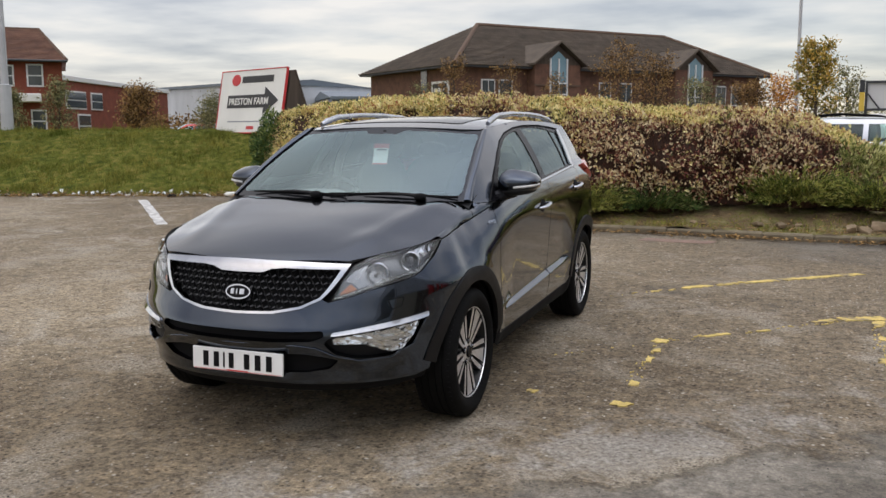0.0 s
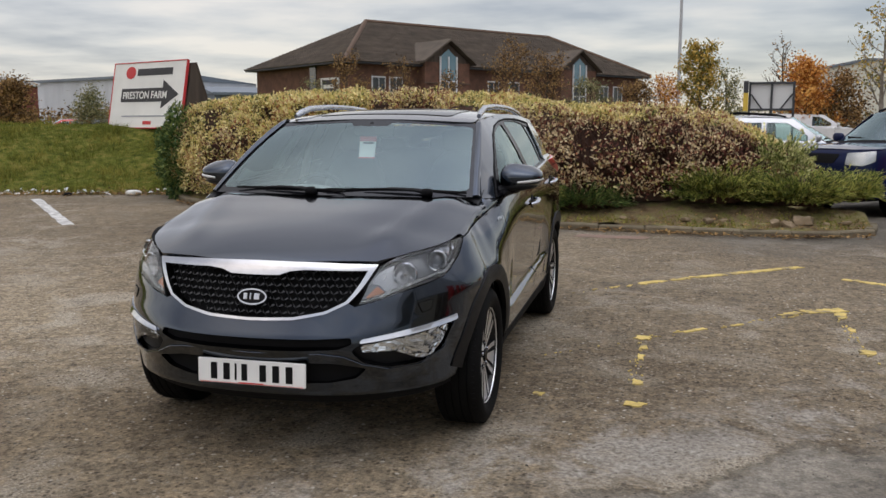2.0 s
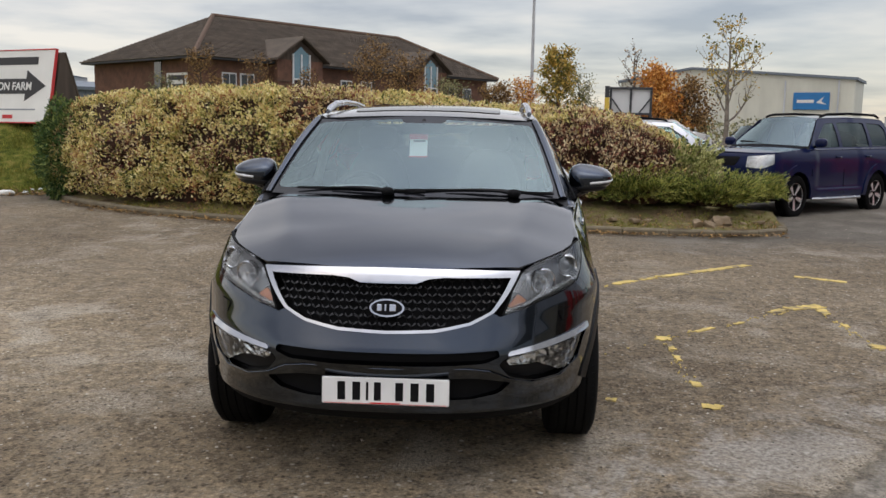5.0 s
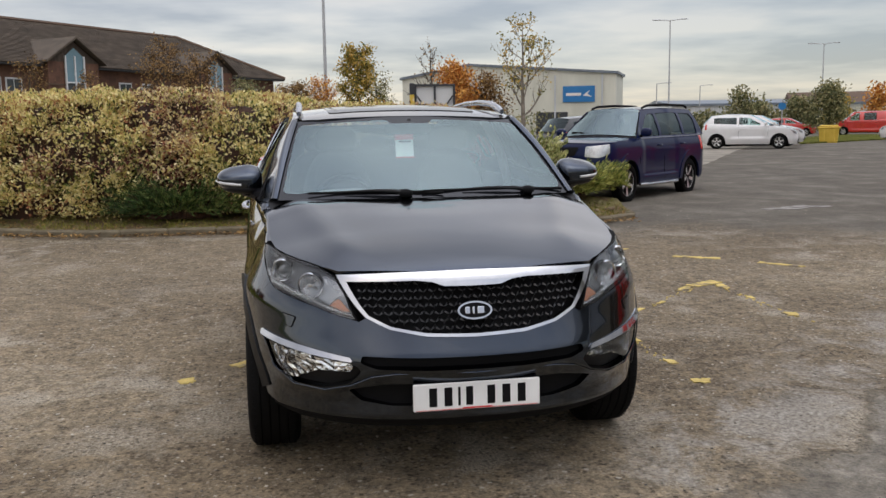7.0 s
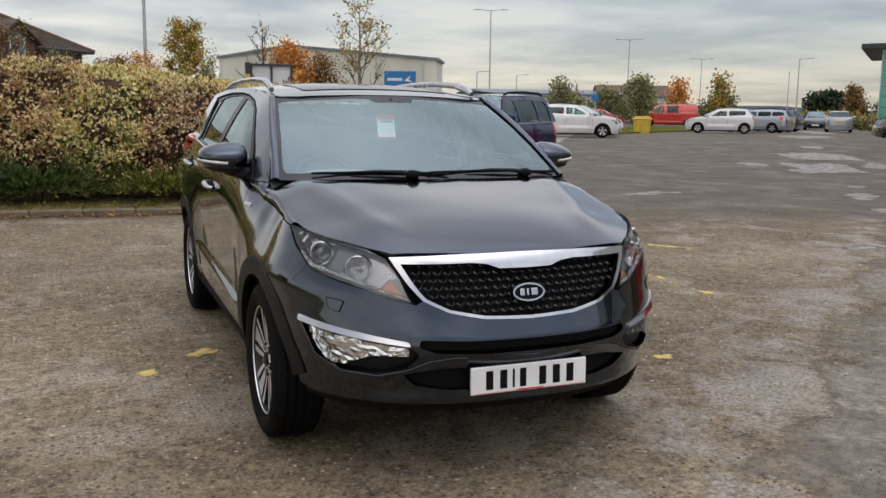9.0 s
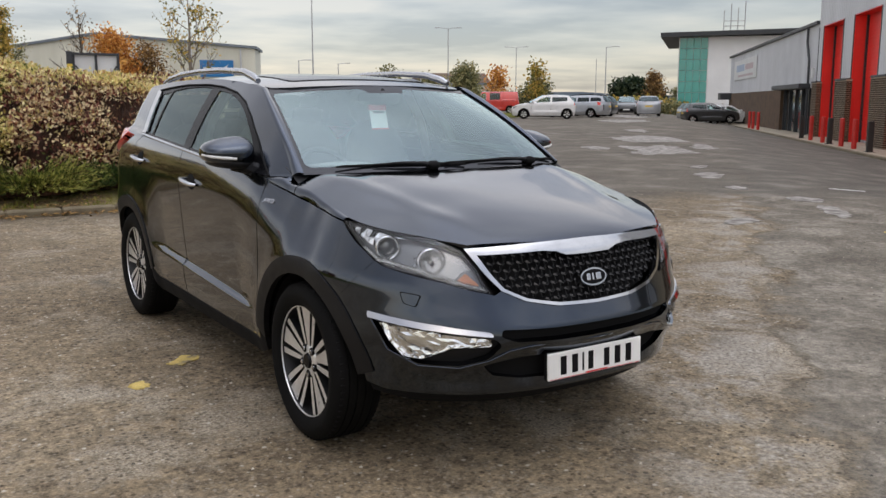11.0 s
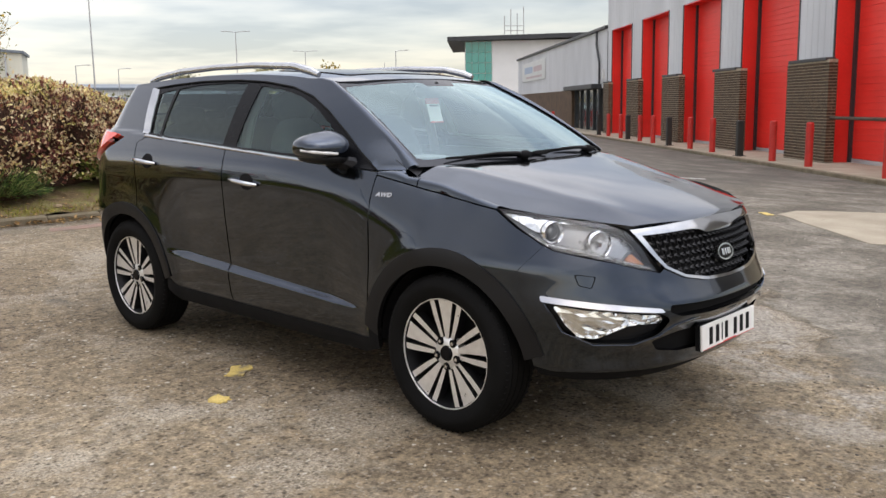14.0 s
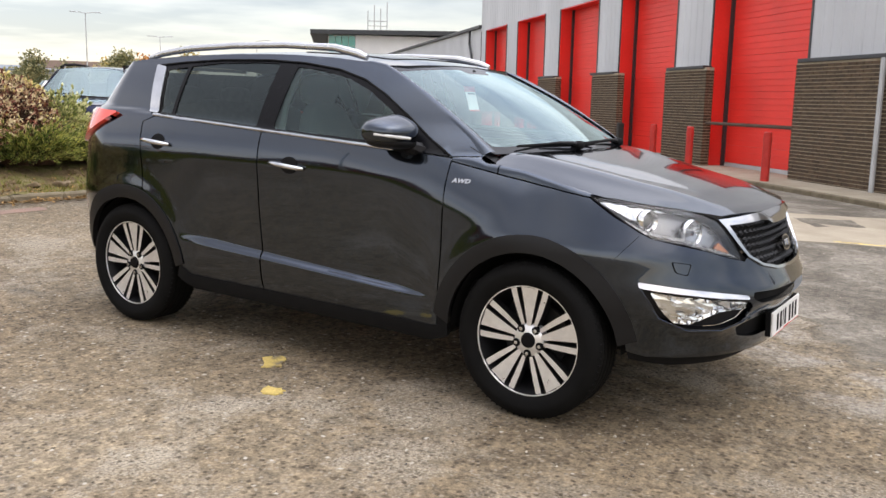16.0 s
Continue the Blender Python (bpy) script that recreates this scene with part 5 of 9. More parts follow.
def patch(poly, surf, step=0.03, rim=0.012, holes=(), lift=0.0, inward=None, stepv=None, lines=()):
    """A curved sheet: an outline in the surface's two coordinates, filled with a fine net and laid on surf(u, v) -> place.
    Its border is turned in by rim along the inward normal. inward: a point inside, to tell the sides apart."""
    from mathutils.geometry import delaunay_2d_cdt

    loops = [densify(poly, step)] + [densify(h, step) for h in holes]
    stepv = stepv or step
    pts, edges = [], []
    for lp in loops:
        n0 = len(pts)
        pts += lp
        edges += [(n0 + i, n0 + (i + 1) % len(lp)) for i in range(len(lp))]
    # fold lines that the net follows
    for ln in lines:
        run = []
        for a, b in zip(ln, ln[1:]):
            k = max(1, int(round(math.dist(a, b) / step)))
            run += [(lerp(a[0], b[0], i / k), lerp(a[1], b[1], i / k)) for i in range(k + (b == ln[-1]))]
        run = [p for p in run if inside(p, loops[0])]
        n0 = len(pts)
        pts += run
        edges += [(n0 + i, n0 + i + 1) for i in range(len(run) - 1)]
    us, vs = [p[0] for p in loops[0]], [p[1] for p in loops[0]]
    nu, nv = max(1, int((max(us) - min(us)) / step)), max(1, int((max(vs) - min(vs)) / stepv))
    edge_pts = np.array(pts)
    for i in range(1, nu):
        for j in range(1, nv):
            p = (lerp(min(us), max(us), i / nu), lerp(min(vs), max(vs), j / nv))
            if inside(p, loops[0]) and not any(inside(p, h) for h in loops[1:]):
                if ((edge_pts - p) ** 2).sum(1).min() > (0.35 * min(step, stepv)) ** 2:
                    pts.append(p)
    v2, _, f2, *_ = delaunay_2d_cdt([Vector(p) for p in pts], edges, [], 0, 1e-6)
    keep = []
    for f in f2:
        c = sum((v2[i] for i in f), Vector((0, 0))) / len(f)
        if inside(c, loops[0]) and not any(inside(c, h) for h in loops[1:]):
            keep.append(tuple(f))
    place = [Vector(surf(p.x, p.y)) for p in v2]
    eps = 0.008
    true_n = []
    for p in v2:
        q = []
        for a, b in ((eps, 0), (-eps, 0), (0, eps), (0, -eps)):
            c = surf(p.x + a, p.y + b)
            q.append(Vector(surf(p.x, p.y)) if any(isinstance(k, complex) for k in c) else Vector(c))
        du, dv = q[0] - q[1], q[2] - q[3]
        n = du.cross(dv)
        true_n.append(n.normalized() if n.length > 1e-9 else Vector((0, 0, 0)))
    bm = bmesh.new()
    bv = [bm.verts.new(p) for p in place]
    face_n = dict(zip(bv, true_n))
    for f in keep:
        try:
            bm.faces.new([bv[i] for i in f])
        except ValueError:
            pass
    for v in [v for v in bm.verts if not v.link_faces]:
        bm.verts.remove(v)
    bm.normal_update()
    centre = Vector(inward) if inward is not None else Vector((0, 1.3, 0.7))
    score = sum((f.normal.dot(f.calc_center_median() - centre)) * f.calc_area() for f in bm.faces)
    if score < 0:
        bmesh.ops.reverse_faces(bm, faces=bm.faces[:])
    bm.normal_update()
    nrm = {}
    for v in bm.verts:
        n = face_n.get(v)
        n = n.copy() if n is not None and n.length > 0.5 else v.normal.copy()
        nrm[v] = n if n.dot(v.normal) >= 0 else -n
    if lift:
        for v in bm.verts:
            v.co += nrm[v] * lift
    for f in bm.faces:
        f.smooth = True
    if rim:
        border = [e for e in bm.edges if len(e.link_faces) == 1]
        top, low = {}, {}
        for e in border:
            for v in e.verts:
                if v not in top:
                    top[v] = bm.verts.new(v.co)
                    low[v] = bm.verts.new(v.co - nrm[v] * rim)
        for e in border:
            f = e.link_faces[0]
            a, b = e.verts
            ls = [l for l in f.loops if l.edge == e][0]
            a, b = ls.vert, ls.link_loop_next.vert
            q = bm.faces.new((top[b], top[a], low[a], low[b]))
            q.smooth = False
    bm.verts.index_update()
    custom = [tuple(nrm[v]) if v in nrm else (0.0, 0.0, 0.0) for v in bm.verts]
    me = bpy.data.meshes.new("panel")
    bm.to_mesh(me)
    bm.free()
    me.normals_split_custom_set_from_vertices(custom)
    SHADING[me.name] = custom
    return me


SHADING = {}


def faceted(me, depth, seed):
    """The same sheet broken into small flat mirrors."""
    rnd = random.Random(seed)
    for v in me.vertices:
        v.co += Vector((rnd.uniform(-1, 1), rnd.uniform(-1, 1), rnd.uniform(-1, 1))) * depth
    if "custom_normal" in me.attributes:
        me.attributes.remove(me.attributes["custom_normal"])
    for f in me.polygons:
        f.use_smooth = False
    return me


def mirrored(me):
    """The same mesh for the other side of the car."""
    out = bpy.data.meshes.new(me.name)
    out.from_pydata([(-v.co.x, v.co.y, v.co.z) for v in me.vertices], [], [tuple(reversed(p.vertices)) for p in me.polygons])
    for a, b in zip(out.polygons, me.polygons):
        a.use_smooth = b.use_smooth
    if me.name in SHADING:
        out.normals_split_custom_set_from_vertices([(-x, y, z) for x, y, z in SHADING[me.name]])
    for m in me.materials:
        out.materials.append(m)
    return out


def pair(name, me, material, parent, label="", both=True):
    """A part on each side; given for the +x side."""
    if isinstance(me, Geo):
        me = me.mesh(name)
    me.materials.append(material)
    a = part(name, me, None, parent, label)
    b = part(name, mirrored(me), None, parent, label)
    return a, b


def strip(pa, pb, n=24, bulge=0.0, mid=2):
    """A band between two rows of places."""
    g = Geo()
    rows = []
    k = len(pa)
    v = []
    for j in range(mid + 1):
        t = j / mid
        for i in range(k):
            p = Vector(pa[i]).lerp(Vector(pb[i]), t)
            v.append(p)
    f = [(j * k + i, j * k + i + 1, (j + 1) * k + i + 1, (j + 1) * k + i) for j in range(mid) for i in range(k - 1)]
    g.add(v, f)
    return g


def arc(cy, cz, r, a0, a1, n=16):
    return [(cy + r * math.cos(radians(lerp(a0, a1, i / n))), cz + r * math.sin(radians(lerp(a0, a1, i / n)))) for i in range(n + 1)]


def wheel(parent, x, y, r=0.352, width=0.235, rim_r=0.250, side=1, style="twin"):
    """A road wheel: tyre and rim; side: the way its face looks along x."""
    face = pose(x, y, r, 0, 90 * side, 0) if side > 0 else pose(x, y, r, 0, -90, 0)
    w = width / 2
    tyre_prof = [(rim_r - 0.006, w * 0.80), (rim_r + 0.012, w * 0.93), (rim_r + 0.045, w * 1.0), (r - 0.045, w * 1.0), (r - 0.018, w * 0.90), (r - 0.004, w * 0.76)]
    for c in (0.5, 0.17, -0.17, -0.5):
        tyre_prof += [(r, w * (c + 0.15)), (r, w * (c + 0.03)), (r - 0.008, w * (c + 0.025)), (r - 0.008, w * (c - 0.025)), (r, w * (c - 0.03)), (r, w * (c - 0.15))]
    tyre_prof += [(r - 0.004, -w * 0.76), (r - 0.018, -w * 0.9), (r - 0.045, -w), (rim_r + 0.045, -w), (rim_r - 0.006, -w * 0.8)]
    wh = new("wheel")
    wh.parent, wh.matrix_basis = parent, face
    g = Geo()
    for k in range(72):
        for s in (1, -1):
            g.box(-0.0025, 0.0025, r - 0.030, r - 0.0015, min(s * w * 0.50, s * w * 0.80), max(s * w * 0.50, s * w * 0.80), 0, pose(0, 0, 0, 0, 0, k * 5 + (2.5 if s > 0 else 0)))
    part("tyre", Geo().spin(tyre_prof, 56), M["rubber"], wh, "worn black rubber tyre", smooth=45)
    tagged(part("tread", g, M["black"], wh), kind="stuff")
    g = Geo().spin([(rim_r, w * 0.80), (rim_r - 0.002, w * 0.82), (rim_r - 0.007, w * 0.82), (rim_r - 0.0085, w * 0.775)], 56)
    part("rim", g, M["alloy"], wh, "bright machined alloy rim", smooth=40)
    g = Geo().spin([(rim_r - 0.0085, w * 0.775), (rim_r - 0.017, w * 0.5), (rim_r - 0.03, 0.0), (rim_r - 0.04, -w * 0.7), (0.0, -w * 0.72)], 56)
    part("barrel", g, M["alloy_dark"], wh, smooth=40)
    part("brake_disc", Geo().spin([(0.06, -0.02), (0.15, -0.02), (0.15, -0.045), (0.06, -0.045)], 32), M["alloy_dark"], wh)
    z1, z0 = w * 0.70, w * 0.34
    bars = []
    if style == "twin":
        for k in range(5):
            for lo, hi, ri, li, hi2 in ((-22.5, -16.0, 0.075, -30, -17), (-10.0, 10.0, 0.06, -8, 8), (16.0, 22.5, 0.075, 17, 30)):
                bars.append((k * 72, lo, hi, ri, li, hi2))
    else:
        for k in range(5 if style == "five" else 8):
            n = 5 if style == "five" else 8
            bars.append((k * 360 / n, -9, 9, 0.05, -20, 20))
    for k, (rot, lo, hi, ri, li, hi2) in enumerate(bars):
        g = Geo()
        prof = []
        n = 8
        for i in range(n + 1):
            t = i / n
            rad = lerp(ri, rim_r - 0.009, t)
            a0, a1 = radians(rot + lerp(li, lo, t ** 0.7)), radians(rot + lerp(hi2, hi, t ** 0.7))
            h = lerp(z1 - 0.010, z1 + 0.002, t)
            for a, zz in ((a0, h), (a1, h), (a1, h - 0.05), (a0, h - 0.05)):
                prof.append((rad * math.cos(a), rad * math.sin(a), zz))
        f = []
        for i in range(n):
            for j in range(4):
                f.append((4 * i + j, 4 * i + (j + 1) % 4, 4 * i + 4 + (j + 1) % 4, 4 * i + 4 + j))
        f += [(3, 2, 1, 0), tuple(range(4 * n, 4 * n + 4))]
        g.add(prof, f)
        me = g.mesh("spoke")
        me.materials.append(M["alloy"])
        me.materials.append(M["alloy_dark"])
        for q in me.polygons:
            q.material_index = 0 if abs(q.normal.z) > 0.6 and q.center.z > z1 - 0.02 else 1
        part("spoke", me, None, wh)
    part("hub", Geo().spin([(0.0, z1 - 0.006), (0.060, z1 - 0.006), (0.072, z1 - 0.014), (0.078, z1 - 0.05), (0.0, z1 - 0.05)], 30), M["alloy"], wh, smooth=40)
    part("centre_cap", Geo().spin([(0.0, z1 + 0.006), (0.030, z1 + 0.004), (0.036, z1 - 0.008)], 24), M["gloss_black"], wh, smooth=40)
    for k in range(5):
        a = radians(k * 72 + 36)
        part("wheel_nut", Geo().spin([(0.0, z1 + 0.003), (0.009, z1 + 0.002), (0.0105, z1 - 0.02)], 6, pose(0.060 * math.cos(a), 0.060 * math.sin(a), 0)), M["satin"], wh)
        part("nut_recess", Geo().spin([(0.0, z1 - 0.004), (0.0185, z1 - 0.004), (0.0185, z1 - 0.02)], 12, pose(0.060 * math.cos(a), 0.060 * math.sin(a), 0)), M["gloss_black"], wh)
    return wh


def blob(cx, cy, cz, rx, ry, rz, e=2.6, nu=20, nv=28, shear=None):
    """A rounded, slightly boxy solid."""
    g = Geo()
    v = []
    for i in range(nu + 1):
        ph = -math.pi / 2 + math.pi * i / nu
        for j in range(nv):
            th = 2 * math.pi * j / nv
            c = (math.cos(ph) * math.cos(th), math.cos(ph) * math.sin(th), math.sin(ph))
            p = [math.copysign(abs(q) ** (2 / e), q) for q in c]
            x, y, z = p[0] * rx, p[1] * ry, p[2] * rz
            if shear:
                x, y, z = shear(x, y, z)
            v.append((cx + x, cy + y, cz + z))
    f = [(i * nv + j, i * nv + (j + 1) % nv, (i + 1) * nv + (j + 1) % nv, (i + 1) * nv + j) for i in range(nu) for j in range(nv)]
    return g.add(v, f)

# ---- the graphite crossover in the middle ----
CAR = thing("suv_car", pose(0, 0, -0.025, math.degrees(math.atan(0.015)), 0, 0), "graphite grey compact SUV parked on worn asphalt", "car")
Y0F, Y0R, NEXP = -0.10, 2.85, 2.6
FY = [(0.18, -0.62), (0.24, -0.72), (0.30, -0.790), (0.335, -0.836), (0.36, -0.846), (0.385, -0.847), (0.41, -0.848), (0.45, -0.855), (0.50, -0.872), (0.545, -0.898), (0.575, -0.909), (0.60, -0.912), (0.625, -0.906), (0.66, -0.889), (0.72, -0.862), (0.80, -0.832), (0.90, -0.800), (0.95, -0.765), (1.0, -0.715), (1.05, -0.62)]
RY = [(0.25, 3.34), (0.4, 3.45), (0.6, 3.50), (0.8, 3.51), (1.0, 3.47), (1.2, 3.41), (1.35, 3.28), (1.5, 3.13), (1.6, 2.95)]
WID = [(0.18, 0.80), (0.25, 0.862), (0.32, 0.892), (0.45, 0.915), (0.6, 0.924), (0.8, 0.926), (1.3, 0.926)]
SHOULDER = [(-0.6, 0.60), (-0.1, 0.63), (0.2, 0.80), (0.6, 0.93), (1.2, 1.0), (2.2, 1.0), (3.2, 0.96)]
CURVE = [(-0.1, 0.70), (0.0, 0.80), (0.12, 1.15), (0.3, 1.4), (0.6, 1.2), (3.2, 1.1)]


def belt(y):
    return 1.105 + 0.052 * y


def crease_z(y):
    return 0.448 + 0.046 * y


def fold_height(y):
    return lerp(0.012, 0.036, (y - 0.6) / 1.4)


def width_at(z, y):
    w = table(z, WID) - table(y, CURVE) * max(0.0, z - table(y, SHOULDER)) ** 2
    # door flank drawn in above the crease, swelling over the wheels
    crease = crease_z(y)
    k = sstep((y - 0.45) / 0.35) * sstep((2.25 - y) / 0.3)
    w -= 0.030 * k * min(max((z - crease) / fold_height(y), 0.0), 1.0) * (1 - min(max((z - 0.54) / 0.48, 0.0), 1.0))
    for cy in (0.0, 2.64):
        d = math.hypot(y - cy, z - 0.345)
        w += 0.013 * math.exp(-(((d - 0.46) / 0.07) ** 2))
    return w


def side(y, z):
    """The flank, for both body and glass: the place at (y, z)."""
    zb = belt(y)
    zz = min(z, zb)
    if y < Y0F:
        L = Y0F - table(zz, FY)
        x = width_at(zz, Y0F) * max(0.0, 1 - ((Y0F - y) / L) ** 2) ** (1 / NEXP)
    elif y > Y0R:
        L = table(z, RY) - Y0R
        x = width_at(zz, Y0R) * max(0.0, 1 - min((y - Y0R) / max(L, 0.05), 1.0) ** 2) ** (1 / 2.1)
    else:
        x = width_at(zz, y)
    if z > zb:
        d = z - zb
        x -= 0.016 * sstep(d / 0.02) + 0.40 * d + 0.45 * d * d + 0.03 * sstep((1.0 - y) / 0.7) * sstep(d / 0.15)
    return (x, y, z)


LIP = [(0.33, 0.548), (0.42, 0.535), (0.50, 0.497), (0.60, 0.472), (0.72, 0.478), (0.80, 0.53), (0.87, 0.545)]
LIP = [((x / 0.90) ** 1.3, z) for x, z in LIP]
LIP = [(math.asin(min(k, 1)) * 2 / math.pi, z) for k, z in LIP]


def lip(a, z):
    """The height on the middle line whose depth the nose has here: its lower crease dips under the fog lamps."""
    c, lo, hi = table(abs(a), LIP), 0.36, 0.66
    if z <= lo or z >= hi:
        return z
    return lo + (z - lo) * (0.545 - lo) / (c - lo) if z < c else hi - (hi - z) * (hi - 0.545) / (hi - c)


def nose(a, z):
    """The front, round both corners: a runs from -1 (one flank) through 0 (middle) to 1."""
    w, L = width_at(z, Y0F), Y0F - table(lip(a, z), FY)
    t = abs(a) * math.pi / 2
    return (math.copysign(w * math.sin(t) ** (2 / NEXP), a), Y0F - L * math.cos(t), z)


def ax(x, z):
    """The nose's coordinates of a point x from the middle."""
    return (math.copysign((min(abs(x) / width_at(z, Y0F), 1)) ** (NEXP / 2) and math.asin(min(abs(x) / width_at(z, Y0F), 1) ** (NEXP / 2)) * 2 / math.pi, x), z)


def ay(y, z, s=1):
    L = Y0F - table(z, FY)
    return (s * math.acos(min(max((Y0F - y) / L, 0), 1)) * 2 / math.pi, z)


def both_sides(half):
    """A whole outline from its +x half, which runs from the middle line to the middle line."""
    return half + [(-a, z) for a, z in reversed(half) if abs(a) > 1e-6]


HOOD = [(-0.785, 0.925), (-0.76, 0.944), (-0.65, 0.987), (-0.45, 1.042), (-0.2, 1.092), (0.0, 1.125), (0.15, 1.150), (0.35, 1.168)]


def hood(x, y):
    k = abs(x)
    b = sstep((y + 0.35) / 0.6)
    z = table(y, HOOD) - lerp(0.088, 0.058, b) * (k / 0.82) ** lerp(2.3, 4.6, b)
    xc = lerp(0.46, 0.65, (y + 0.6) / 0.8)
    z += 0.010 * math.exp(-(((k - xc) / 0.075) ** 2)) * sstep((y + 0.72) / 0.3)
    return (x, y, z)


ROOF = [(0.9, 1.552), (1.1, 1.585), (1.4, 1.610), (1.8, 1.622), (2.3, 1.611), (2.8, 1.578), (3.1, 1.54), (3.25, 1.51)]


def roof(x, y):
    return (x, y, table(y, ROOF) - 0.034 * (abs(x) / 0.62) ** 2.4)


def screen(u, v):
    """The windscreen: u across from -1 to 1, v up."""
    w = lerp(0.768, 0.636, v)
    y = lerp(0.145, 0.925, v) + lerp(0.135, 0.065, v) * abs(u) ** 2.2
    z = lerp(1.150, 1.556, v) + 0.022 * math.sin(math.pi * v) + lerp(-0.006, -0.030, v) * u * u
    return (u * w, y, z)


def build_car():
    P, ob = M["paint_grey"], CAR
    # --- dark core behind the panels
    g = Geo().box(-0.60, 0.60, -0.50, 3.2, 0.29, 0.80, 0.05).box(-0.83, 0.83, 0.425, 2.21, 0.29, 1.02, 0.03)
    part("underbody", g, M["black"], ob)
    g = Geo()
    levels = [0.76, 0.85, 0.92, 0.98]
    ring = []
    for z in levels:
        ys = [Y0F + 0.02 + i * 0.1 for i in range(29)]
        right = [Vector(nose(a / 10, z)) for a in range(0, 10)] + [Vector(side(y, z)) for y in ys]
        pts = [(p.x * 0.945 - 0.0, lerp(p.y, 1.3, 0.035), z - 0.03) for p in right]
        ring.append(pts + [(-x, y, zz) for x, y, zz in reversed(pts)])
    n = len(ring[0])
    v = [p for r in ring for p in r]
    f = [(i * n + j, i * n + (j + 1) % n, (i + 1) * n + (j + 1) % n, (i + 1) * n + j) for i in range(len(levels) - 1) for j in range(n)]
    f.append(tuple(range((len(levels) - 1) * n, len(levels) * n)))
    part("inner_shell", g.add(v, f), M["black"], ob)
    for cy in (0.0, 2.64):
        for s in (1, -1):
            prof = arc(cy, 0.345, 0.405, 0, 180, 26)
            g = strip([(s * 0.60, y, z) for y, z in prof], [(s * (min(0.905, side(y, z)[0]) - 0.02), y, z) for y, z in prof], mid=1)
            part("wheel_arch_liner", g, M["black"], ob)
    # --- wheels
    for y in (0.0, 2.64):
        wheel(ob, -0.807, y, side=-1)
        wheel(ob, 0.807, y, side=1)
    # --- bonnet
    half = [(0, -0.778), (0.22, -0.766), (0.40, -0.728), (0.53, -0.694), (0.60, -0.620), (0.675, -0.520), (0.728, -0.434), (0.772, -0.332), (0.794, -0.22), (0.80, 0.0), (0.808, 0.16), (0.812, 0.27), (0.800, 0.315), (0.745, 0.318), (0.62, 0.266), (0.32, 0.210), (0, 0.198)]
    part("bonnet", patch(both_sides(half), hood, 0.035, 0.022, inward=(0, 0, 0)), P, ob)
    # --- front bumper with its openings
    grille_out = [(0, 0.684), (0.20, 0.692), (0.34, 0.720), (0.43, 0.764), (0.455, 0.800)]
    lamp_low = [ax(0.462, 0.745), ax(0.62, 0.796), ay(-0.49, 0.848), ay(-0.35, 0.925)]
    arch_f = [ay(y, z) for y, z in arc(0.0, 0.345, 0.435, 128, 168, 8)]
    half = [ax(x, z) for x, z in grille_out[:4]] + [ax(0.458, 0.748), lamp_low[1], lamp_low[2], ay(-0.452, 0.866), ay(-0.357, 0.743)] + arch_f + [ay(-0.432, 0.372), ay(-0.50, 0.352), ax(0.60, 0.347), ax(0.3, 0.344), (0, 0.343)]
    fog = rounded([ax(0.838, 0.648), ax(0.67, 0.617), ax(0.485, 0.588), ax(0.455, 0.560), ax(0.50, 0.505), ax(0.60, 0.478), ax(0.72, 0.482), ax(0.795, 0.525)], 0.02)
    slot = rounded(both_sides([(0, 0.614), ax(0.25, 0.616), ax(0.455, 0.622), ax(0.462, 0.594), ax(0.40, 0.570), ax(0.2, 0.561), (0, 0.559)]), 0.01)
    low = rounded(both_sides([(0, 0.500), ax(0.36, 0.500), ax(0.51, 0.474), ax(0.46, 0.425), ax(0.34, 0.404), (0, 0.400)]), 0.012)
    fog_l = [(-a, z) for a, z in fog]
    bumper = part("front_bumper", patch(both_sides(half), nose, 0.035, 0.03, (fog, fog_l, slot, low), stepv=0.022), P, ob)
    # dark insides of the openings
    for name, o in (("slot_insert", slot), ("intake_insert", low)):
        part(name, patch(o, nose, 0.05, 0, lift=-0.028), M["black"], bumper)
    for s, o in ((1, fog), (-1, fog_l)):
        part("fog_surround", patch(o, nose, 0.05, 0, lift=-0.034), M["plastic"], bumper, "black plastic fog lamp surround")
        lens = rounded([(s * a, z) for a, z in (ax(0.822, 0.634), ax(0.66, 0.604), ax(0.50, 0.586), ax(0.495, 0.556), ax(0.625, 0.552), ax(0.675, 0.526), ax(0.715, 0.500), ax(0.762, 0.506), ax(0.797, 0.560))], 0.012)
        lamp = part("fog_lamp", patch(lens, nose, 0.03, 0.022, lift=-0.004), M["lens"], bumper, "clear fog lamp with bright reflector")
        part("fog_reflector", faceted(patch(lens, nose, 0.022, 0, lift=-0.018, stepv=0.014), 0.0027, 5), M["facet"], lamp)
        lst = [(s * a, z) for a, z in (ax(0.842, 0.674), ax(0.66, 0.640), ax(0.497, 0.614), ax(0.488, 0.597), ax(0.66, 0.618), ax(0.842, 0.651))]
        def ledge(a, z):
            p = Vector(nose(a, z))
            out = Vector((p.x, (p.y - 0.2) * 0.9, 0)).normalized()
            top = lerp(0.612, 0.676, (abs(p.x) - 0.488) / 0.354)
            return p + out * (0.005 + 0.38 * max(top - z, 0))
        part("chrome_strip", patch(rounded(lst, 0.008), ledge, 0.02, 0.012), M["chrome"], bumper, "chrome strip over the fog lamp")
        wash = rounded([(s * a, z) for a, z in (ax(0.705, 0.748), ax(0.757, 0.757), ax(0.752, 0.717), ax(0.722, 0.706))], 0.008)
        wc = (sum(a for a, _ in wash) / len(wash), sum(z for _, z in wash) / len(wash))
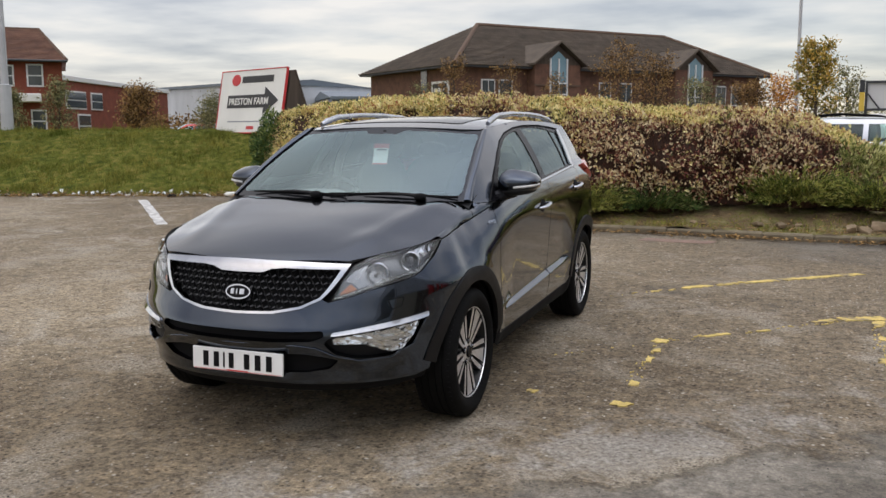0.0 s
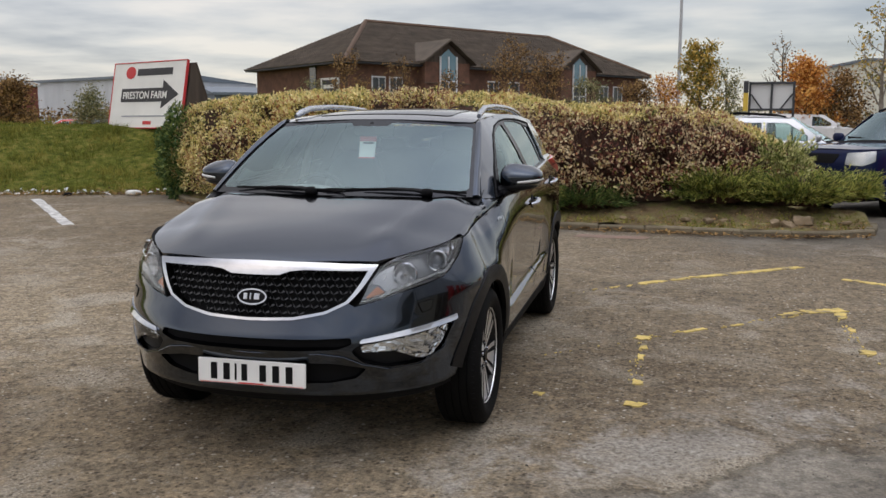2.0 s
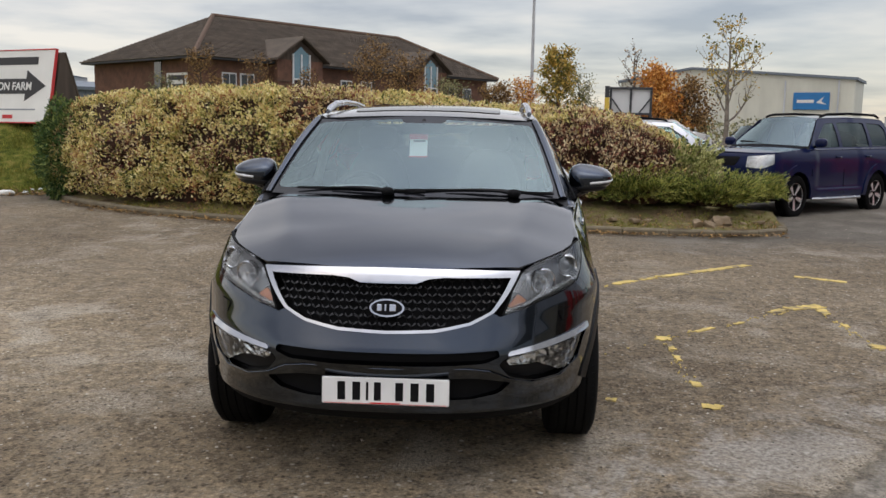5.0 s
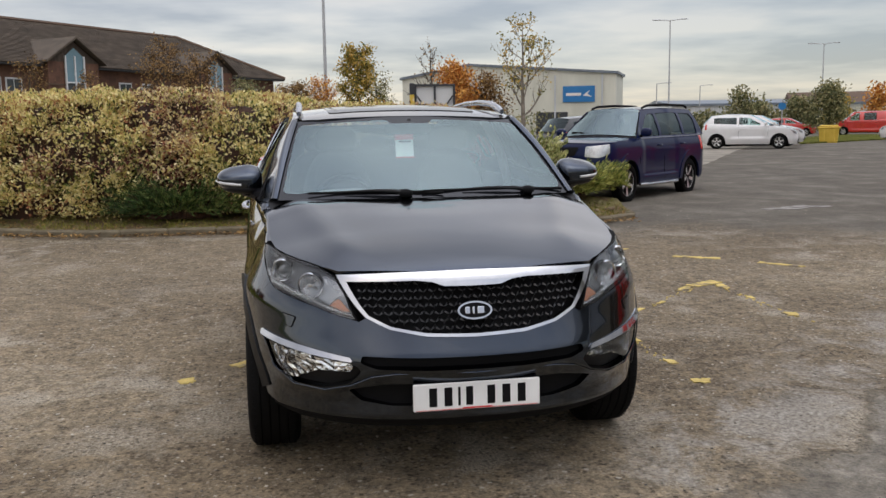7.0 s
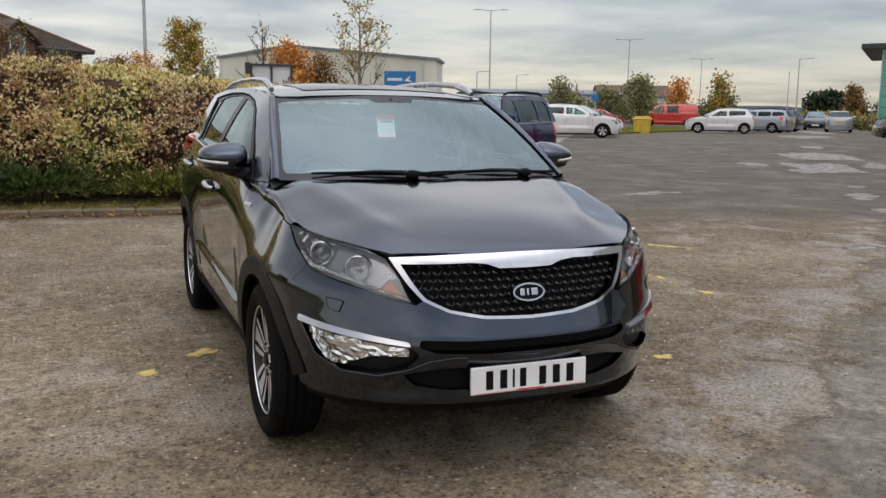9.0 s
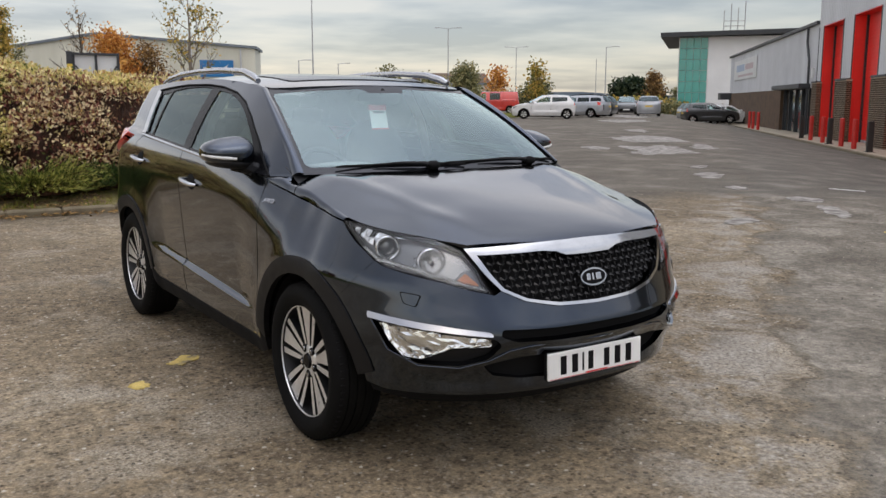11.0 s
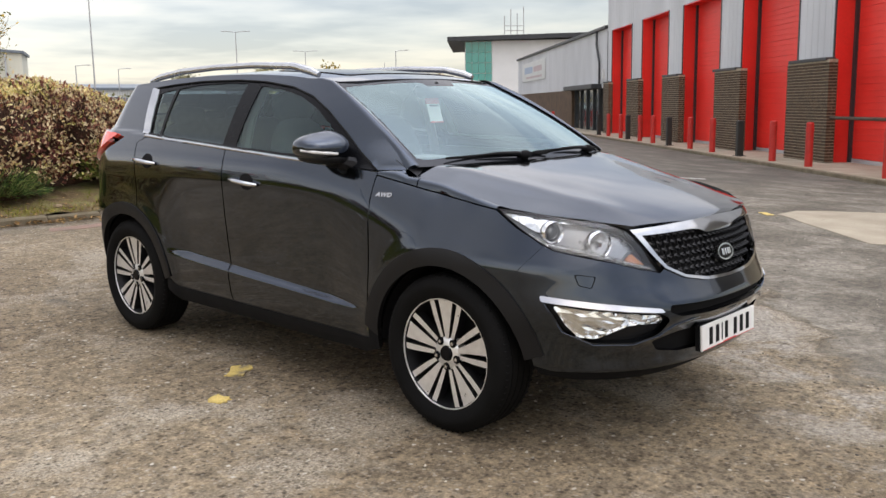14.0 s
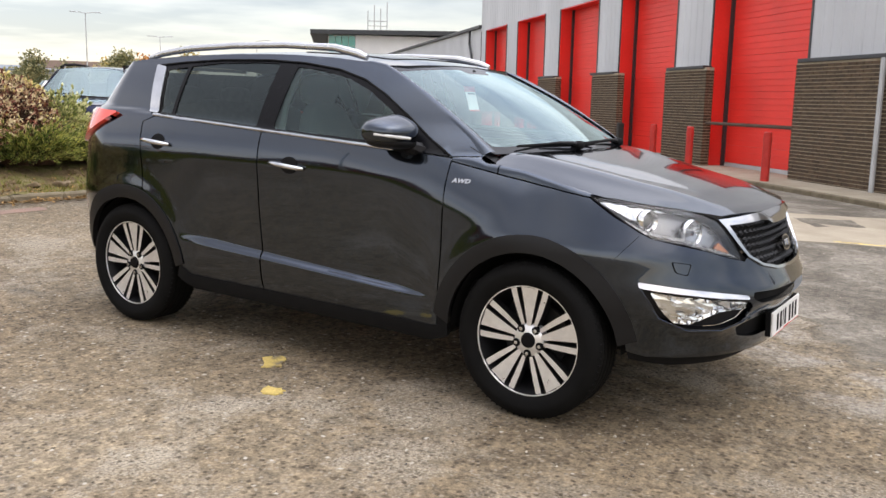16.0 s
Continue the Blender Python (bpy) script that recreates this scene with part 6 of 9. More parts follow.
        part("washer_gap", patch([(wc[0] + (a - wc[0]) * 1.16, wc[1] + (z - wc[1]) * 1.14) for a, z in wash], nose, 0.03, 0.0, lift=0.0012), M["black"], bumper)
        part("washer_cover", patch(wash, nose, 0.03, 0.002, lift=0.004), P, bumper)
    edge = [ax(0.838, 0.640), ax(0.80, 0.527), ax(0.72, 0.474), ax(0.60, 0.470), ax(0.50, 0.497), ax(0.42, 0.535), ax(0.33, 0.548), (0, 0.545)]
    for s in (1, -1):
        run = [Vector(nose(s * a, z)) + Vector((0, -0.003, 0)) for a, z in edge]
        part("bumper_crease", Geo().tube(run, 0.0028, 6), P, bumper)
    # lower valance
    half = [(0, 0.340), ax(0.3, 0.341), ax(0.60, 0.344), ay(-0.50, 0.349), ay(-0.432, 0.369), ay(-0.440, 0.325), ax(0.70, 0.295), ax(0.4, 0.278), (0, 0.272)]
    part("lower_valance", patch(both_sides(half), nose, 0.05, 0.02, lift=-0.014), M["black"], ob, "matt black plastic lower valance")
    # --- grille
    out = [(0, 0.684), (0.20, 0.692), (0.34, 0.720), (0.43, 0.764), (0.535, 0.921), (0.30, 0.932), (0, 0.936)]
    inn = [(0, 0.696), (0.195, 0.704), (0.333, 0.730), (0.418, 0.771), (0.497, 0.898), (0.23, 0.903), (0.165, 0.897), (0.115, 0.880), (0, 0.878)]
    ring = [ax(x, z) for x, z in out] + [ax(x, z) for x, z in reversed(inn)]
    grille = part("grille", patch(both_sides([ax(x, z) for x, z in inn]), nose, 0.05, 0, lift=-0.045), M["black"], ob, "black mesh grille in a chrome surround")
    pair("chrome_surround", patch(ring, nose, 0.02, 0.02, lift=0.008), M["chrome"], grille)
    g = Geo()
    inner_full = both_sides([ax(x, z) for x, z in inn])
    row = 0
    zz = 0.684
    while zz < 0.90:
        k = -20 + (0.5 if row % 2 else 0)
        while k <= 20:
            x = k * 0.040
            if abs(x) < 0.5 and inside(ax(x, zz), inner_full):
                c = Vector(nose(*ax(x, zz))) + Vector((0, 0.022, 0))
                t = Vector(nose(*ax(x + 0.01, zz))) - Vector(nose(*ax(x - 0.01, zz)))
                t.normalize()
                u = Vector((0, 0.2, 1)).normalized()
                tip = c + Vector((0, -0.012, 0))
                for dx, dz in ((0.0148, 0.0092), (-0.0148, 0.0092), (0.0, -0.0145)):
                    e = c + t * dx + u * dz
                    q = (t * -dz + u * dx).normalized() * 0.0054
                    g.add([tip, e + q, e - q, c + Vector((0, 0.012, 0))], [(0, 1, 2), (0, 3, 1), (0, 2, 3)])
                for dx, dz in ((0.020, 0.0105), (-0.020, 0.0105), (0, -0.019)):
                    e = c + t * dx + u * dz + Vector((0, 0.008, 0))
                    g.tube([c + Vector((0, 0.012, 0)), e], 0.0018, 4, False)
            k += 1
        row += 1
        zz += 0.0145 * 2
    part("grille_mesh", g, M["mesh_black"], grille)
    # badge: an oval with plain raised marks
    bz = 0.784
    by = nose(0, bz)[1]
    bm_ = pose(0, by - 0.004, bz, 90 - 17, 0, 0)
    oval = lambda rx, rz: [(rx * math.cos(2 * math.pi * i / 40), rz * math.sin(2 * math.pi * i / 40)) for i in range(40)]
    badge = part("badge", Geo().prism(oval(0.071, 0.037), -0.02, 0.012), M["chrome"], grille, "oval chrome badge with plain marks", m=bm_)
    part("badge_field", Geo().prism(oval(0.063, 0.030), 0.011, 0.0135), M["gloss_black"], badge)
    for x0, x1 in ((-0.040, -0.020), (-0.010, -0.001), (0.010, 0.038)):
        part("badge_mark", Geo().box(x0, x1, -0.014, 0.014, 0.013, 0.017, 0.002), M["chrome"], badge)
    # --- number plate
    plate = part("number_plate", Geo().box(-0.26, 0.26, -0.012, 0.0, -0.0555, 0.0555, 0.004), M["plate_white"], ob, "white front number plate with plain black marks", m=pose(0, -0.876, 0.447, -3))
    part("plate_backing", Geo().box(-0.255, 0.255, 0.0, 0.025, -0.057, 0.057, 0.004), M["black"], plate)
    x = -0.205
    for w in (0.05, 0.05, 0.016, 0.045, 0, 0.05, 0.052, 0.052):
        if w:
            part("plate_mark", Geo().box(x + w * 0.18, x + w * 0.82, -0.0135, -0.0115, -0.038, 0.038, 0.001), M["black"], plate)
        x += w + 0.0115 if w else 0.03
    part("plate_rule", Geo().box(-0.25, 0.25, -0.0132, -0.0118, -0.0525, -0.0505), M["sign_red"], plate)
    part("plate_maker", Geo().box(-0.06, 0.06, -0.0134, -0.0118, -0.0505, -0.046), M["sign_red"], plate)
    # --- headlamps
    top = [ay(-0.222, 1.003), ay(-0.32, 0.999), ay(-0.42, 0.984), ax(0.655, 0.966), ax(0.60, 0.950), ax(0.542, 0.918)]
    bot = [ax(0.500, 0.845), ax(0.462, 0.752), ax(0.54, 0.768), ax(0.62, 0.796), ax(0.70, 0.822), ay(-0.49, 0.848), ay(-0.42, 0.885), ay(-0.33, 0.938)]
    outline = rounded(top + bot, 0.008, 2)
    for s in (1, -1):
        o = [(s * a, z) for a, z in outline]
        lamp = part("headlamp", patch(o, nose, 0.03, 0.0, lift=0.002), M["lens"], ob, "clear swept-back headlamp")
        c = Vector((sum(a for a, _ in o) / len(o), sum(z for _, z in o) / len(o)))
        small = [tuple(c + (Vector(p) - c) * 0.97) for p in o]
        part("lamp_housing", patch(small, nose, 0.03, 0.0, lift=-0.05), M["lamp_grey"], lamp)
        rim_o = patch(o, nose, 0.03, 0.055, (small,), lift=0.003)
        part("lamp_rim", rim_o, M["black"], lamp)
        for x, z, r, kind in ((0.750, 0.915, 0.043, "projector"), (0.640, 0.868, 0.052, "reflector")):
            p = Vector(nose(*ax(s * x, z)))
            m = Matrix.Translation(p + Vector((-s * 0.012, 0.055, 0))) @ Euler((radians(90), 0, radians(s * 22))).to_matrix().to_4x4()
            part("lamp_ring", Geo().spin([(r + 0.004, 0.0), (r + 0.008, 0.022), (r + 0.002, 0.034), (r - 0.008, 0.026), (r - 0.012, 0.0)], 28, m), M["facet"], lamp, smooth=50)
            if kind == "projector":
                part("projector_lens", Geo().spin([(0, 0.030), (r * 0.35, 0.027), (r * 0.62, 0.018), (r * 0.8, 0.002)], 24, m), M["projector_glass"], lamp, smooth=50)
            else:
                part("main_reflector", Geo().spin([(0, -0.01), (r * 0.5, 0.0), (r * 0.9, 0.022)], 24, m), M["reflector"], lamp, smooth=50)
                part("bulb", Geo().spin([(0, 0.03), (0.010, 0.028), (0.012, 0.0)], 12, m), M["chrome"], lamp, smooth=50)
        tip = [(s * a, z) for a, z in (ay(-0.26, 0.990), ay(-0.34, 0.988), ay(-0.43, 0.972), ax(0.70, 0.960), ax(0.765, 0.955), ay(-0.43, 0.92), ay(-0.35, 0.948))]
        part("side_reflector", faceted(patch(tip, nose, 0.030, 0.0, lift=-0.020), 0.003, 6), M["facet"], lamp)
        mid = [(s * a, z) for a, z in (ax(0.60, 0.935), ax(0.555, 0.905), ax(0.515, 0.85), ax(0.555, 0.845), ax(0.60, 0.80), ax(0.68, 0.83), ax(0.72, 0.86), ax(0.69, 0.89))]
        part("bezel", patch(rounded(mid, 0.01), nose, 0.03, 0.0, lift=-0.046), M["bezel"], lamp)
        cell = [(s * a, z) for a, z in (ax(0.545, 0.838), ax(0.585, 0.806), ax(0.535, 0.782), ax(0.500, 0.790))]
        part("indicator", patch(rounded(cell, 0.008), nose, 0.03, 0.012, lift=-0.03), M["amber"], lamp, "amber indicator")
        low_bar = [(s * a, z) for a, z in (ax(0.475, 0.758), ax(0.56, 0.782), ax(0.70, 0.835), ay(-0.48, 0.862), ay(-0.40, 0.905))]
        run = [Vector(nose(*p)) + Vector((0, 0.022, 0.006)) for p in low_bar]
        part("running_light", Geo().tube(run, [0.008, 0.011, 0.012, 0.011, 0.006], 8), M["reflector"], lamp)
    # --- wings, doors, quarters (given for the +x side)
    arch1 = arc(0.0, 0.345, 0.435, 14, 128, 22)
    shut = [(-0.222, 0.995), (-0.10, 1.011), (0.0, 1.026), (0.12, 1.045), (0.22, 1.062), (0.33, 1.082), (0.440, 1.103)]
    wing = [(-0.355, 0.742), (-0.45, 0.865), (-0.40, 0.895), (-0.33, 0.930)] + shut + [(0.441, 0.72), (0.449, 0.45), (0.437, 0.40)] + arch1[1:]

    def shoulder(y0, y1, top, n=14):
        """A rolled edge from the bonnet's rim, or the pillar, down to the wing's shut line."""
        ys = [lerp(y0, y1, i / n) for i in range(n + 1)]
        pa, pb = [Vector(top(y)) for y in ys], [Vector(side(y, table(y, shut) + 0.006)) for y in ys]
        g = strip(pa, pb, mid=6)
        k = n + 1
        g.v = [tuple(Vector(p) + Vector((0.55, 0, 0.83)) * 0.20 * (pa[i % k] - pb[i % k]).length * math.sin(math.pi * (i // k) / 6)) for i, p in enumerate(g.v)]
        return smooth_by_angle(g.mesh(), 60)

    rim = [(-0.332, 0.772), (-0.22, 0.794), (0.0, 0.80), (0.16, 0.808), (0.27, 0.812)]
    pair("bonnet_side", shoulder(-0.222, 0.214, lambda y: hood(table(y, rim), y)), P, ob)
    pair("pillar_foot", shoulder(0.220, 0.440, lambda y: hood(0.812, y) if y < 0.29 else side(y, table(y, [(0.29, 1.112), (0.36, 1.128), (0.44, 1.122)]))), P, ob)
    pair("front_wing", patch(wing, side, 0.03, 0.012, stepv=0.017), P, ob)
    d1 = [(0.446, 1.118), (0.60, belt(0.6) - 0.006), (1.595, belt(1.595) - 0.006), (1.592, 0.80), (1.572, 0.38), (1.56, 0.345), (0.51, 0.335), (0.466, 0.345), (0.457, 0.42), (0.449, 0.72)]
    ys = [0.50 + 0.05 * i for i in range(36)]
    folds = [[(y, crease_z(y) + fold_height(y) * c) for y in ys] for c in (-0.35, 0.0, 0.5, 1.0, 1.35)]
    door_f = pair("front_door", patch(d1, side, 0.03, 0.012, stepv=0.022, lines=folds), P, ob)
    arch2 = arc(2.64, 0.345, 0.435, 178, 108, 14)
    d2 = [(1.603, belt(1.6) - 0.006), (2.44, belt(2.44) - 0.006), (2.535, 1.19), (2.50, 0.95), (2.487, 0.80)] + list(reversed(arch2[1:])) + [(2.196, 0.37), (2.12, 0.352), (1.57, 0.345), (1.582, 0.38), (1.600, 0.80)]
    door_r = pair("rear_door", patch(d2, side, 0.03, 0.012, stepv=0.022, lines=folds), P, ob)
    arch3 = arc(2.64, 0.345, 0.435, 108, 12, 18)
    q = [(2.45, belt(2.45) - 0.002), (2.50, 1.238), (2.545, 1.36), (2.60, 1.508), (2.62, 1.535), (2.80, 1.535), (2.98, 1.515), (3.10, 1.44), (3.17, 1.34), (3.22, 1.236), (3.05, 1.238), (2.82, 1.228), (3.02, 1.15), (3.19, 1.05), (3.30, 1.02), (3.36, 0.80), (3.1, 0.76), (3.07, 0.43)] + list(reversed(arch3[:-1]))[0:] + [(2.495, 0.80), (2.508, 0.95), (2.543, 1.19)]
    pair("rear_quarter", patch(q, side, 0.03, 0.012, stepv=0.017), P, ob)
    rb = [(3.075, 0.43), (3.105, 0.755), (3.355, 0.79), (3.40, 0.60), (3.38, 0.42), (3.32, 0.34), (3.09, 0.33)]
    pair("rear_bumper_corner", patch(rb, side, 0.03, 0.012), P, ob)
    tail = [(2.765, 1.228), (3.02, 1.240), (3.235, 1.236), (3.31, 1.06), (3.20, 1.030), (2.96, 1.130)]
    pair("tail_lamp", patch(rounded(tail, 0.02), side, 0.03, 0.03, lift=0.024), M["tail_red"], ob, "red wrap-round tail lamp")
    # rear face, tailgate and rear screen
    lv = [0.30, 0.45, 0.6, 0.8, 1.0, 1.2, 1.35, 1.48]
    rows = []
    for z in lv:
        a = Vector(side(table(z, RY) - 0.20, z)) * 0.985
        a.y = table(z, RY) - 0.20
        yr = table(z, RY)
        rows.append([Vector((a.x * c, lerp(yr, a.y, abs(c) ** 3), z)) for c in (1, 0.8, 0.5, 0, -0.5, -0.8, -1)])
    k = 7

    def band(i0, i1, back=0.0, only=None):
        rr = [[p - Vector((0, back, 0)) for p in r] for r in rows[i0:i1 + 1]]
        js = only or range(k - 1)
        return Geo().add([p for r in rr for p in r], [(i * k + j, i * k + j + 1, (i + 1) * k + j + 1, (i + 1) * k + j) for i in range(i1 - i0) for j in js])

    part("rear_bumper", band(0, 3), P, ob, smooth=60)
    gate = part("tailgate", band(3, 5), P, ob, smooth=60)
    part("rear_screen", band(5, 7, 0.006, range(1, k - 2)), M["privacy_glass"], gate, "dark rear screen")
    part("screen_surround", band(5, 7, 0.0, (0, k - 2)), M["gloss_black"], gate)
    # --- arch lips and sills in moulded plastic
    for cy, a0, a1 in ((0.0, 8, 171), (2.64, 12, 172)):
        o = arc(cy, 0.345, 0.478, a0, a1, 30) + list(reversed(arc(cy, 0.345, 0.402, a0 - 5, a1 + 2, 30)))
        pair("arch_moulding", patch(o, side, 0.03, 0.03, lift=0.007), M["plastic"], ob, "dark grey moulded wheel-arch edge")
    sill = [(0.402, 0.43), (0.452, 0.425), (0.458, 0.350), (0.52, 0.342), (1.56, 0.352), (2.12, 0.359), (2.20, 0.41), (2.235, 0.33), (2.12, 0.270), (0.52, 0.262), (0.41, 0.30)]
    pair("sill", patch(sill, side, 0.03, 0.03, lift=0.004, stepv=0.015), M["black"], ob, "dark moulded sill")
    # --- glasshouse
    frame_o = [(0.455, 1.128), (0.60, 1.205), (0.74, 1.295), (0.90, 1.39), (1.06, 1.462), (1.25, 1.510), (1.50, 1.540), (1.75, 1.552), (2.1, 1.550), (2.4, 1.532), (2.61, 1.512), (2.515, 1.245), (2.44, belt(2.44) + 0.004), (1.6, belt(1.6) + 0.004), (0.60, belt(0.6) + 0.004)]
    gf = rounded([(0.655, 1.165), (0.735, 1.238), (0.85, 1.325), (1.00, 1.408), (1.16, 1.468), (1.35, 1.505), (1.535, 1.522), (1.545, belt(1.545) + 0.016)], 0.02)
    gr = rounded([(1.665, 1.536), (1.85, 1.540), (2.1, 1.534), (2.33, 1.512), (2.315, belt(2.31) + 0.016), (1.665, belt(1.665) + 0.016)], 0.012)
    gq = rounded([(2.355, 1.508), (2.515, 1.488), (2.435, belt(2.43) + 0.018), (2.34, belt(2.34) + 0.017)], 0.012)
    pair("window_frame", patch(frame_o, side, 0.03, 0.006, (gf, gr, gq), lift=-0.004), M["gloss_black"], ob, "gloss black window frame")
    pair("front_window", patch(gf, side, 0.05, 0, lift=-0.009), M["door_glass"], ob, "clear front door window")
    pair("rear_window", patch(gr, side, 0.05, 0, lift=-0.009), M["privacy_glass"], ob, "dark privacy glass")
    pair("quarter_window", patch(gq, side, 0.05, 0, lift=-0.009), M["privacy_glass"], ob, "dark privacy glass")
    run = [Vector(side(y, belt(y) - 0.004)) + Vector((0.001, 0, 0.004)) for y in [0.69 + 0.0739 * i for i in range(25)]]
    pair("belt_strip", Geo().tube(run, 0.011, 8, squash=0.8), M["chrome"], ob, "chrome strip under the windows")
    dp = rounded([(2.440, 1.238), (2.520, 1.243), (2.622, 1.515), (2.530, 1.502)], 0.015)
    pair("pillar_strip", patch(dp, side, 0.03, 0.008, lift=0.008), M["chrome"], ob, "bright pillar strip behind the windows")
    # roof sides, from the screen pillar to the tail
    rail_low = [(0.455, 1.128), (0.60, 1.205), (0.74, 1.295), (0.90, 1.39), (1.06, 1.462), (1.25, 1.510), (1.50, 1.540), (1.75, 1.552), (2.1, 1.550), (2.4, 1.532), (2.615, 1.512), (2.62, 1.536), (2.80, 1.536), (2.98, 1.515)]
    rail_top = [(3.05, 1.535), (2.8, 1.562), (2.4, 1.590), (2.0, 1.603), (1.6, 1.603), (1.3, 1.590), (1.12, 1.568), (0.98, 1.528), (0.84, 1.468), (0.69, 1.388), (0.53, 1.292), (0.40, 1.205), (0.315, 1.134)]
    rail_top = [(y, min(z, roof(0.60, y)[2] - 0.004) if y > 1.1 else z) for y, z in rail_top]
    pair("roof_side", patch(rail_low + rail_top, side, 0.025, 0.006), P, ob)
    fore = list(reversed(rail_top[6:]))
    edge_pts = []
    for p, q in zip(fore, fore[1:]):
        k = max(1, int(round(math.dist(p, q) / 0.025)))
        edge_pts += [side(lerp(p[0], q[0], i / k), lerp(p[1], q[1], i / k)) for i in range(k)]
    edge_pts.append(side(*fore[-1]))
    inner = []
    for p in edge_pts:
        v = min(max((p[2] - 1.155) / (1.530 - 1.155), 0), 1)
        inner.append(screen(1.0, v))
    inner = [(x - 0.008, y - 0.006, z + 0.009) for x, y, z in inner]
    band = strip(edge_pts, inner, mid=6)
    k = len(edge_pts)
    bow = [Vector((0.45, -0.35, 0.82)).normalized() * 0.012 * math.sin(math.pi * (i // k) / 6) for i in range(len(band.v))]
    band.v = [tuple(Vector(p) + o) for p, o in zip(band.v, bow)]
    pair("screen_pillar", smooth_by_angle(band.mesh(), 60), P, ob)
    lower = [hood(0.812, 0.255), hood(0.810, 0.285), hood(0.798, 0.308), hood(0.745, 0.312)]
    upper = [side(0.345, 1.126), side(0.325, 1.130), edge_pts[0], inner[0]]
    pair("pillar_gusset", smooth_by_angle(strip(lower, upper, mid=2).mesh(), 70), P, ob)
    seal = [side(y, z) for y, z in rail_low[:11]]
    pair("door_seal", Geo().tube(seal, 0.0055, 6), M["black"], ob, "black rubber door seal")
    pair("screen_seal", Geo().tube([(x + 0.004, y, z) for x, y, z in inner], 0.007, 6), M["black"], ob, "black rubber screen seal")
    # roof and screen
    rx = [(y, abs(side(y, z)[0])) for y, z in rail_top]
    half = [(0, 0.915), (0.30, 0.922), (0.50, 0.945), (0.60, 0.985)] + [(min(x, 0.66) - 0.003, y) for y, x in reversed(rx) if y >= 1.1] + [(0.55, 3.15), (0.3, 3.22), (0, 3.24)]
    rf = part("roof_panel", patch(both_sides(half), roof, 0.05, 0.01, inward=(0, 1.5, 0.5)), P, ob)
    sr = rounded([(-0.44, 1.10), (0.44, 1.10), (0.44, 1.72), (-0.44, 1.72)], 0.05)
    part("sunroof", patch(sr, roof, 0.06, 0.004, lift=0.004, inward=(0, 1.5, 0.5)), M["sunroof"], rf, "dark glass sunroof panel")
    full = [(-1, 0.0), (-0.5, 0.0), (0, 0.0), (0.5, 0.0), (1, 0.0), (1, 0.5), (1, 1.0), (0, 1.0), (-1, 1.0), (-1, 0.5)]
    band_in = rounded([(-0.962, 0.062), (0.962, 0.062), (0.962, 0.925), (0.20, 0.935), (0.17, 0.875), (-0.17, 0.875), (-0.20, 0.935), (-0.962, 0.925)], 0.05, 5)
    scr = part("windscreen", patch(band_in, screen, 0.05, 0), M["screen_glass"], ob, "raked windscreen reflecting the sky")
    part("screen_border", patch(full, screen, 0.05, 0, (band_in,)), M["frit"], scr, "black printed glass border")
    scr.visible_shadow = False
    # scuttle and wipers
    a = [(x, hood(x, 0.1 + 0.13 * (abs(x) / 0.8) ** 2)[1], 1.10) for x in [i * 0.08 - 0.8 for i in range(21)]]
    b = [(x, y + 0.16, 1.175) for x, y, _ in a]
    part("scuttle", strip(a, b, mid=1), M["plastic"], ob)
    for x0, x1 in ((-0.12, -0.60), (0.50, -0.04)):
        base = Vector(screen(x0 / 0.735, 0.034)) + Vector((0, -0.016, 0.008))
        tip = Vector(screen(x1 / 0.75, 0.046)) + Vector((0, -0.014, 0.010))
        wiper = part("wiper", Geo().tube([base, base.lerp(tip, 0.12) + Vector((0, 0, 0.010)), base.lerp(tip, 0.35) + Vector((0, 0, 0.013)), base.lerp(tip, 0.62) + Vector((0, 0, 0.008))], [0.014, 0.010, 0.007, 0.003], 8), M["plastic"], ob, "black windscreen wiper at rest")
        back = Vector(screen(min(max(x0 / 0.735 + (0.25 if x0 < 0 else 0.30), -0.98), 0.95), 0.036)) + Vector((0, -0.013, 0.006))
        part("wiper_blade", Geo().tube([back, back.lerp(tip, 0.5) + Vector((0, -0.004, 0.004)), tip], [0.005, 0.0075, 0.004], 6, squash=1.5), M["black"], wiper)
        part("wiper_pivot", blob(base.x, base.y, base.z, 0.035, 0.03, 0.022, 2.2, 10, 14), M["black"], wiper)
    # --- roof rails
    for s in (1, -1):
        path = [(0.615, 1.13, 1.572), (0.612, 1.19, 1.591), (0.605, 1.35, 1.622), (0.60, 1.7, 1.635), (0.60, 2.1, 1.631), (0.60, 2.45, 1.614), (0.605, 2.68, 1.586), (0.61, 2.80, 1.556)]
        part("roof_rail", Geo().tube([(s * x, y, z) for x, y, z in path], [0.014, 0.019, 0.018, 0.016, 0.016, 0.017, 0.018, 0.012], 10, squash=1.15), M["satin"], ob, "silver roof rail", smooth=60)
    # --- door mirrors
    for s in (1, -1):
        def lean(x, y, z):
            k = (x + 0.115) / 0.23
            low = 1.0 - 0.40 * min(max(0.0, -y) / 0.105, 1.0) if z > 0 else 1.0
            return (x * s, y + 0.03 * k, z * (1.0 - 0.40 * max(k, 0.0)) * low + 0.004 * k)
        mir = part("door_mirror", blob(s * 0.955, 0.738, 1.222, 0.122, 0.106, 0.093, 2.7, 24, 36, lean), P, ob, "graphite door mirror with a silver indicator strip", smooth=80, m=pose(0, -0.028, 0))
        def lean2(x, y, z):
            k = (x + 0.115) / 0.23
            return (x * s, y + 0.03 * k, z * (1.0 - 0.35 * max(k, 0.0)) + 0.010 * k)
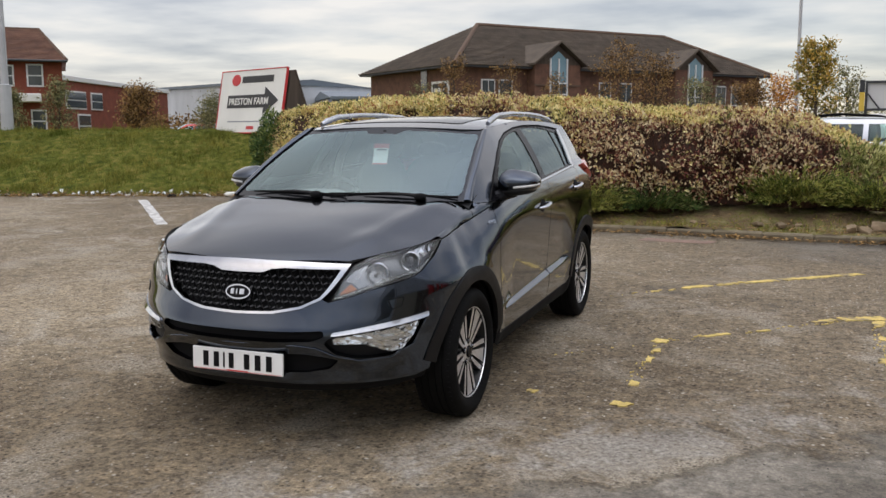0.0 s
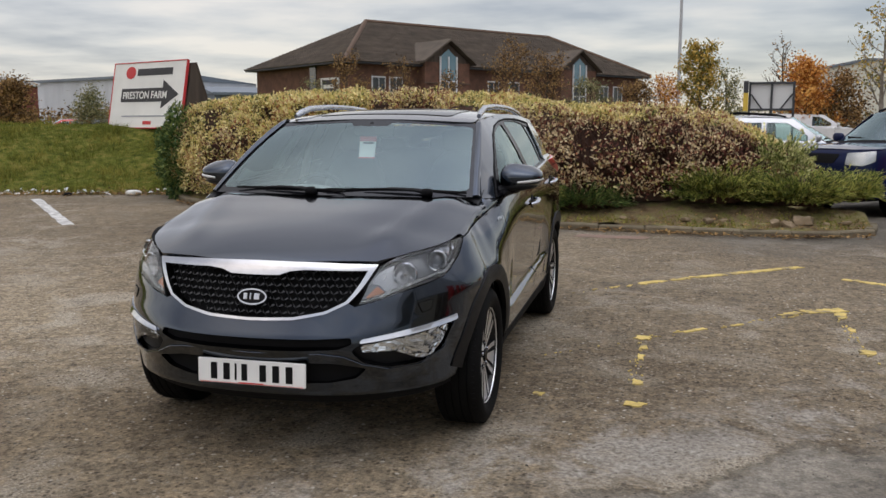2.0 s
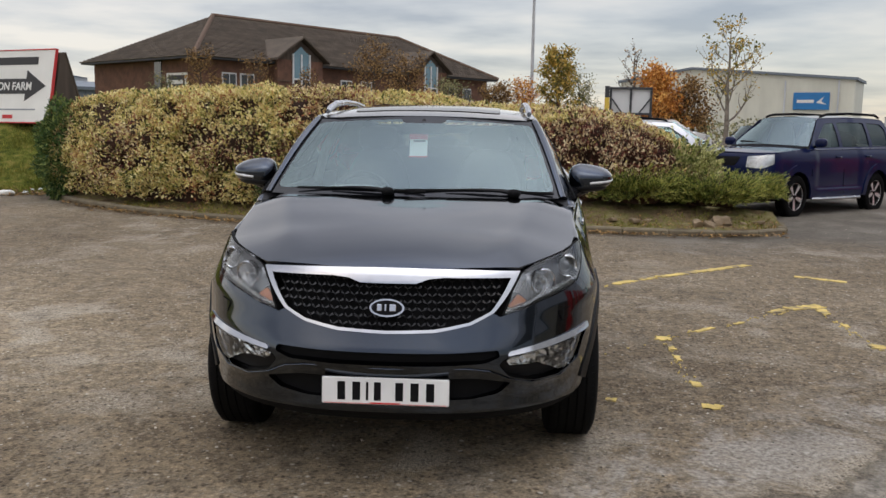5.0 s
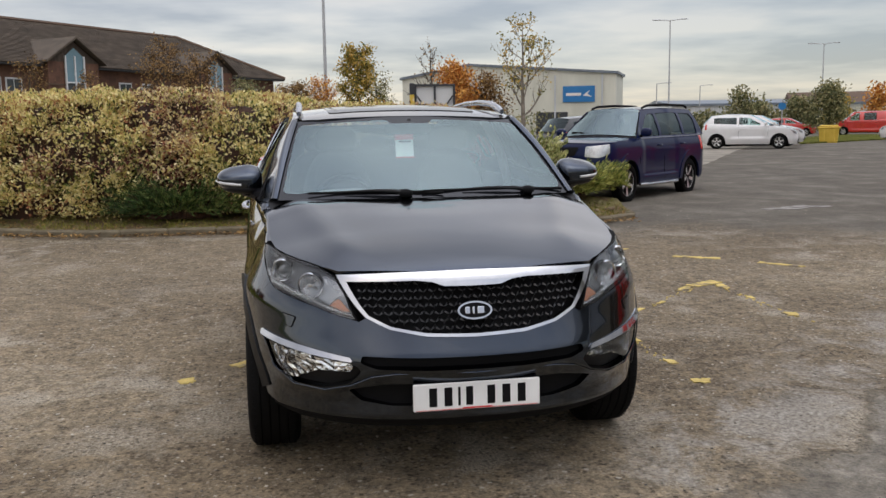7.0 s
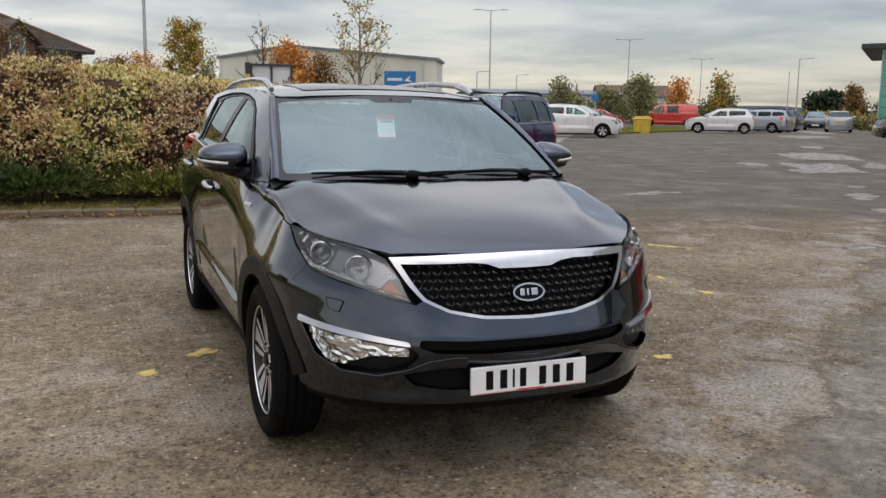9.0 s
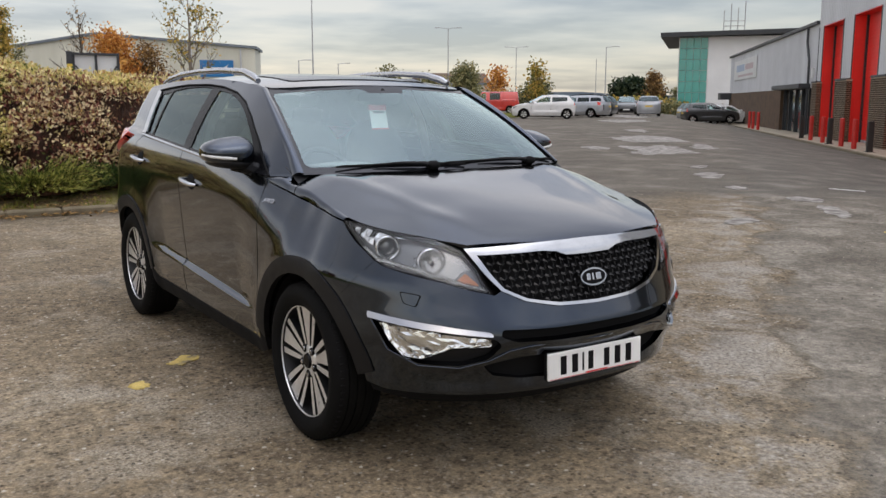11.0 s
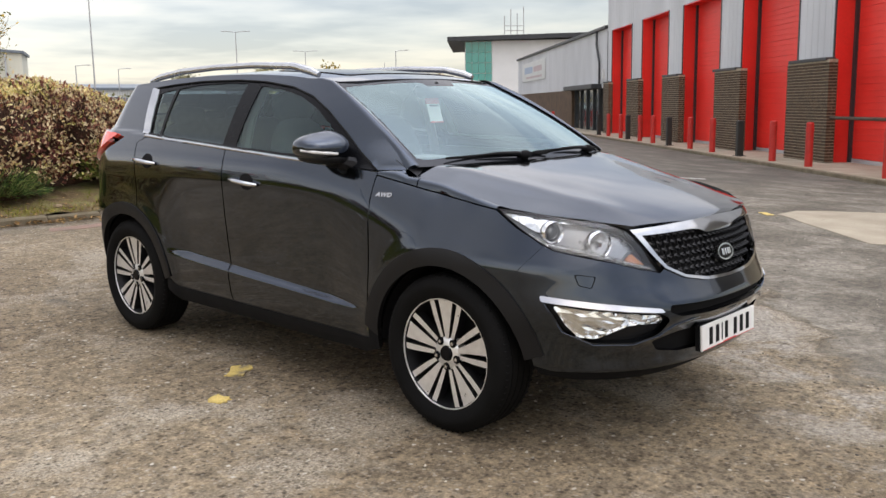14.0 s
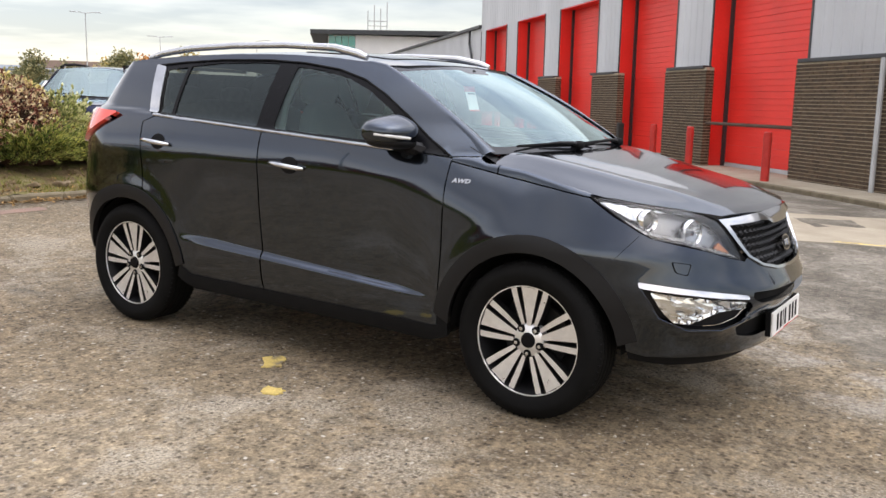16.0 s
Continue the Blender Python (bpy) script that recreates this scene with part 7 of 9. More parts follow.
        part("mirror_base", blob(s * 0.945, 0.738, 1.174, 0.106, 0.100, 0.040, 2.6, 14, 30, lean2), M["plastic"], mir)
        part("mirror_stalk", Geo().tube([(s * 0.83, 0.66, 1.13), (s * 0.88, 0.70, 1.155), (s * 0.93, 0.735, 1.175)], [0.05, 0.035, 0.04], 10), M["gloss_black"], mir)
        run = [(s * x, y, z) for x, y, z in ((0.945, 0.648, 1.200), (1.000, 0.658, 1.205), (1.050, 0.688, 1.211), (1.078, 0.752, 1.217))]
        part("mirror_indicator", Geo().tube(run, [0.008, 0.010, 0.010, 0.007], 8, squash=0.8), M["upvc"], mir, "white indicator strip")
        part("mirror_plate", Geo().box(s * 0.945 - 0.07, s * 0.945 + 0.07, 0.838, 0.848, 1.178, 1.266, 0.002), M["mirror"], mir)
    # --- door handles
    for doors, y, z in ((door_f, 1.385, 1.022), (door_r, 2.385, 1.085)):
        for d, s in zip(doors, (1, -1)):
            c = Vector(side(y, z))
            disc = [(y - 0.012 + 0.058 * math.cos(i * math.pi / 12), z + 0.001 + 0.043 * math.sin(i * math.pi / 12)) for i in range(24)]
            cup = patch(disc, side, 0.02, 0.004, lift=0.0025)
            part("handle_cup", cup if s > 0 else mirrored(cup), M["black"], d)
            run = [(s * (c.x + dx), y + dy, z + dz) for dx, dy, dz in ((0.004, -0.105, -0.010), (0.026, -0.085, -0.007), (0.034, -0.03, -0.002), (0.034, 0.03, 0.003), (0.026, 0.085, 0.007), (0.004, 0.105, 0.010))]
            part("door_handle", Geo().tube(run, [0.011, 0.016, 0.018, 0.018, 0.016, 0.011], 10, squash=0.75), M["chrome"], d, "chrome door handle", smooth=60)
    # --- wing badge lettering
    for s in (1, -1):
        cu = bpy.data.curves.new("lettering", "FONT")
        cu.body, cu.size, cu.extrude, cu.align_x, cu.align_y, cu.shear = "AWD", 0.027, 0.002, "CENTER", "CENTER", 0.25
        cu.space_character = 1.1
        cu.offset = 0.0012
        t = new("wing_lettering", cu)
        dg = bpy.context.evaluated_depsgraph_get()
        me = bpy.data.meshes.new_from_object(t.evaluated_get(dg))
        bpy.data.objects.remove(t)
        me.materials.clear()
        me.transform(Matrix.Diagonal((1.25, 1, 1, 1)))
        # lettering reads from outside each flank and lies on the panel
        c = Vector(side(0.37, 1.022))
        along_y = (Vector(side(0.39, 1.022)) - Vector(side(0.35, 1.022))).normalized()
        up_z = (Vector(side(0.37, 1.032)) - Vector(side(0.37, 1.012))).normalized()
        run, rise = Vector((s * along_y.x, along_y.y, along_y.z)) * s, Vector((s * up_z.x, up_z.y, up_z.z))
        out = run.cross(rise).normalized()
        m = Matrix.Translation(Vector((s * c.x, c.y, c.z)) + out * 0.002) @ Matrix((run, out.cross(run), out)).transposed().to_4x4()
        part("wing_lettering", me, M["chrome"], ob, "chrome raised letters", m=m)
    # --- cabin
    cab = M["dash"]
    prof = [(0.30, 0.80), (0.26, 1.06), (0.36, 1.115), (0.62, 1.11), (0.74, 1.07), (0.80, 0.98), (0.82, 0.75)]
    g = Geo()
    k = len(prof)
    g.add([(x, y, z) for x in (-0.74, 0.74) for y, z in prof], [(i, i + 1, k + i + 1, k + i) for i in range(k - 1)])
    part("dashboard", g, cab, ob, smooth=50)
    part("binnacle", blob(-0.37, 0.62, 1.12, 0.20, 0.13, 0.045), cab, ob)
    ringp = [(-0.37 + 0.185 * math.cos(a), 0.86 + 0.06 * math.sin(a), 1.035 + 0.175 * math.sin(a)) for a in [2 * math.pi * i / 40 for i in range(41)]]
    sw = part("steering_wheel", Geo().tube(ringp, 0.016, 8, False), M["plastic"], ob)
    part("wheel_boss", blob(-0.37, 0.85, 1.03, 0.07, 0.03, 0.06).tube([(-0.54, 0.86, 1.05), (-0.20, 0.86, 1.05)], 0.016, 6), M["plastic"], sw)
    for x in (-0.37, 0.37):
        seat = part("seat", blob(x, 1.20, 0.66, 0.25, 0.27, 0.10, 3.5), M["cloth"], ob, "dark cloth seat")
        part("seat_back", blob(x, 1.55, 0.98, 0.24, 0.09, 0.36, 3.2, shear=lambda a, b, c: (a * (1 - 0.25 * max(c, 0) / 0.36), b + 0.22 * c, c)), M["cloth"], seat)
        part("headrest", blob(x, 1.66, 1.40, 0.135, 0.055, 0.085, 3.0), M["cloth"], seat)
        part("headrest_post", Geo().tube([(x - 0.05, 1.62, 1.25), (x - 0.05, 1.655, 1.38)], 0.007, 6).tube([(x + 0.05, 1.62, 1.25), (x + 0.05, 1.655, 1.38)], 0.007, 6), M["satin"], seat)
    rs = part("rear_seat", blob(0, 2.35, 0.72, 0.68, 0.25, 0.12, 4), M["cloth"], ob, "dark cloth rear bench")
    part("rear_seat_back", blob(0, 2.65, 1.0, 0.66, 0.08, 0.32, 4, shear=lambda a, b, c: (a, b + 0.2 * c, c)), M["cloth"], rs)
    for x in (-0.42, 0, 0.42):
        part("rear_headrest", blob(x, 2.70, 1.34, 0.12, 0.05, 0.06, 3), M["cloth"], rs)
    part("floor_pan", Geo().box(-0.78, 0.78, 0.3, 3.2, 0.50, 0.56), M["black"], ob)
    g = patch([(-0.58, 0.98), (0.58, 0.98), (0.60, 1.6), (0.58, 3.0), (-0.58, 3.0), (-0.60, 1.6)], lambda x, y: (x, y, roof(x, y)[2] - 0.03), 0.15, 0, inward=(0, 1.5, 3))
    part("headlining", g, M["lining"], ob, "pale fabric headlining")
    for s in (1, -1):
        part("centre_pillar_trim", Geo().tube([(s * 0.78, 1.60, 1.10), (s * 0.72, 1.60, 1.33), (s * 0.61, 1.60, 1.52)], 0.03, 8), M["lining"], ob)
        part("door_trim", Geo().box(min(s * 0.80, s * 0.835), max(s * 0.80, s * 0.835), 0.5, 2.45, 0.6, 1.13), M["dash"], ob)
    part("interior_mirror", blob(0.0, 0.90, 1.485, 0.135, 0.022, 0.042, 3).tube([(0, 0.90, 1.50), (0, 0.86, 1.53)], 0.012, 6), M["plastic"], ob)
    tg = part("mirror_tag", Geo().box(-0.052, 0.052, 0.0, 0.004, -0.085, 0.030, 0.001), M["card"], ob, "white price tag with a red band hanging behind the windscreen", m=pose(-0.030, 0.86, 1.400, -18))
    part("tag_band", Geo().box(-0.053, 0.053, -0.002, 0.006, 0.020, 0.052, 0.001), M["sign_red"], tg)
    part("tag_print", Geo().box(-0.03, 0.04, -0.0015, 0.0, 0.005, 0.015), M["sign_black"], tg)
    part("tag_edge", Geo().box(-0.055, 0.055, -0.0012, 0.0, -0.088, -0.081), M["sign_red"], tg)


build_car()

# ---- planting: kerb, bed, hedge, shrubs ----
KERB = [(-7.4, 11.0), (-6.5, 9.95), (-5.6, 9.25), (-4.65, 8.68), (-3.7, 8.25), (-2.8, 8.02), (-1.0, 7.95), (1.0, 7.88), (2.5, 7.72), (3.4, 7.74), (4.0, 7.86), (4.42, 8.12), (4.62, 8.55), (4.60, 9.1), (4.35, 9.75), (3.85, 10.4), (3.2, 11.2), (2.6, 12.2)]


def along(path, step):
    """Places at even steps along a bent line."""
    out, left = [Vector(path[0])], step
    for a, b in zip(path, path[1:]):
        a, b = Vector(a), Vector(b)
        d = (b - a).length
        while left <= d:
            out.append(a.lerp(b, left / d))
            left += step
        left -= d
    return out


def build_kerb():
    pts = along(KERB, 0.62)
    mid = pts[len(pts) // 2]
    ob = tagged(new("kerb"), "stained concrete kerb round the planted bed", "kerb", "", "structure")
    for a, b in zip(pts, pts[1:]):
        d = b - a
        m = pose((a.x + b.x) / 2, (a.y + b.y) / 2, lot(a.x, a.y), 0, 0, math.degrees(math.atan2(d.y, d.x)))
        h = 0.092 + random.Random(int(a.x * 100)).uniform(-0.008, 0.008)
        part("kerb_stone", Geo().box(-d.length / 2 + 0.003, d.length / 2 - 0.003, 0.0, 0.14, -0.1, h, 0.02), M["kerb"], ob, m=m)


build_kerb()


def kerb_y(x):
    return table(x, [(-7.4, 11.0), (-6.5, 9.95), (-5.6, 9.25), (-4.65, 8.68), (-3.7, 8.25), (-2.8, 8.02), (-1.0, 7.95), (1.0, 7.88), (2.5, 7.72), (3.4, 7.74), (4.0, 7.86), (4.42, 8.12), (4.66, 8.5), (4.74, 9.1)])


def bed_height(x, y):
    back = y - kerb_y(x)
    z = lot(x, y) + 0.075 + 0.26 * sstep(back / 1.6)
    return z + 0.035 * noise.noise((x * 2.2, y * 2.2, 1)) + 0.018 * noise.noise((x * 8, y * 8, 4))


def bed_sheet():
    v, f = [], []
    xs = [-7.3 + 0.12 * i for i in range(99)]
    n = 34
    for x in xs:
        y0 = kerb_y(x) + 0.07
        for j in range(n):
            y = y0 + lerp(3.6, 0.7, sstep((x - 2.0) / 2.6)) * (j / (n - 1)) ** 1.3
            v.append((x, y, bed_height(x, y)))
    f = [(i * n + j, (i + 1) * n + j, (i + 1) * n + j + 1, i * n + j + 1) for i in range(len(xs) - 1) for j in range(n - 1)]
    return mesh_of(v, f, "bed", True)


piece("planting_bed", bed_sheet(), M["soil"], "bare brown soil bed behind the kerb", "ground", kind="structure")


def card(g, p, d, n, length, width, fold=0.25):
    """One leaf: base at p, running along d, facing n."""
    s = d.cross(n)
    if s.length < 1e-4:
        return
    s.normalize()
    n = s.cross(d).normalized()
    mid = p + d * length * 0.45
    g.add([p, mid + s * width / 2 + n * fold * width, p + d * length, mid - s * width / 2 + n * fold * width], [(0, 1, 2), (0, 2, 3)])


def rand_dir(r):
    while True:
        v = Vector((r.uniform(-1, 1), r.uniform(-1, 1), r.uniform(-1, 1)))
        if 0.05 < v.length < 1:
            return v.normalized()


HEDGE_F = [(-7.45, 11.2), (-6.9, 10.55), (-6.0, 9.75), (-4.6, 9.0), (-3.0, 8.55), (-1.5, 8.45), (0.0, 8.6), (1.5, 8.8), (2.8, 9.1), (3.6, 9.5), (4.25, 9.95)]
HEDGE_H = [(-7.45, 1.55), (-6.9, 1.78), (-6.0, 1.92), (-4.5, 2.02), (-2.5, 2.02), (0.0, 1.87), (1.6, 1.76), (2.6, 1.60), (3.2, 1.38), (3.7, 1.08), (4.25, 0.70)]


def hedge_skin(x, q, back=0.0):
    """A place on the hedge's skin: q 0 at the foot, 0.55 at the shoulder, 1 at the back of the top."""
    yf, h = table(x, HEDGE_F), table(x, HEDGE_H)
    z0 = bed_height(x, yf)
    if q < 0.55:
        t = q / 0.55
        y, z = yf + 0.30 * t * t - 0.16 * math.sin(math.pi * t), 0.12 + (h - z0 - 0.12) * t * 0.93
    else:
        t = (q - 0.55) / 0.45
        y, z = yf + 0.30 + 2.1 * t, (h - z0) * (0.93 + 0.07 * min(t * 3, 1))
    b = 0.17 * noise.noise((x * 0.9, y * 0.9, z * 0.9)) + 0.15 * noise.noise((x * 2.3, y * 2.3, z * 2.3 + 5)) + 0.085 * noise.noise((x * 5.5, y * 5.5, z * 5.5))
    return Vector((x, y - b * (1 if q < 0.6 else 0.3) + back * (1.0 if q < 0.6 else 0.35), z0 + z + b * 0.75 * (0.4 if q < 0.5 else 1) - back * (0.25 if q < 0.6 else 1.0)))


def build_hedge():
    r = random.Random(11)
    ob = thing("hedge", pose(0, 0, 0), "thick variegated cream and green hedge with russet stems behind the kerb", "hedge")
    # dark sheet added behind the leaves, its brown standing in for the inner shade
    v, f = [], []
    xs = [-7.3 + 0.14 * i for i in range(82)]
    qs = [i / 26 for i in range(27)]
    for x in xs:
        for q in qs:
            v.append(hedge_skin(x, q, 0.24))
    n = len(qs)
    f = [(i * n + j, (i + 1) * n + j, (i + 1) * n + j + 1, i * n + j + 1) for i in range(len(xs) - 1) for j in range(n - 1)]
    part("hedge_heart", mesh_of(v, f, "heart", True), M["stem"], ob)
    green, red = Geo(), Geo()
    for _ in range(165000):
        x = r.uniform(-7.45, 4.2)
        q = r.random() ** 0.85
        p = hedge_skin(x, q)
        # bare russet zone low on the sunny end
        bare = sstep((x + 1.6) / 2.2) * (1 - sstep((q - 0.44) / 0.12)) if q < 0.6 else 0
        gap = noise.noise((p.x * 1.1, p.y * 1.1, p.z * 1.6 + 9))
        if r.random() < bare * 0.60 or (gap < -0.16 and r.random() < 0.62) or (noise.noise((p.x * 3.4, p.y * 3.4, p.z * 4.2)) < -0.12 and q < 0.7 and r.random() < 0.82):
            continue
        depth = r.random() ** 2 * 0.22
        p = hedge_skin(x, q, depth) + Vector((r.gauss(0, 0.02), r.gauss(0, 0.02), r.gauss(0, 0.02)))
        out = Vector((0, -1, 0.55)) if q < 0.5 else Vector((0, -0.25, 1))
        d = (rand_dir(r) * 0.9 + out * 0.55 + Vector((0, 0, 0.15))).normalized()
        nn = (rand_dir(r) * 0.8 + out).normalized()
        patchy = noise.noise((p.x * 0.7 + 4, p.y * 0.7, p.z * 0.9))
        which = red if (bare > 0.3 and r.random() < 0.82) or (patchy > lerp(0.24, 0.06, sstep((x + 5.0) / 3.0)) and r.random() < 0.5) else green
        card(which, p, d, nn, r.uniform(0.040, 0.082), r.uniform(0.022, 0.042))
    part("foliage", green, M["leaf_hedge"], ob, "cream-edged green leaves")
    part("russet_foliage", red, M["leaf_hedge_red"], ob, "russet and cream autumn leaves")
    # twigs
    g = Geo()
    for _ in range(2600):
        x = r.uniform(-7.2, 4.1) if r.random() < 0.35 else r.uniform(0.0, 4.1)
        base = hedge_skin(x, 0.02, 0.30) + Vector((r.uniform(-0.1, 0.1), 0, 0))
        q1 = r.uniform(0.25, 0.62)
        tip = hedge_skin(min(max(x + r.uniform(-0.35, 0.35), -7.3), 4.15), q1, -0.03)
        midp = base.lerp(tip, 0.55) + Vector((r.uniform(-0.06, 0.06), r.uniform(0.0, 0.1), 0.05))
        g.tube([base, midp, tip], [0.007, 0.005, 0.0025], 4, False)
    tagged(part("twig_mass", g, M["stem"], ob, "fine red-brown twigs"), kind="stuff")
    # laurel at the far end
    g = Geo()
    for _ in range(6500):
        u = rand_dir(r)
        k = 1 + 0.35 * noise.noise((u.x * 2.5, u.y * 2.5, u.z * 2.5)) - 0.25 * r.random() ** 2
        p = Vector((-7.08 + u.x * 0.50 * k, 10.95 + u.y * 0.55 * k, 0.92 + u.z * 0.86 * k))
        if p.z < lot(p.x, p.y):
            continue
        card(g, p, (u + rand_dir(r) * 0.9).normalized(), (u + rand_dir(r) * 0.5).normalized(), r.uniform(0.06, 0.11), r.uniform(0.03, 0.045))
    part("laurel", g, M["leaf_dark"], ob, "glossy dark green laurel end")


build_hedge()


def juniper(name, x0, x1, y0, y1, h, count, seed, label, material, wide=1.0):
    r = random.Random(seed)
    cx, cy = (x0 + x1) / 2, (y0 + y1) / 2
    z0 = bed_height(cx, cy)
    ob = thing(name, pose(cx, cy, z0), label, "shrub", "low shrubs in the bed")
    g, st = Geo(), Geo()
    for _ in range(count):
        a = r.uniform(0, 2 * math.pi)
        k = r.random() ** 0.5
        base = Vector((math.cos(a) * k * 0.45 * (x1 - x0) * 0.5, math.sin(a) * k * 0.45 * (y1 - y0) * 0.5, 0.02))
        end = Vector((math.cos(a) * (x1 - x0) * 0.5 * r.uniform(0.55, 1.05), math.sin(a) * (y1 - y0) * 0.5 * r.uniform(0.55, 1.05), h * r.uniform(0.15, 1.0) * (1.15 - 0.6 * k)))
        up = base.lerp(end, 0.5) + Vector((0, 0, h * 0.25))
        st.tube([base, up, end], [0.006, 0.004, 0.002], 3, False)
        for _ in range(22):
            t = r.uniform(0.25, 1.0)
            p = (1 - t) ** 2 * base + 2 * t * (1 - t) * up + t * t * end
            d = ((end - base).normalized() * 1.1 + rand_dir(r) * 0.6 + Vector((0, 0, 0.05))).normalized()
            card(g, p, d, (rand_dir(r) + Vector((0, -0.4, 0.8))).normalized(), r.uniform(0.05, 0.11) / wide ** 0.3, r.uniform(0.009, 0.017) * wide, 0.1)
    part("foliage", g, material, ob)
    tagged(part("twig_mass", st, M["stem"], ob), kind="stuff")


juniper("juniper_shrub", 1.75, 3.2, 8.35, 9.6, 0.60, 1000, 1, "arching green juniper shrub on the soil bed", M["leaf_juniper"])
juniper("juniper_shrub", 2.8, 4.35, 8.3, 9.6, 0.52, 1000, 2, "spreading green juniper shrub by the kerb corner", M["leaf_juniper"])
juniper("juniper_shrub", 3.8, 4.75, 8.75, 10.0, 0.46, 700, 6, "low green juniper at the end of the bed", M["leaf_juniper"])
juniper("low_shrub", -3.1, -1.0, 8.15, 9.0, 0.62, 1000, 3, "low dark green shrub under the hedge", M["leaf_dark"])
juniper("low_shrub", -1.5, 0.4, 8.15, 9.0, 0.50, 900, 4, "low green shrub under the hedge", M["leaf_juniper"])
juniper("low_shrub", -0.2, 1.3, 8.3, 9.2, 0.42, 500, 5, "thin dark shrub at the hedge foot", M["leaf_dark"])
juniper("pale_shrub", 2.7, 3.9, 9.2, 10.4, 1.0, 900, 7, "pale yellow-green shrub at the hedge end", M["leaf_pale"], 2.6)


def bed_weeds():
    """Weeds, dry stalks and crumbs of litter on the bare soil in front of the hedge."""
    r = random.Random(31)
    weeds, litter = Geo(), Geo()
    for _ in range(5200):
        x = r.uniform(-5.5, 4.4)
        y = kerb_y(x) + 0.13 + abs(r.gauss(0, 0.36))
        if noise.noise((x * 1.7, y * 1.7, 8.0)) < r.uniform(-0.35, 0.35):
            continue
        z, t = bed_height(x, y), r.uniform(0, 6.28)
        h, w = r.uniform(0.02, 0.075), r.uniform(0.004, 0.009)
        lx, ly = r.uniform(-0.9, 0.9) * h, r.uniform(-0.9, 0.9) * h
        weeds.add([(x - math.cos(t) * w, y - math.sin(t) * w, z - 0.01), (x + math.cos(t) * w, y + math.sin(t) * w, z - 0.01), (x + lx, y + ly, z + h)], [(0, 1, 2)])
    for _ in range(2200):
        x = r.uniform(-5.5, 4.4)
        y = kerb_y(x) + 0.12 + abs(r.gauss(0, 0.4))
        card(litter, Vector((x, y, bed_height(x, y) + 0.004)), Vector((r.uniform(-1, 1), r.uniform(-1, 1), r.uniform(0.0, 0.4))).normalized(), Vector((0, -0.2, 1)), r.uniform(0.02, 0.055), r.uniform(0.012, 0.028))
    piece("weeds", weeds, M["blade"], "small weeds and dry grass on the soil bed", "weeds", kind="stuff")
    piece("leaf_litter", litter, M["leaf_brown"], "brown leaf litter strewn over the soil bed", "leaves", kind="stuff")


bed_weeds()


def rock(x, y, s, seed):
    r = random.Random(seed)
    s *= 0.9
    g = blob(0, 0, 0, s, s * r.uniform(0.55, 0.8), s * r.uniform(0.26, 0.4), 5, 9, 12)
    g.v = [(a + 0.5 * s * noise.noise((a * 9, b * 9, c * 9 + seed)), b + 0.5 * s * noise.noise((a * 8, b * 8, c * 8 + seed + 7)), c + 0.3 * s * noise.noise((a * 12, b * 12, seed))) for a, b, c in g.v]
    piece("rock", g, M["rock"], "rough sandstone lump lying on the soil", "rock", "rocks in the bed", smooth=30, m=pose(x, y, bed_height(x, y) + s * 0.22, r.uniform(-15, 15), r.uniform(-15, 15), r.uniform(0, 180)))


for i, (x, y, s) in enumerate(((3.55, 8.25, 0.17), (3.2, 8.12, 0.13), (3.36, 8.05, 0.10), (2.35, 8.15, 0.11), (2.55, 8.3, 0.08), (2.05, 8.25, 0.09), (4.1, 8.35, 0.08), (3.85, 8.2, 0.07), (1.2, 8.3, 0.06))):
    rock(x, y, s, i)


def scatter_leaves():
    """Fallen leaves and grit along the kerb and the foot of the bank."""
    r = random.Random(21)
    g = Geo()
    for _ in range(2600):
        if r.random() < 0.6:
            a, b = r.uniform(-13, 0.4), r.gauss(-0.1, 0.28)
            x, y = -7.6 + 0.9615 * a - 0.2747 * b, 11.6 + 0.2747 * a + 0.9615 * b
        else:
            x = r.uniform(-6.8, 4.4)
            y = kerb_y(x) - abs(r.gauss(0, 0.12)) - 0.01
        z = land(x, y) + 0.03 + (0.03 if bank_at(x, y)[0] > 0 else 0)
        card(g, Vector((x, y, z)), Vector((r.uniform(-1, 1), r.uniform(-1, 1), r.uniform(-0.1, 0.3))).normalized(), Vector((0, 0, 1)), r.uniform(0.04, 0.09), r.uniform(0.025, 0.05))
    return g


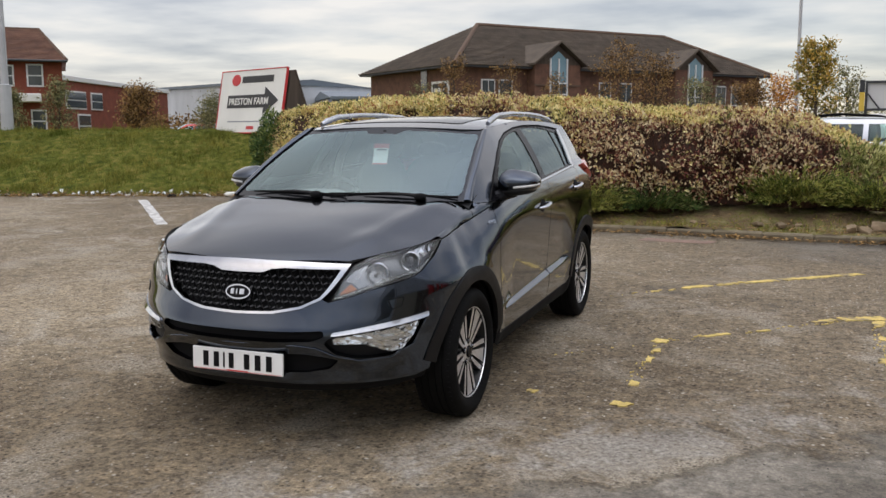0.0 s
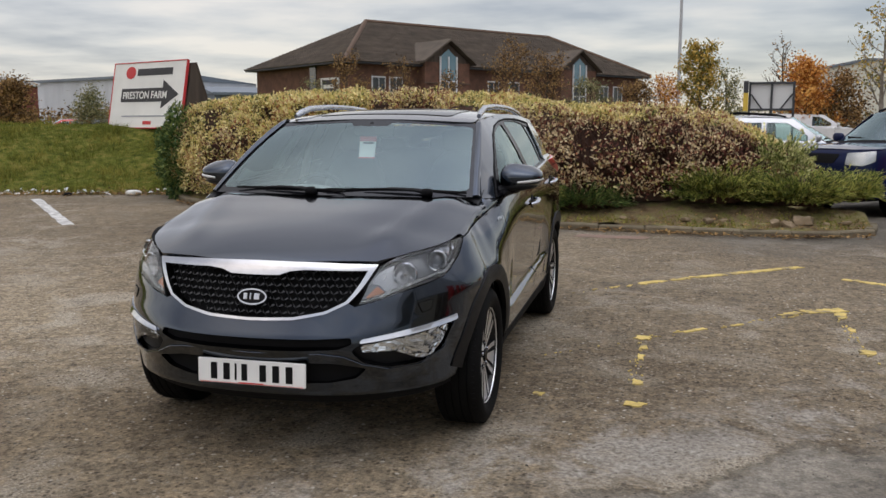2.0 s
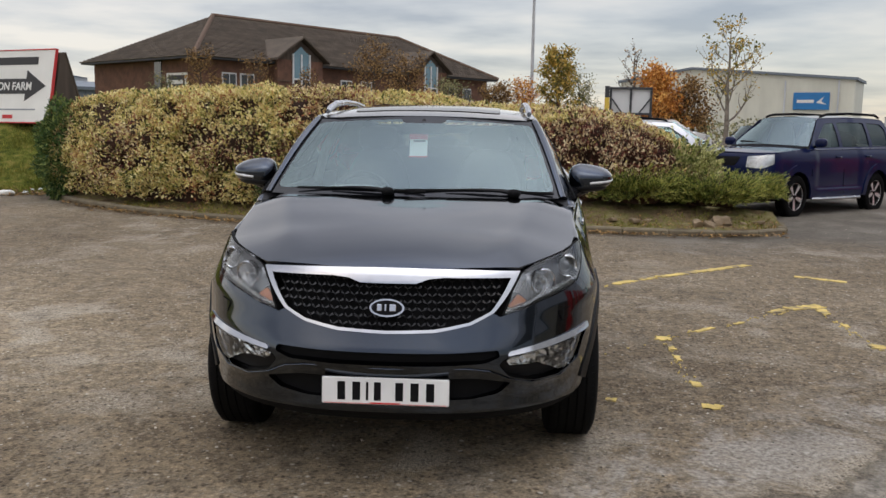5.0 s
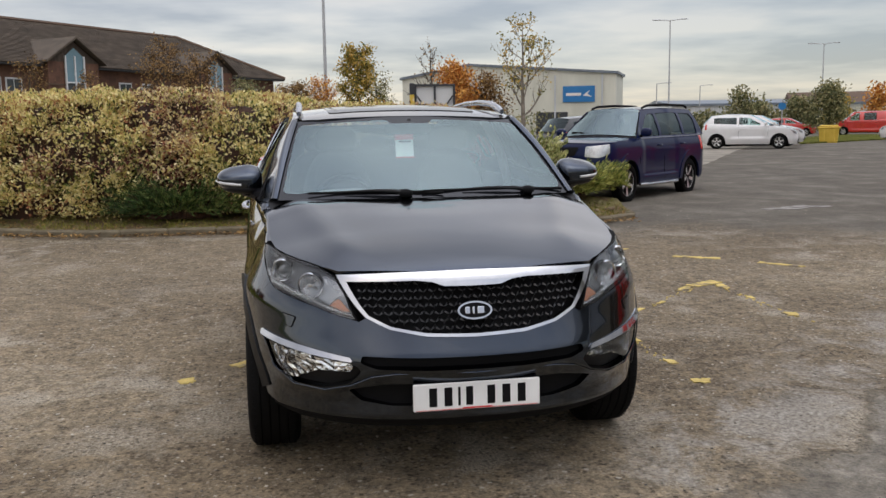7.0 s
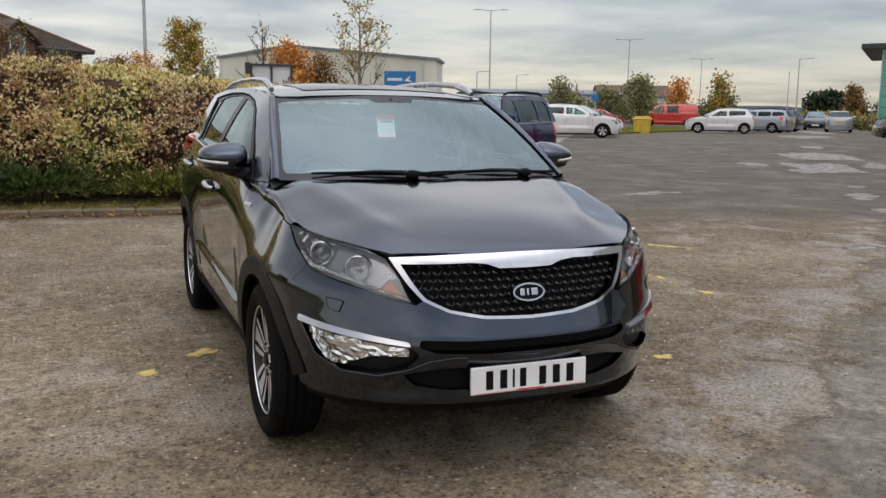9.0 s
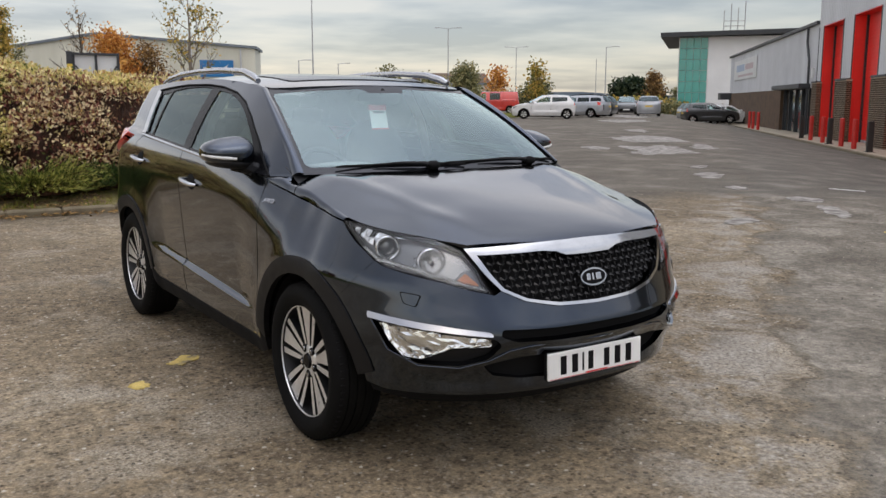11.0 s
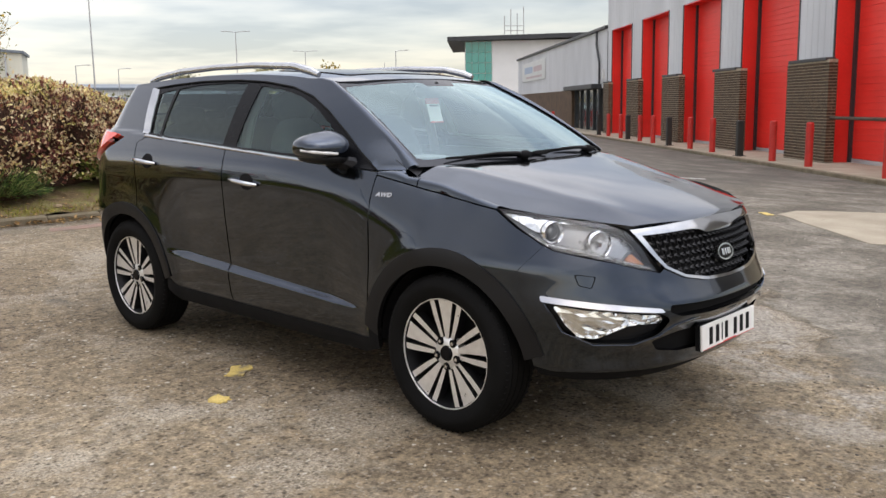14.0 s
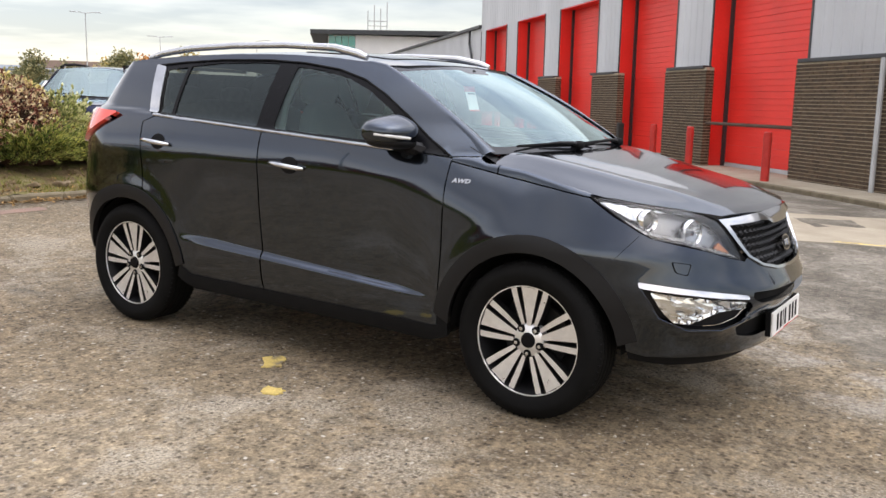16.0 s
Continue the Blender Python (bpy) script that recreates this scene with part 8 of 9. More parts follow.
def bank_litter():
    """Scraps of paper and rubble along the foot of the bank."""
    r = random.Random(91)
    pale, dirt = Geo(), Geo()
    for _ in range(170):
        a, b = r.uniform(-9.5, 0.6), r.gauss(0.05, 0.16)
        x, y = -7.6 + 0.9615 * a - 0.2747 * b, 11.6 + 0.2747 * a + 0.9615 * b
        size = 0.02 + 0.07 * r.random() ** 2.5
        card(pale, Vector((x, y, land(x, y) + 0.045)), Vector((r.uniform(-1, 1), r.uniform(-1, 1), r.uniform(-0.1, 0.5))).normalized(), Vector((r.uniform(-0.5, 0.5), -0.5, 1)).normalized(), size * 1.5, size, 0.4)
    for _ in range(2600):
        a, b = r.uniform(-12, 0.6), r.gauss(0.0, 0.13)
        x, y = -7.6 + 0.9615 * a - 0.2747 * b, 11.6 + 0.2747 * a + 0.9615 * b
        card(dirt, Vector((x, y, land(x, y) + 0.03)), Vector((r.uniform(-1, 1), r.uniform(-1, 1), r.uniform(-0.1, 0.6))).normalized(), Vector((0, -0.3, 1)).normalized(), r.uniform(0.03, 0.08), r.uniform(0.02, 0.04), 0.3)
    piece("paper_scraps", pale, M["card"], "pale scraps of litter along the foot of the bank", "litter", kind="stuff")
    piece("dead_leaves", dirt, M["leaf_brown"], "dead brown leaves gathered along the foot of the bank", "leaves", kind="stuff")


bank_litter()
piece("fallen_leaves", scatter_leaves(), M["leaf_brown"], "brown fallen leaves and litter along the edges", "leaves", kind="stuff")
for i, (x, y, s) in enumerate(((-8.4, 11.2, 0.16), (-9.6, 10.8, 0.10), (-7.4, 11.25, 0.07), (-8.9, 11.1, 0.06))):
    g = blob(0, 0, 0, s, s * 0.7, s * 0.35, 2.4, 9, 12)
    g.v = [(a + 0.25 * s * noise.noise((a * 20, b * 20, i)), b, c + 0.25 * s * noise.noise((a * 25, b * 25, i + 3))) for a, b, c in g.v]
    piece("litter", g, M["sign_white"] if i != 1 else M["black"], "crumpled pale plastic litter at the grass edge" if i != 1 else "dark scrap of rubbish at the grass edge", "litter", smooth=40, m=pose(x, y, land(x, y) + s * 0.3))


for i in range(16):
    rr = random.Random(300 + i)
    a, b = rr.uniform(-9, 0.2), rr.gauss(-0.05, 0.22)
    x, y = -7.6 + 0.9615 * a - 0.2747 * b, 11.6 + 0.2747 * a + 0.9615 * b
    s = rr.uniform(0.03, 0.075)
    g = blob(0, 0, 0, s, s * rr.uniform(0.5, 0.9), s * 0.35, 3.5, 7, 9)
    g.v = [(p + 0.5 * s * noise.noise((p * 40, q * 40, i)), q, c + 0.4 * s * noise.noise((p * 45, q * 45, i + 3))) for p, q, c in g.v]
    pale = rr.random() < 0.6
    piece("litter", g, M["sign_white"] if pale else M["timber"], "small pale scrap of litter at the grass edge" if pale else "small brown scrap of litter at the grass edge", "litter", "litter along the grass edge", smooth=40, m=pose(x, y, land(x, y) + s * 0.3 + 0.02, 0, 0, rr.uniform(0, 180)))


# ---- trees ----
def tree(name, x, y, h, crown_r, leaf, bark="bark", leaves=2600, seed=0, first=0.3, up=0.7, size=(0.09, 0.16), label="", lean=0.0, clump=0.16, spread=1.0):
    r = random.Random(seed)
    z0 = land(x, y)
    ob = thing(name, pose(x, y, z0 - 0.05), label, "tree")
    wood, crown = Geo(), Geo()
    tips = []

    def limb(p, d, length, rad, depth):
        pts, rads = [p.copy()], [rad]
        for i in range(4):
            d = (d + rand_dir(r) * 0.22 + Vector((0, 0, 0.08))).normalized()
            p = p + d * length / 4
            pts.append(p.copy())
            rads.append(rad * (1 - 0.75 * (i + 1) / 4) + 0.003)
            if depth > 0 and i >= 1:
                for _ in range(2 if depth > 1 else 3):
                    a = rand_dir(r)
                    limb(p, (d * up + Vector((a.x, a.y, abs(a.z) * 0.4)) * spread).normalized(), length * r.uniform(0.40, 0.62), rads[-1] * 0.6, depth - 1)
        wood.tube(pts, rads, 6 if depth > 1 else 4, False)
        if depth <= 1:
            tips.extend(pts[1:])

    trunk_r = 0.018 * h + 0.02
    top = Vector((lean * h, 0, h * 0.92))
    n = 7
    path = [Vector((0, 0, 0)).lerp(top, i / n) + Vector((r.gauss(0, 0.02), r.gauss(0, 0.02), 0)) * h * 0.2 for i in range(n + 1)]
    wood.tube(path, [lerp(trunk_r, 0.012, i / n) for i in range(n + 1)], 8, False)
    k = int(9 + h * 1.2)
    for i in range(k):
        t = lerp(first, 0.97, (i + r.random()) / k)
        p = Vector((0, 0, 0)).lerp(top, t)
        a = 2.4 * i + r.uniform(-0.4, 0.4)
        reach = crown_r * (1.15 - 0.75 * ((t - first) / (1 - first)) ** 1.3) * r.uniform(0.7, 1.1)
        limb(p, Vector((math.cos(a), math.sin(a), up)).normalized(), reach, trunk_r * 0.45 * (1.1 - t), 1)
    for _ in range(leaves):
        c = r.choice(tips)
        p = c + Vector((r.gauss(0, clump), r.gauss(0, clump), r.gauss(0, clump * 0.8)))
        card(crown, p, rand_dir(r), (rand_dir(r) + Vector((0, -0.3, 0.6))).normalized(), r.uniform(*size), r.uniform(*size) * 0.55)
    part("trunk", wood, M[bark], ob)
    part("crown", crown, M[leaf], ob)
    return ob


tree("maple_tree", 3.1, 37.5, 5.1, 1.10, "leaf_gold", leaves=3300, seed=3, label="young maple with green and gold leaves", first=0.32, clump=0.13, size=(0.10, 0.2))
tree("autumn_tree", 7.2, 35.0, 3.75, 1.2, "leaf_orange", leaves=4600, seed=5, label="small tree in bright orange autumn leaf", first=0.2, clump=0.2, size=(0.1, 0.2))
tree("bare_tree", 6.6, 38.0, 5.2, 1.1, "leaf_brown", leaves=160, seed=7, label="slender nearly bare tree behind the orange one", up=1.2)
tree("brown_tree", 8.6, 35.5, 3.3, 1.1, "leaf_brown", leaves=4200, seed=8, label="brown-leaved small tree beside the car park", first=0.15, clump=0.22)
tree("birch_tree", 9.46, 32.3, 5.7, 1.5, "leaf_gold", "birch_bark", leaves=650, seed=9, label="thin pale birch with few yellow leaves", first=0.28, up=0.85, clump=0.10, size=(0.1, 0.2))
tree("round_tree", -25.8, 29.2, 3.1, 0.9, "leaf_brown", leaves=4200, seed=12, label="rounded dark red-brown tree before the brick wing", first=0.25, clump=0.22)
tree("small_tree", -29.7, 28.4, 3.6, 0.8, "leaf_green", leaves=1800, seed=13, label="small thin olive tree before the brick house", first=0.2)
tree("small_tree", -31.1, 26.9, 3.0, 0.8, "leaf_green", leaves=1800, seed=14, label="dark bushy tree before the brick house", first=0.1)
tree("sign_bush", -29.65, 40.1, 3.0, 1.0, "leaf_green", leaves=3000, seed=15, label="green bush beyond the grass bank", first=0.1, clump=0.25)
for i, (x, y, h, c, leaf, n) in enumerate(((-14.6, 40.5, 4.9, 1.4, "leaf_brown", 1900), (-12.0, 41.5, 4.6, 1.3, "leaf_brown", 1000), (-9.5, 42.0, 4.0, 1.2, "leaf_brown", 900), (-5.8, 40.8, 5.3, 1.9, "leaf_brown", 2600), (-4.2, 41.5, 4.8, 1.6, "leaf_brown", 2200), (-1.9, 40.0, 3.4, 1.5, "leaf_green", 1500), (0.2, 40.5, 3.3, 1.4, "leaf_brown", 2600), (1.6, 42.0, 3.6, 1.3, "leaf_orange", 1800), (4.6, 43.0, 3.8, 1.5, "leaf_green", 1500), (-17.5, 43.0, 3.6, 1.2, "leaf_green", 900))):
    tree("thin_bush", x, y, h, c, leaf, leaves=n, seed=30 + i, first=0.12, up=0.9, clump=0.15, size=(0.08, 0.16), label="thin autumn bush in front of the brick office")
tree("olive_bush", 29.0, 50.0, 3.2, 1.05, "leaf_green", leaves=1300, seed=50, label="grey-green bushy tree by the car park", first=0.08, up=0.9, clump=0.25, size=(0.15, 0.28))
tree("olive_bush", 33.9, 47.8, 3.2, 1.35, "leaf_green", leaves=2700, seed=51, label="broad olive-green bushy tree by the car park", first=0.08, up=0.9, clump=0.28, size=(0.15, 0.28))
for i, (x, y, h, c, leaf, n) in enumerate(((52.0, 73.5, 3.8, 1.1, "leaf_gold", 800), (55.5, 72.5, 4.4, 1.0, "leaf_orange", 800), (60.5, 72.1, 5.4, 0.85, "leaf_gold", 800), (49.0, 75.0, 2.8, 1.7, "leaf_green", 1300), (63.0, 75.0, 2.6, 1.7, "leaf_green", 1300), (45.0, 76.0, 2.6, 1.6, "leaf_green", 1100), (101.0, 92.9, 5.6, 1.7, "leaf_brown", 2200), (106.0, 92.0, 3.6, 1.6, "leaf_green", 1500))):
    tree("far_tree", x, y, h, c, leaf, leaves=n, seed=60 + i, first=0.15, up=0.9, clump=0.4, size=(0.25, 0.5), label="autumn tree beyond the far car park")


def thicket(name, x0, y0, x1, y1, h, count, leaf, seed, label, depth=1.5, size=(0.3, 0.6)):
    """A dense belt of leaves along a line."""
    r = random.Random(seed)
    g = Geo()
    a, b = Vector((x0, y0, 0)), Vector((x1, y1, 0))
    nrm = (b - a).normalized().orthogonal()
    for _ in range(count):
        t = r.random()
        p = a.lerp(b, t) + Vector((r.uniform(-1, 1), r.uniform(-1, 1), 0)) * depth * 0.5
        top = h * (0.75 + 0.35 * noise.noise((t * (b - a).length * 0.35, seed, 0)) + 0.2 * noise.noise((t * (b - a).length * 1.1, seed, 3)))
        p.z = land(p.x, p.y) + top * r.random() ** 0.7
        card(g, p, rand_dir(r), (rand_dir(r) + Vector((-0.4, -0.5, 0.6))).normalized(), r.uniform(*size), r.uniform(*size) * 0.6)
    piece(name, g, M[leaf], label, "shrubbery", kind="stuff")


thicket("conifer_belt", 102.8, 101.8, 106.6, 98.3, 5.0, 3600, "leaf_conifer", 1, "dark evergreen belt at the end of the car park", 4, (0.5, 1.0))
thicket("clipped_hedge", 58, 66, 72, 58, 1.5, 3600, "leaf_green", 2, "clipped green hedge at the end of the car park", 1.2, (0.2, 0.4))
thicket("shrub_belt", -4, 46, 12, 40, 2.6, 5200, "leaf_green", 3, "green shrub belt behind the parked cars", 3, (0.12, 0.25))
thicket("shrub_belt", -46, 52, -30, 62, 3.0, 3600, "leaf_brown", 4, "brown shrub belt behind the grass bank", 3, (0.2, 0.4))
thicket("shrub_belt", 40, 80, 66, 78, 2.6, 5200, "leaf_green", 5, "green trees behind the red van", 4, (0.3, 0.6))
thicket("shrub_belt", 72, 74, 92, 62, 2.0, 2600, "leaf_gold", 6, "yellow-green shrubs before the glass office", 3, (0.3, 0.6))

# ---- signs, lamp posts, bins ----
def road_sign():
    """Two boards leaned together on the grass, carrying an arrow."""
    a, b = Vector((-11.60, 15.42)), Vector((-9.30, 14.47))
    d = (b - a)
    w = d.length
    z = land((a.x + b.x) / 2, (a.y + b.y) / 2)
    m = pose(a.x - 0.231, a.y + 0.095, z + 0.05, 0, 0, math.degrees(math.atan2(d.y, d.x))) @ Matrix.Diagonal((1.14, 1.0, 1.04, 1.0))
    ob = thing("direction_sign", m, "white hoarding with a black arrow on the grass bank", "sign")
    H = 1.56
    tilt = pose(0, 0, 0.05, -11, 0, 0)
    board = part("board", Geo().box(0, w, 0, 0.05, 0, H, 0.006), M["sign_white"], ob, m=tilt)
    for x0, x1, z0, z1 in ((-0.01, w + 0.01, H - 0.018, H + 0.006), (-0.01, w + 0.01, -0.006, 0.018), (-0.01, 0.014, 0, H), (w - 0.014, w + 0.01, 0, H)):
        part("red_edge", Geo().box(x0, x1, -0.012, 0.055, z0, z1, 0.004), M["sign_red"], board)
    disc = [(0.62 + 0.17 * math.cos(2 * math.pi * i / 28), 1.32 + 0.145 * math.sin(2 * math.pi * i / 28)) for i in range(28)]
    part("emblem", Geo().prism(disc, 0.0, 0.006, pose(0, -0.002, 0, 90)), M["sign_red"], board, "plain red disc")
    part("brand_bar", Geo().box(0.86, 2.05, -0.008, 0.0, 1.24, 1.40), M["sign_black"], board, "plain dark bar")
    arrow = [(0.36, 0.62), (1.78, 0.62), (1.78, 0.46), (2.32, 0.78), (1.78, 1.12), (1.78, 0.94), (0.36, 0.94)]
    part("arrow", Geo().prism(arrow, 0.0, 0.006, pose(0, -0.002, 0, 90)), M["sign_black"], board, "black arrow pointing along the road")
    cu = bpy.data.curves.new("lettering", "FONT")
    cu.body, cu.size, cu.extrude = "PRESTON FARM", 0.235, 0.002
    cu.offset = 0.004
    t = new("lettering", cu)
    me = bpy.data.meshes.new_from_object(t.evaluated_get(bpy.context.evaluated_depsgraph_get()))
    bpy.data.objects.remove(t)
    me.materials.clear()
    wide = max(v.co.x for v in me.vertices)
    me.transform(Matrix.Diagonal((1.52 / wide, 1, 1, 1)))
    part("lettering", me, M["sign_white"], board, "white raised letters", m=pose(0.42, -0.011, 0.70, 90))
    part("small_print", Geo().box(0.45, 2.1, -0.006, 0.0, 0.27, 0.30), M["lamp_grey"], board)
    part("red_tab", Geo().box(1.22, 1.5, -0.006, 0.0, 0.09, 0.17), M["sign_red"], board)
    back = part("back_board", Geo().box(0, w, 0.0, 0.05, 0, H, 0.006), M["timber"], ob, m=pose(0, 1.05, 0.05, 20, 0, 0))
    for x in (0.05, w / 2, w - 0.05):
        part("strut", Geo().box(x - 0.04, x + 0.04, 0.10, 1.0, 0.02, 0.12, 0.006), M["timber"], ob)
    part("end_panel", Geo().add([(w - 0.01, 0.10, 0.0), (w - 0.01, 1.04, 0.0), (w - 0.01, 0.54, H - 0.06), (w - 0.01, 0.42, H - 0.06), (w - 0.05, 0.10, 0.0), (w - 0.05, 1.04, 0.0), (w - 0.05, 0.54, H - 0.06), (w - 0.05, 0.42, H - 0.06)], [(0, 1, 2, 3), (7, 6, 5, 4), (0, 4, 5, 1), (1, 5, 6, 2), (2, 6, 7, 3), (3, 7, 4, 0)]), M["timber"], ob)


road_sign()


def lamp_post(x, y, h, arms, r=0.075, label="", heading=0.0):
    z = land(x, y)
    ob = thing("lamp_post", pose(x, y, z, 0, 0, heading), label, "lamp post", "street lamps")
    part("post", Geo().tube([(0, 0, -0.2), (0, 0, 1.3), (0, 0, 1.32), (0, 0, h)], [r * 1.5, r * 1.5, r, r * 0.6], 12), M["galv"], ob)
    for s in arms:
        arm = part("arm", Geo().tube([(0, 0, h - 0.05), (s * 0.5, 0, h + 0.03), (s * 1.0, 0, h + 0.06)], 0.035, 8), M["galv"], ob)
        part("lantern", blob(s * 1.25, 0, h + 0.07, 0.34, 0.12, 0.045, 3, 8, 14), M["galv"], arm)


lamp_post(2.31, 49.5, 12.0, (1,), 0.11, "tall grey steel lamp post behind the hedge")
lamp_post(-18.0, 14.5, 8.0, (1,), 0.11, "grey steel lamp post on the grass bank")
lamp_post(34.45, 72.8, 10.3, (1, -1), 0.08, "tall twin-armed lamp post in the car park", -25)
lamp_post(56.75, 83.5, 9.3, (1, -1), 0.075, "tall twin-armed lamp post in the far car park", -33)
lamp_post(72.3, 90.5, 8.0, (1, -1), 0.07, "far twin-armed lamp post", -38)
lamp_post(74.1, 75.7, 7.4, (1,), 0.08, "far grey lamp post by the car park", -45)
lamp_post(37.6, 82.6, 5.2, (1,), 0.08, "short lamp post by the white shed", 0)
lamp_post(47.0, 92.0, 5.4, (1,), 0.08, "short lamp post by the retail shed", 0)
lamp_post(88.0, 92.0, 7.0, (), 0.07, "bare far pole beyond the cars", 0)


def salt_bin(x, y, rz):
    ob = thing("grit_bin", pose(x, y, land(x, y), 0, 0, rz), "yellow plastic grit bin on the verge", "grit bin")
    v = [(-0.42, -0.34, 0), (0.42, -0.34, 0), (0.42, 0.34, 0), (-0.42, 0.34, 0), (-0.50, -0.42, 0.75), (0.50, -0.42, 0.75), (0.50, 0.42, 0.75), (-0.50, 0.42, 0.75)]
    part("tub", Geo().add(v, [(3, 2, 1, 0), (0, 1, 5, 4), (1, 2, 6, 5), (2, 3, 7, 6), (3, 0, 4, 7)]), M["salt_yellow"], ob)
    for x0 in (-0.24, 0.24):
        part("rib", Geo().box(x0 - 0.05, x0 + 0.05, -0.43, -0.36, 0.05, 0.72, 0.01), M["salt_yellow"], ob)
    part("lid", Geo().box(-0.55, 0.55, -0.47, 0.47, 0.75, 0.84, 0.03).box(-0.45, 0.45, -0.36, 0.36, 0.84, 0.93, 0.05), M["salt_yellow"], ob)


salt_bin(27.9, 38.7, -35)


flat_patch("verge", [(25.0, 36.6), (37.5, 45.3), (48.5, 57.0), (45.0, 63.0), (31.5, 48.5)], M["turf"], "strip of green grass by the car park", "grass", 0.07, 1.0, 0.1, 60)


def hoarding():
    ob = thing("sign_trailer", pose(4.64, 30.35, land(4.6, 30.3), 0, 0, -4), "steel-framed hoarding with white panel and yellow end", "sign")
    for x in (0, 0.75, 1.5):
        part("upright", Geo().box(x - 0.04, x + 0.04, -0.04, 0.04, -0.1, 2.75, 0.006), M["trim_dark"], ob)
    for z in (1.75, 2.7):
        part("crossbar", Geo().box(-0.04, 1.54, -0.045, 0.035, z - 0.04, z + 0.04, 0.006), M["trim_dark"], ob)
    part("panel", Geo().box(0.02, 1.48, 0.045, 0.08, 1.75, 2.72, 0.004), M["clad_white"], ob)
    part("yellow_end", Geo().box(-0.22, -0.05, -0.1, 0.1, 1.7, 2.35, 0.01), M["salt_yellow"], ob)
    part("black_end", Geo().box(-0.22, -0.05, -0.11, 0.11, 2.352, 2.78, 0.01), M["trim_dark"], ob)
    for x0, x1 in ((0.05, 0.45), (1.45, 1.05)):
        part("brace", Geo().tube([(x0, -0.02, 2.3), (x1, -0.02, 1.75)], 0.03, 6), M["trim_dark"], ob)


hoarding()


def round_sign(x, y):
    ob = thing("traffic_sign", pose(x, y, land(x, y), 0, 0, -31), "blue round traffic sign on a grey post", "traffic sign")
    part("post", Geo().tube([(0, 0, -0.1), (0, 0, 2.9)], 0.04, 8), M["galv"], ob)
    part("disc", Geo().spin([(0, 0.02), (0.29, 0.02), (0.29, 0.0), (0, 0)], 24, pose(0, -0.05, 2.35, 90)), M["sign_blue"], ob)


round_sign(38.0, 60.0)

# ---- worn pale patches and slabs on the yard ----
PATCHES = [((33.8, 32.4), 8.5, 2.2, 45), ((19.6, 17.3), 5.0, 2.0, 44), ((15.8, 13.4), 4.6, 1.7, 45), ((14.8, 14.7), 1.7, 0.75, 60), ((11.0, 7.65), 1.5, 0.45, 43), ((46.0, 44.0), 13.0, 3.2, 45), ((18.0, 13.7), 3.2, 0.6, 44), ((24.0, 22.0), 3.0, 0.7, 46), ((9.2, 4.4), 0.9, 0.4, 40), ((12.3, 9.0), 1.0, 0.3, 30), ((8.4, 3.4), 1.5, 0.3, 44), ((7.6, 8.9), 1.4, 0.3, 10), ((6.5, 3.4), 0.8, 0.3, 20), ((9.6, 5.9), 0.7, 0.3, 45)]
for i, ((x, y), a, b, rot) in enumerate(PATCHES):
    c, s = math.cos(radians(rot)), math.sin(radians(rot))
    ring = []
    for k in range(44):
        w = 2 * math.pi * k / 44
        rr = 0.85 + 0.45 * noise.noise((math.cos(w) * 1.4 + i * 3, math.sin(w) * 1.4, i)) + 0.25 * noise.noise((math.cos(w) * 5 + i * 3, math.sin(w) * 5, i))
        u, v = a / 2 * math.cos(w) * rr, b / 2 * math.sin(w) * rr * 1.2
        ring.append((x + u * c - v * s, y + u * s + v * c))
    flat_patch("worn_patch", ring, M["pale_patch"], "pale worn patch in the asphalt", "road patch", 0.005, 0.25, 0.06, 70 + i)
flat_patch("concrete_slab", [(5.65, 0.25), (7.0, 1.55), (7.3, 1.85), (7.9, 1.85), (9.0, 1.0), (10.1, -0.1), (10.5, -1.6), (7.4, -2.6), (6.1, -0.8)], M["concrete"], "pale concrete slab let into the yard", "road patch", 0.006, 0.4, 0.03, 90)
flat_patch("tar_patch", [(7.35, 0.35), (8.2, 0.8), (9.0, 0.2), (8.15, -0.15)], M["asphalt"], "dark tar repair in the concrete slab", "road patch", 0.011, 0.2, 0.03, 91)
flat_patch("car_park_surface", [(7.5, 14.0), (24.0, 39.0), (26.0, 43.0), (18, 52), (2, 40), (3.5, 20)], M["car_park"], "paler car park surface behind the hedge", "road patch", 0.004, 1.0, 0.05, 92)
flat_patch("brick_patch", [(0.6, 7.2), (1.5, 7.15), (1.6, 7.4), (0.7, 7.45)], M["old_paving"], "faded red patch of old paving", "road patch", 0.004, 0.1, 0.02, 93)

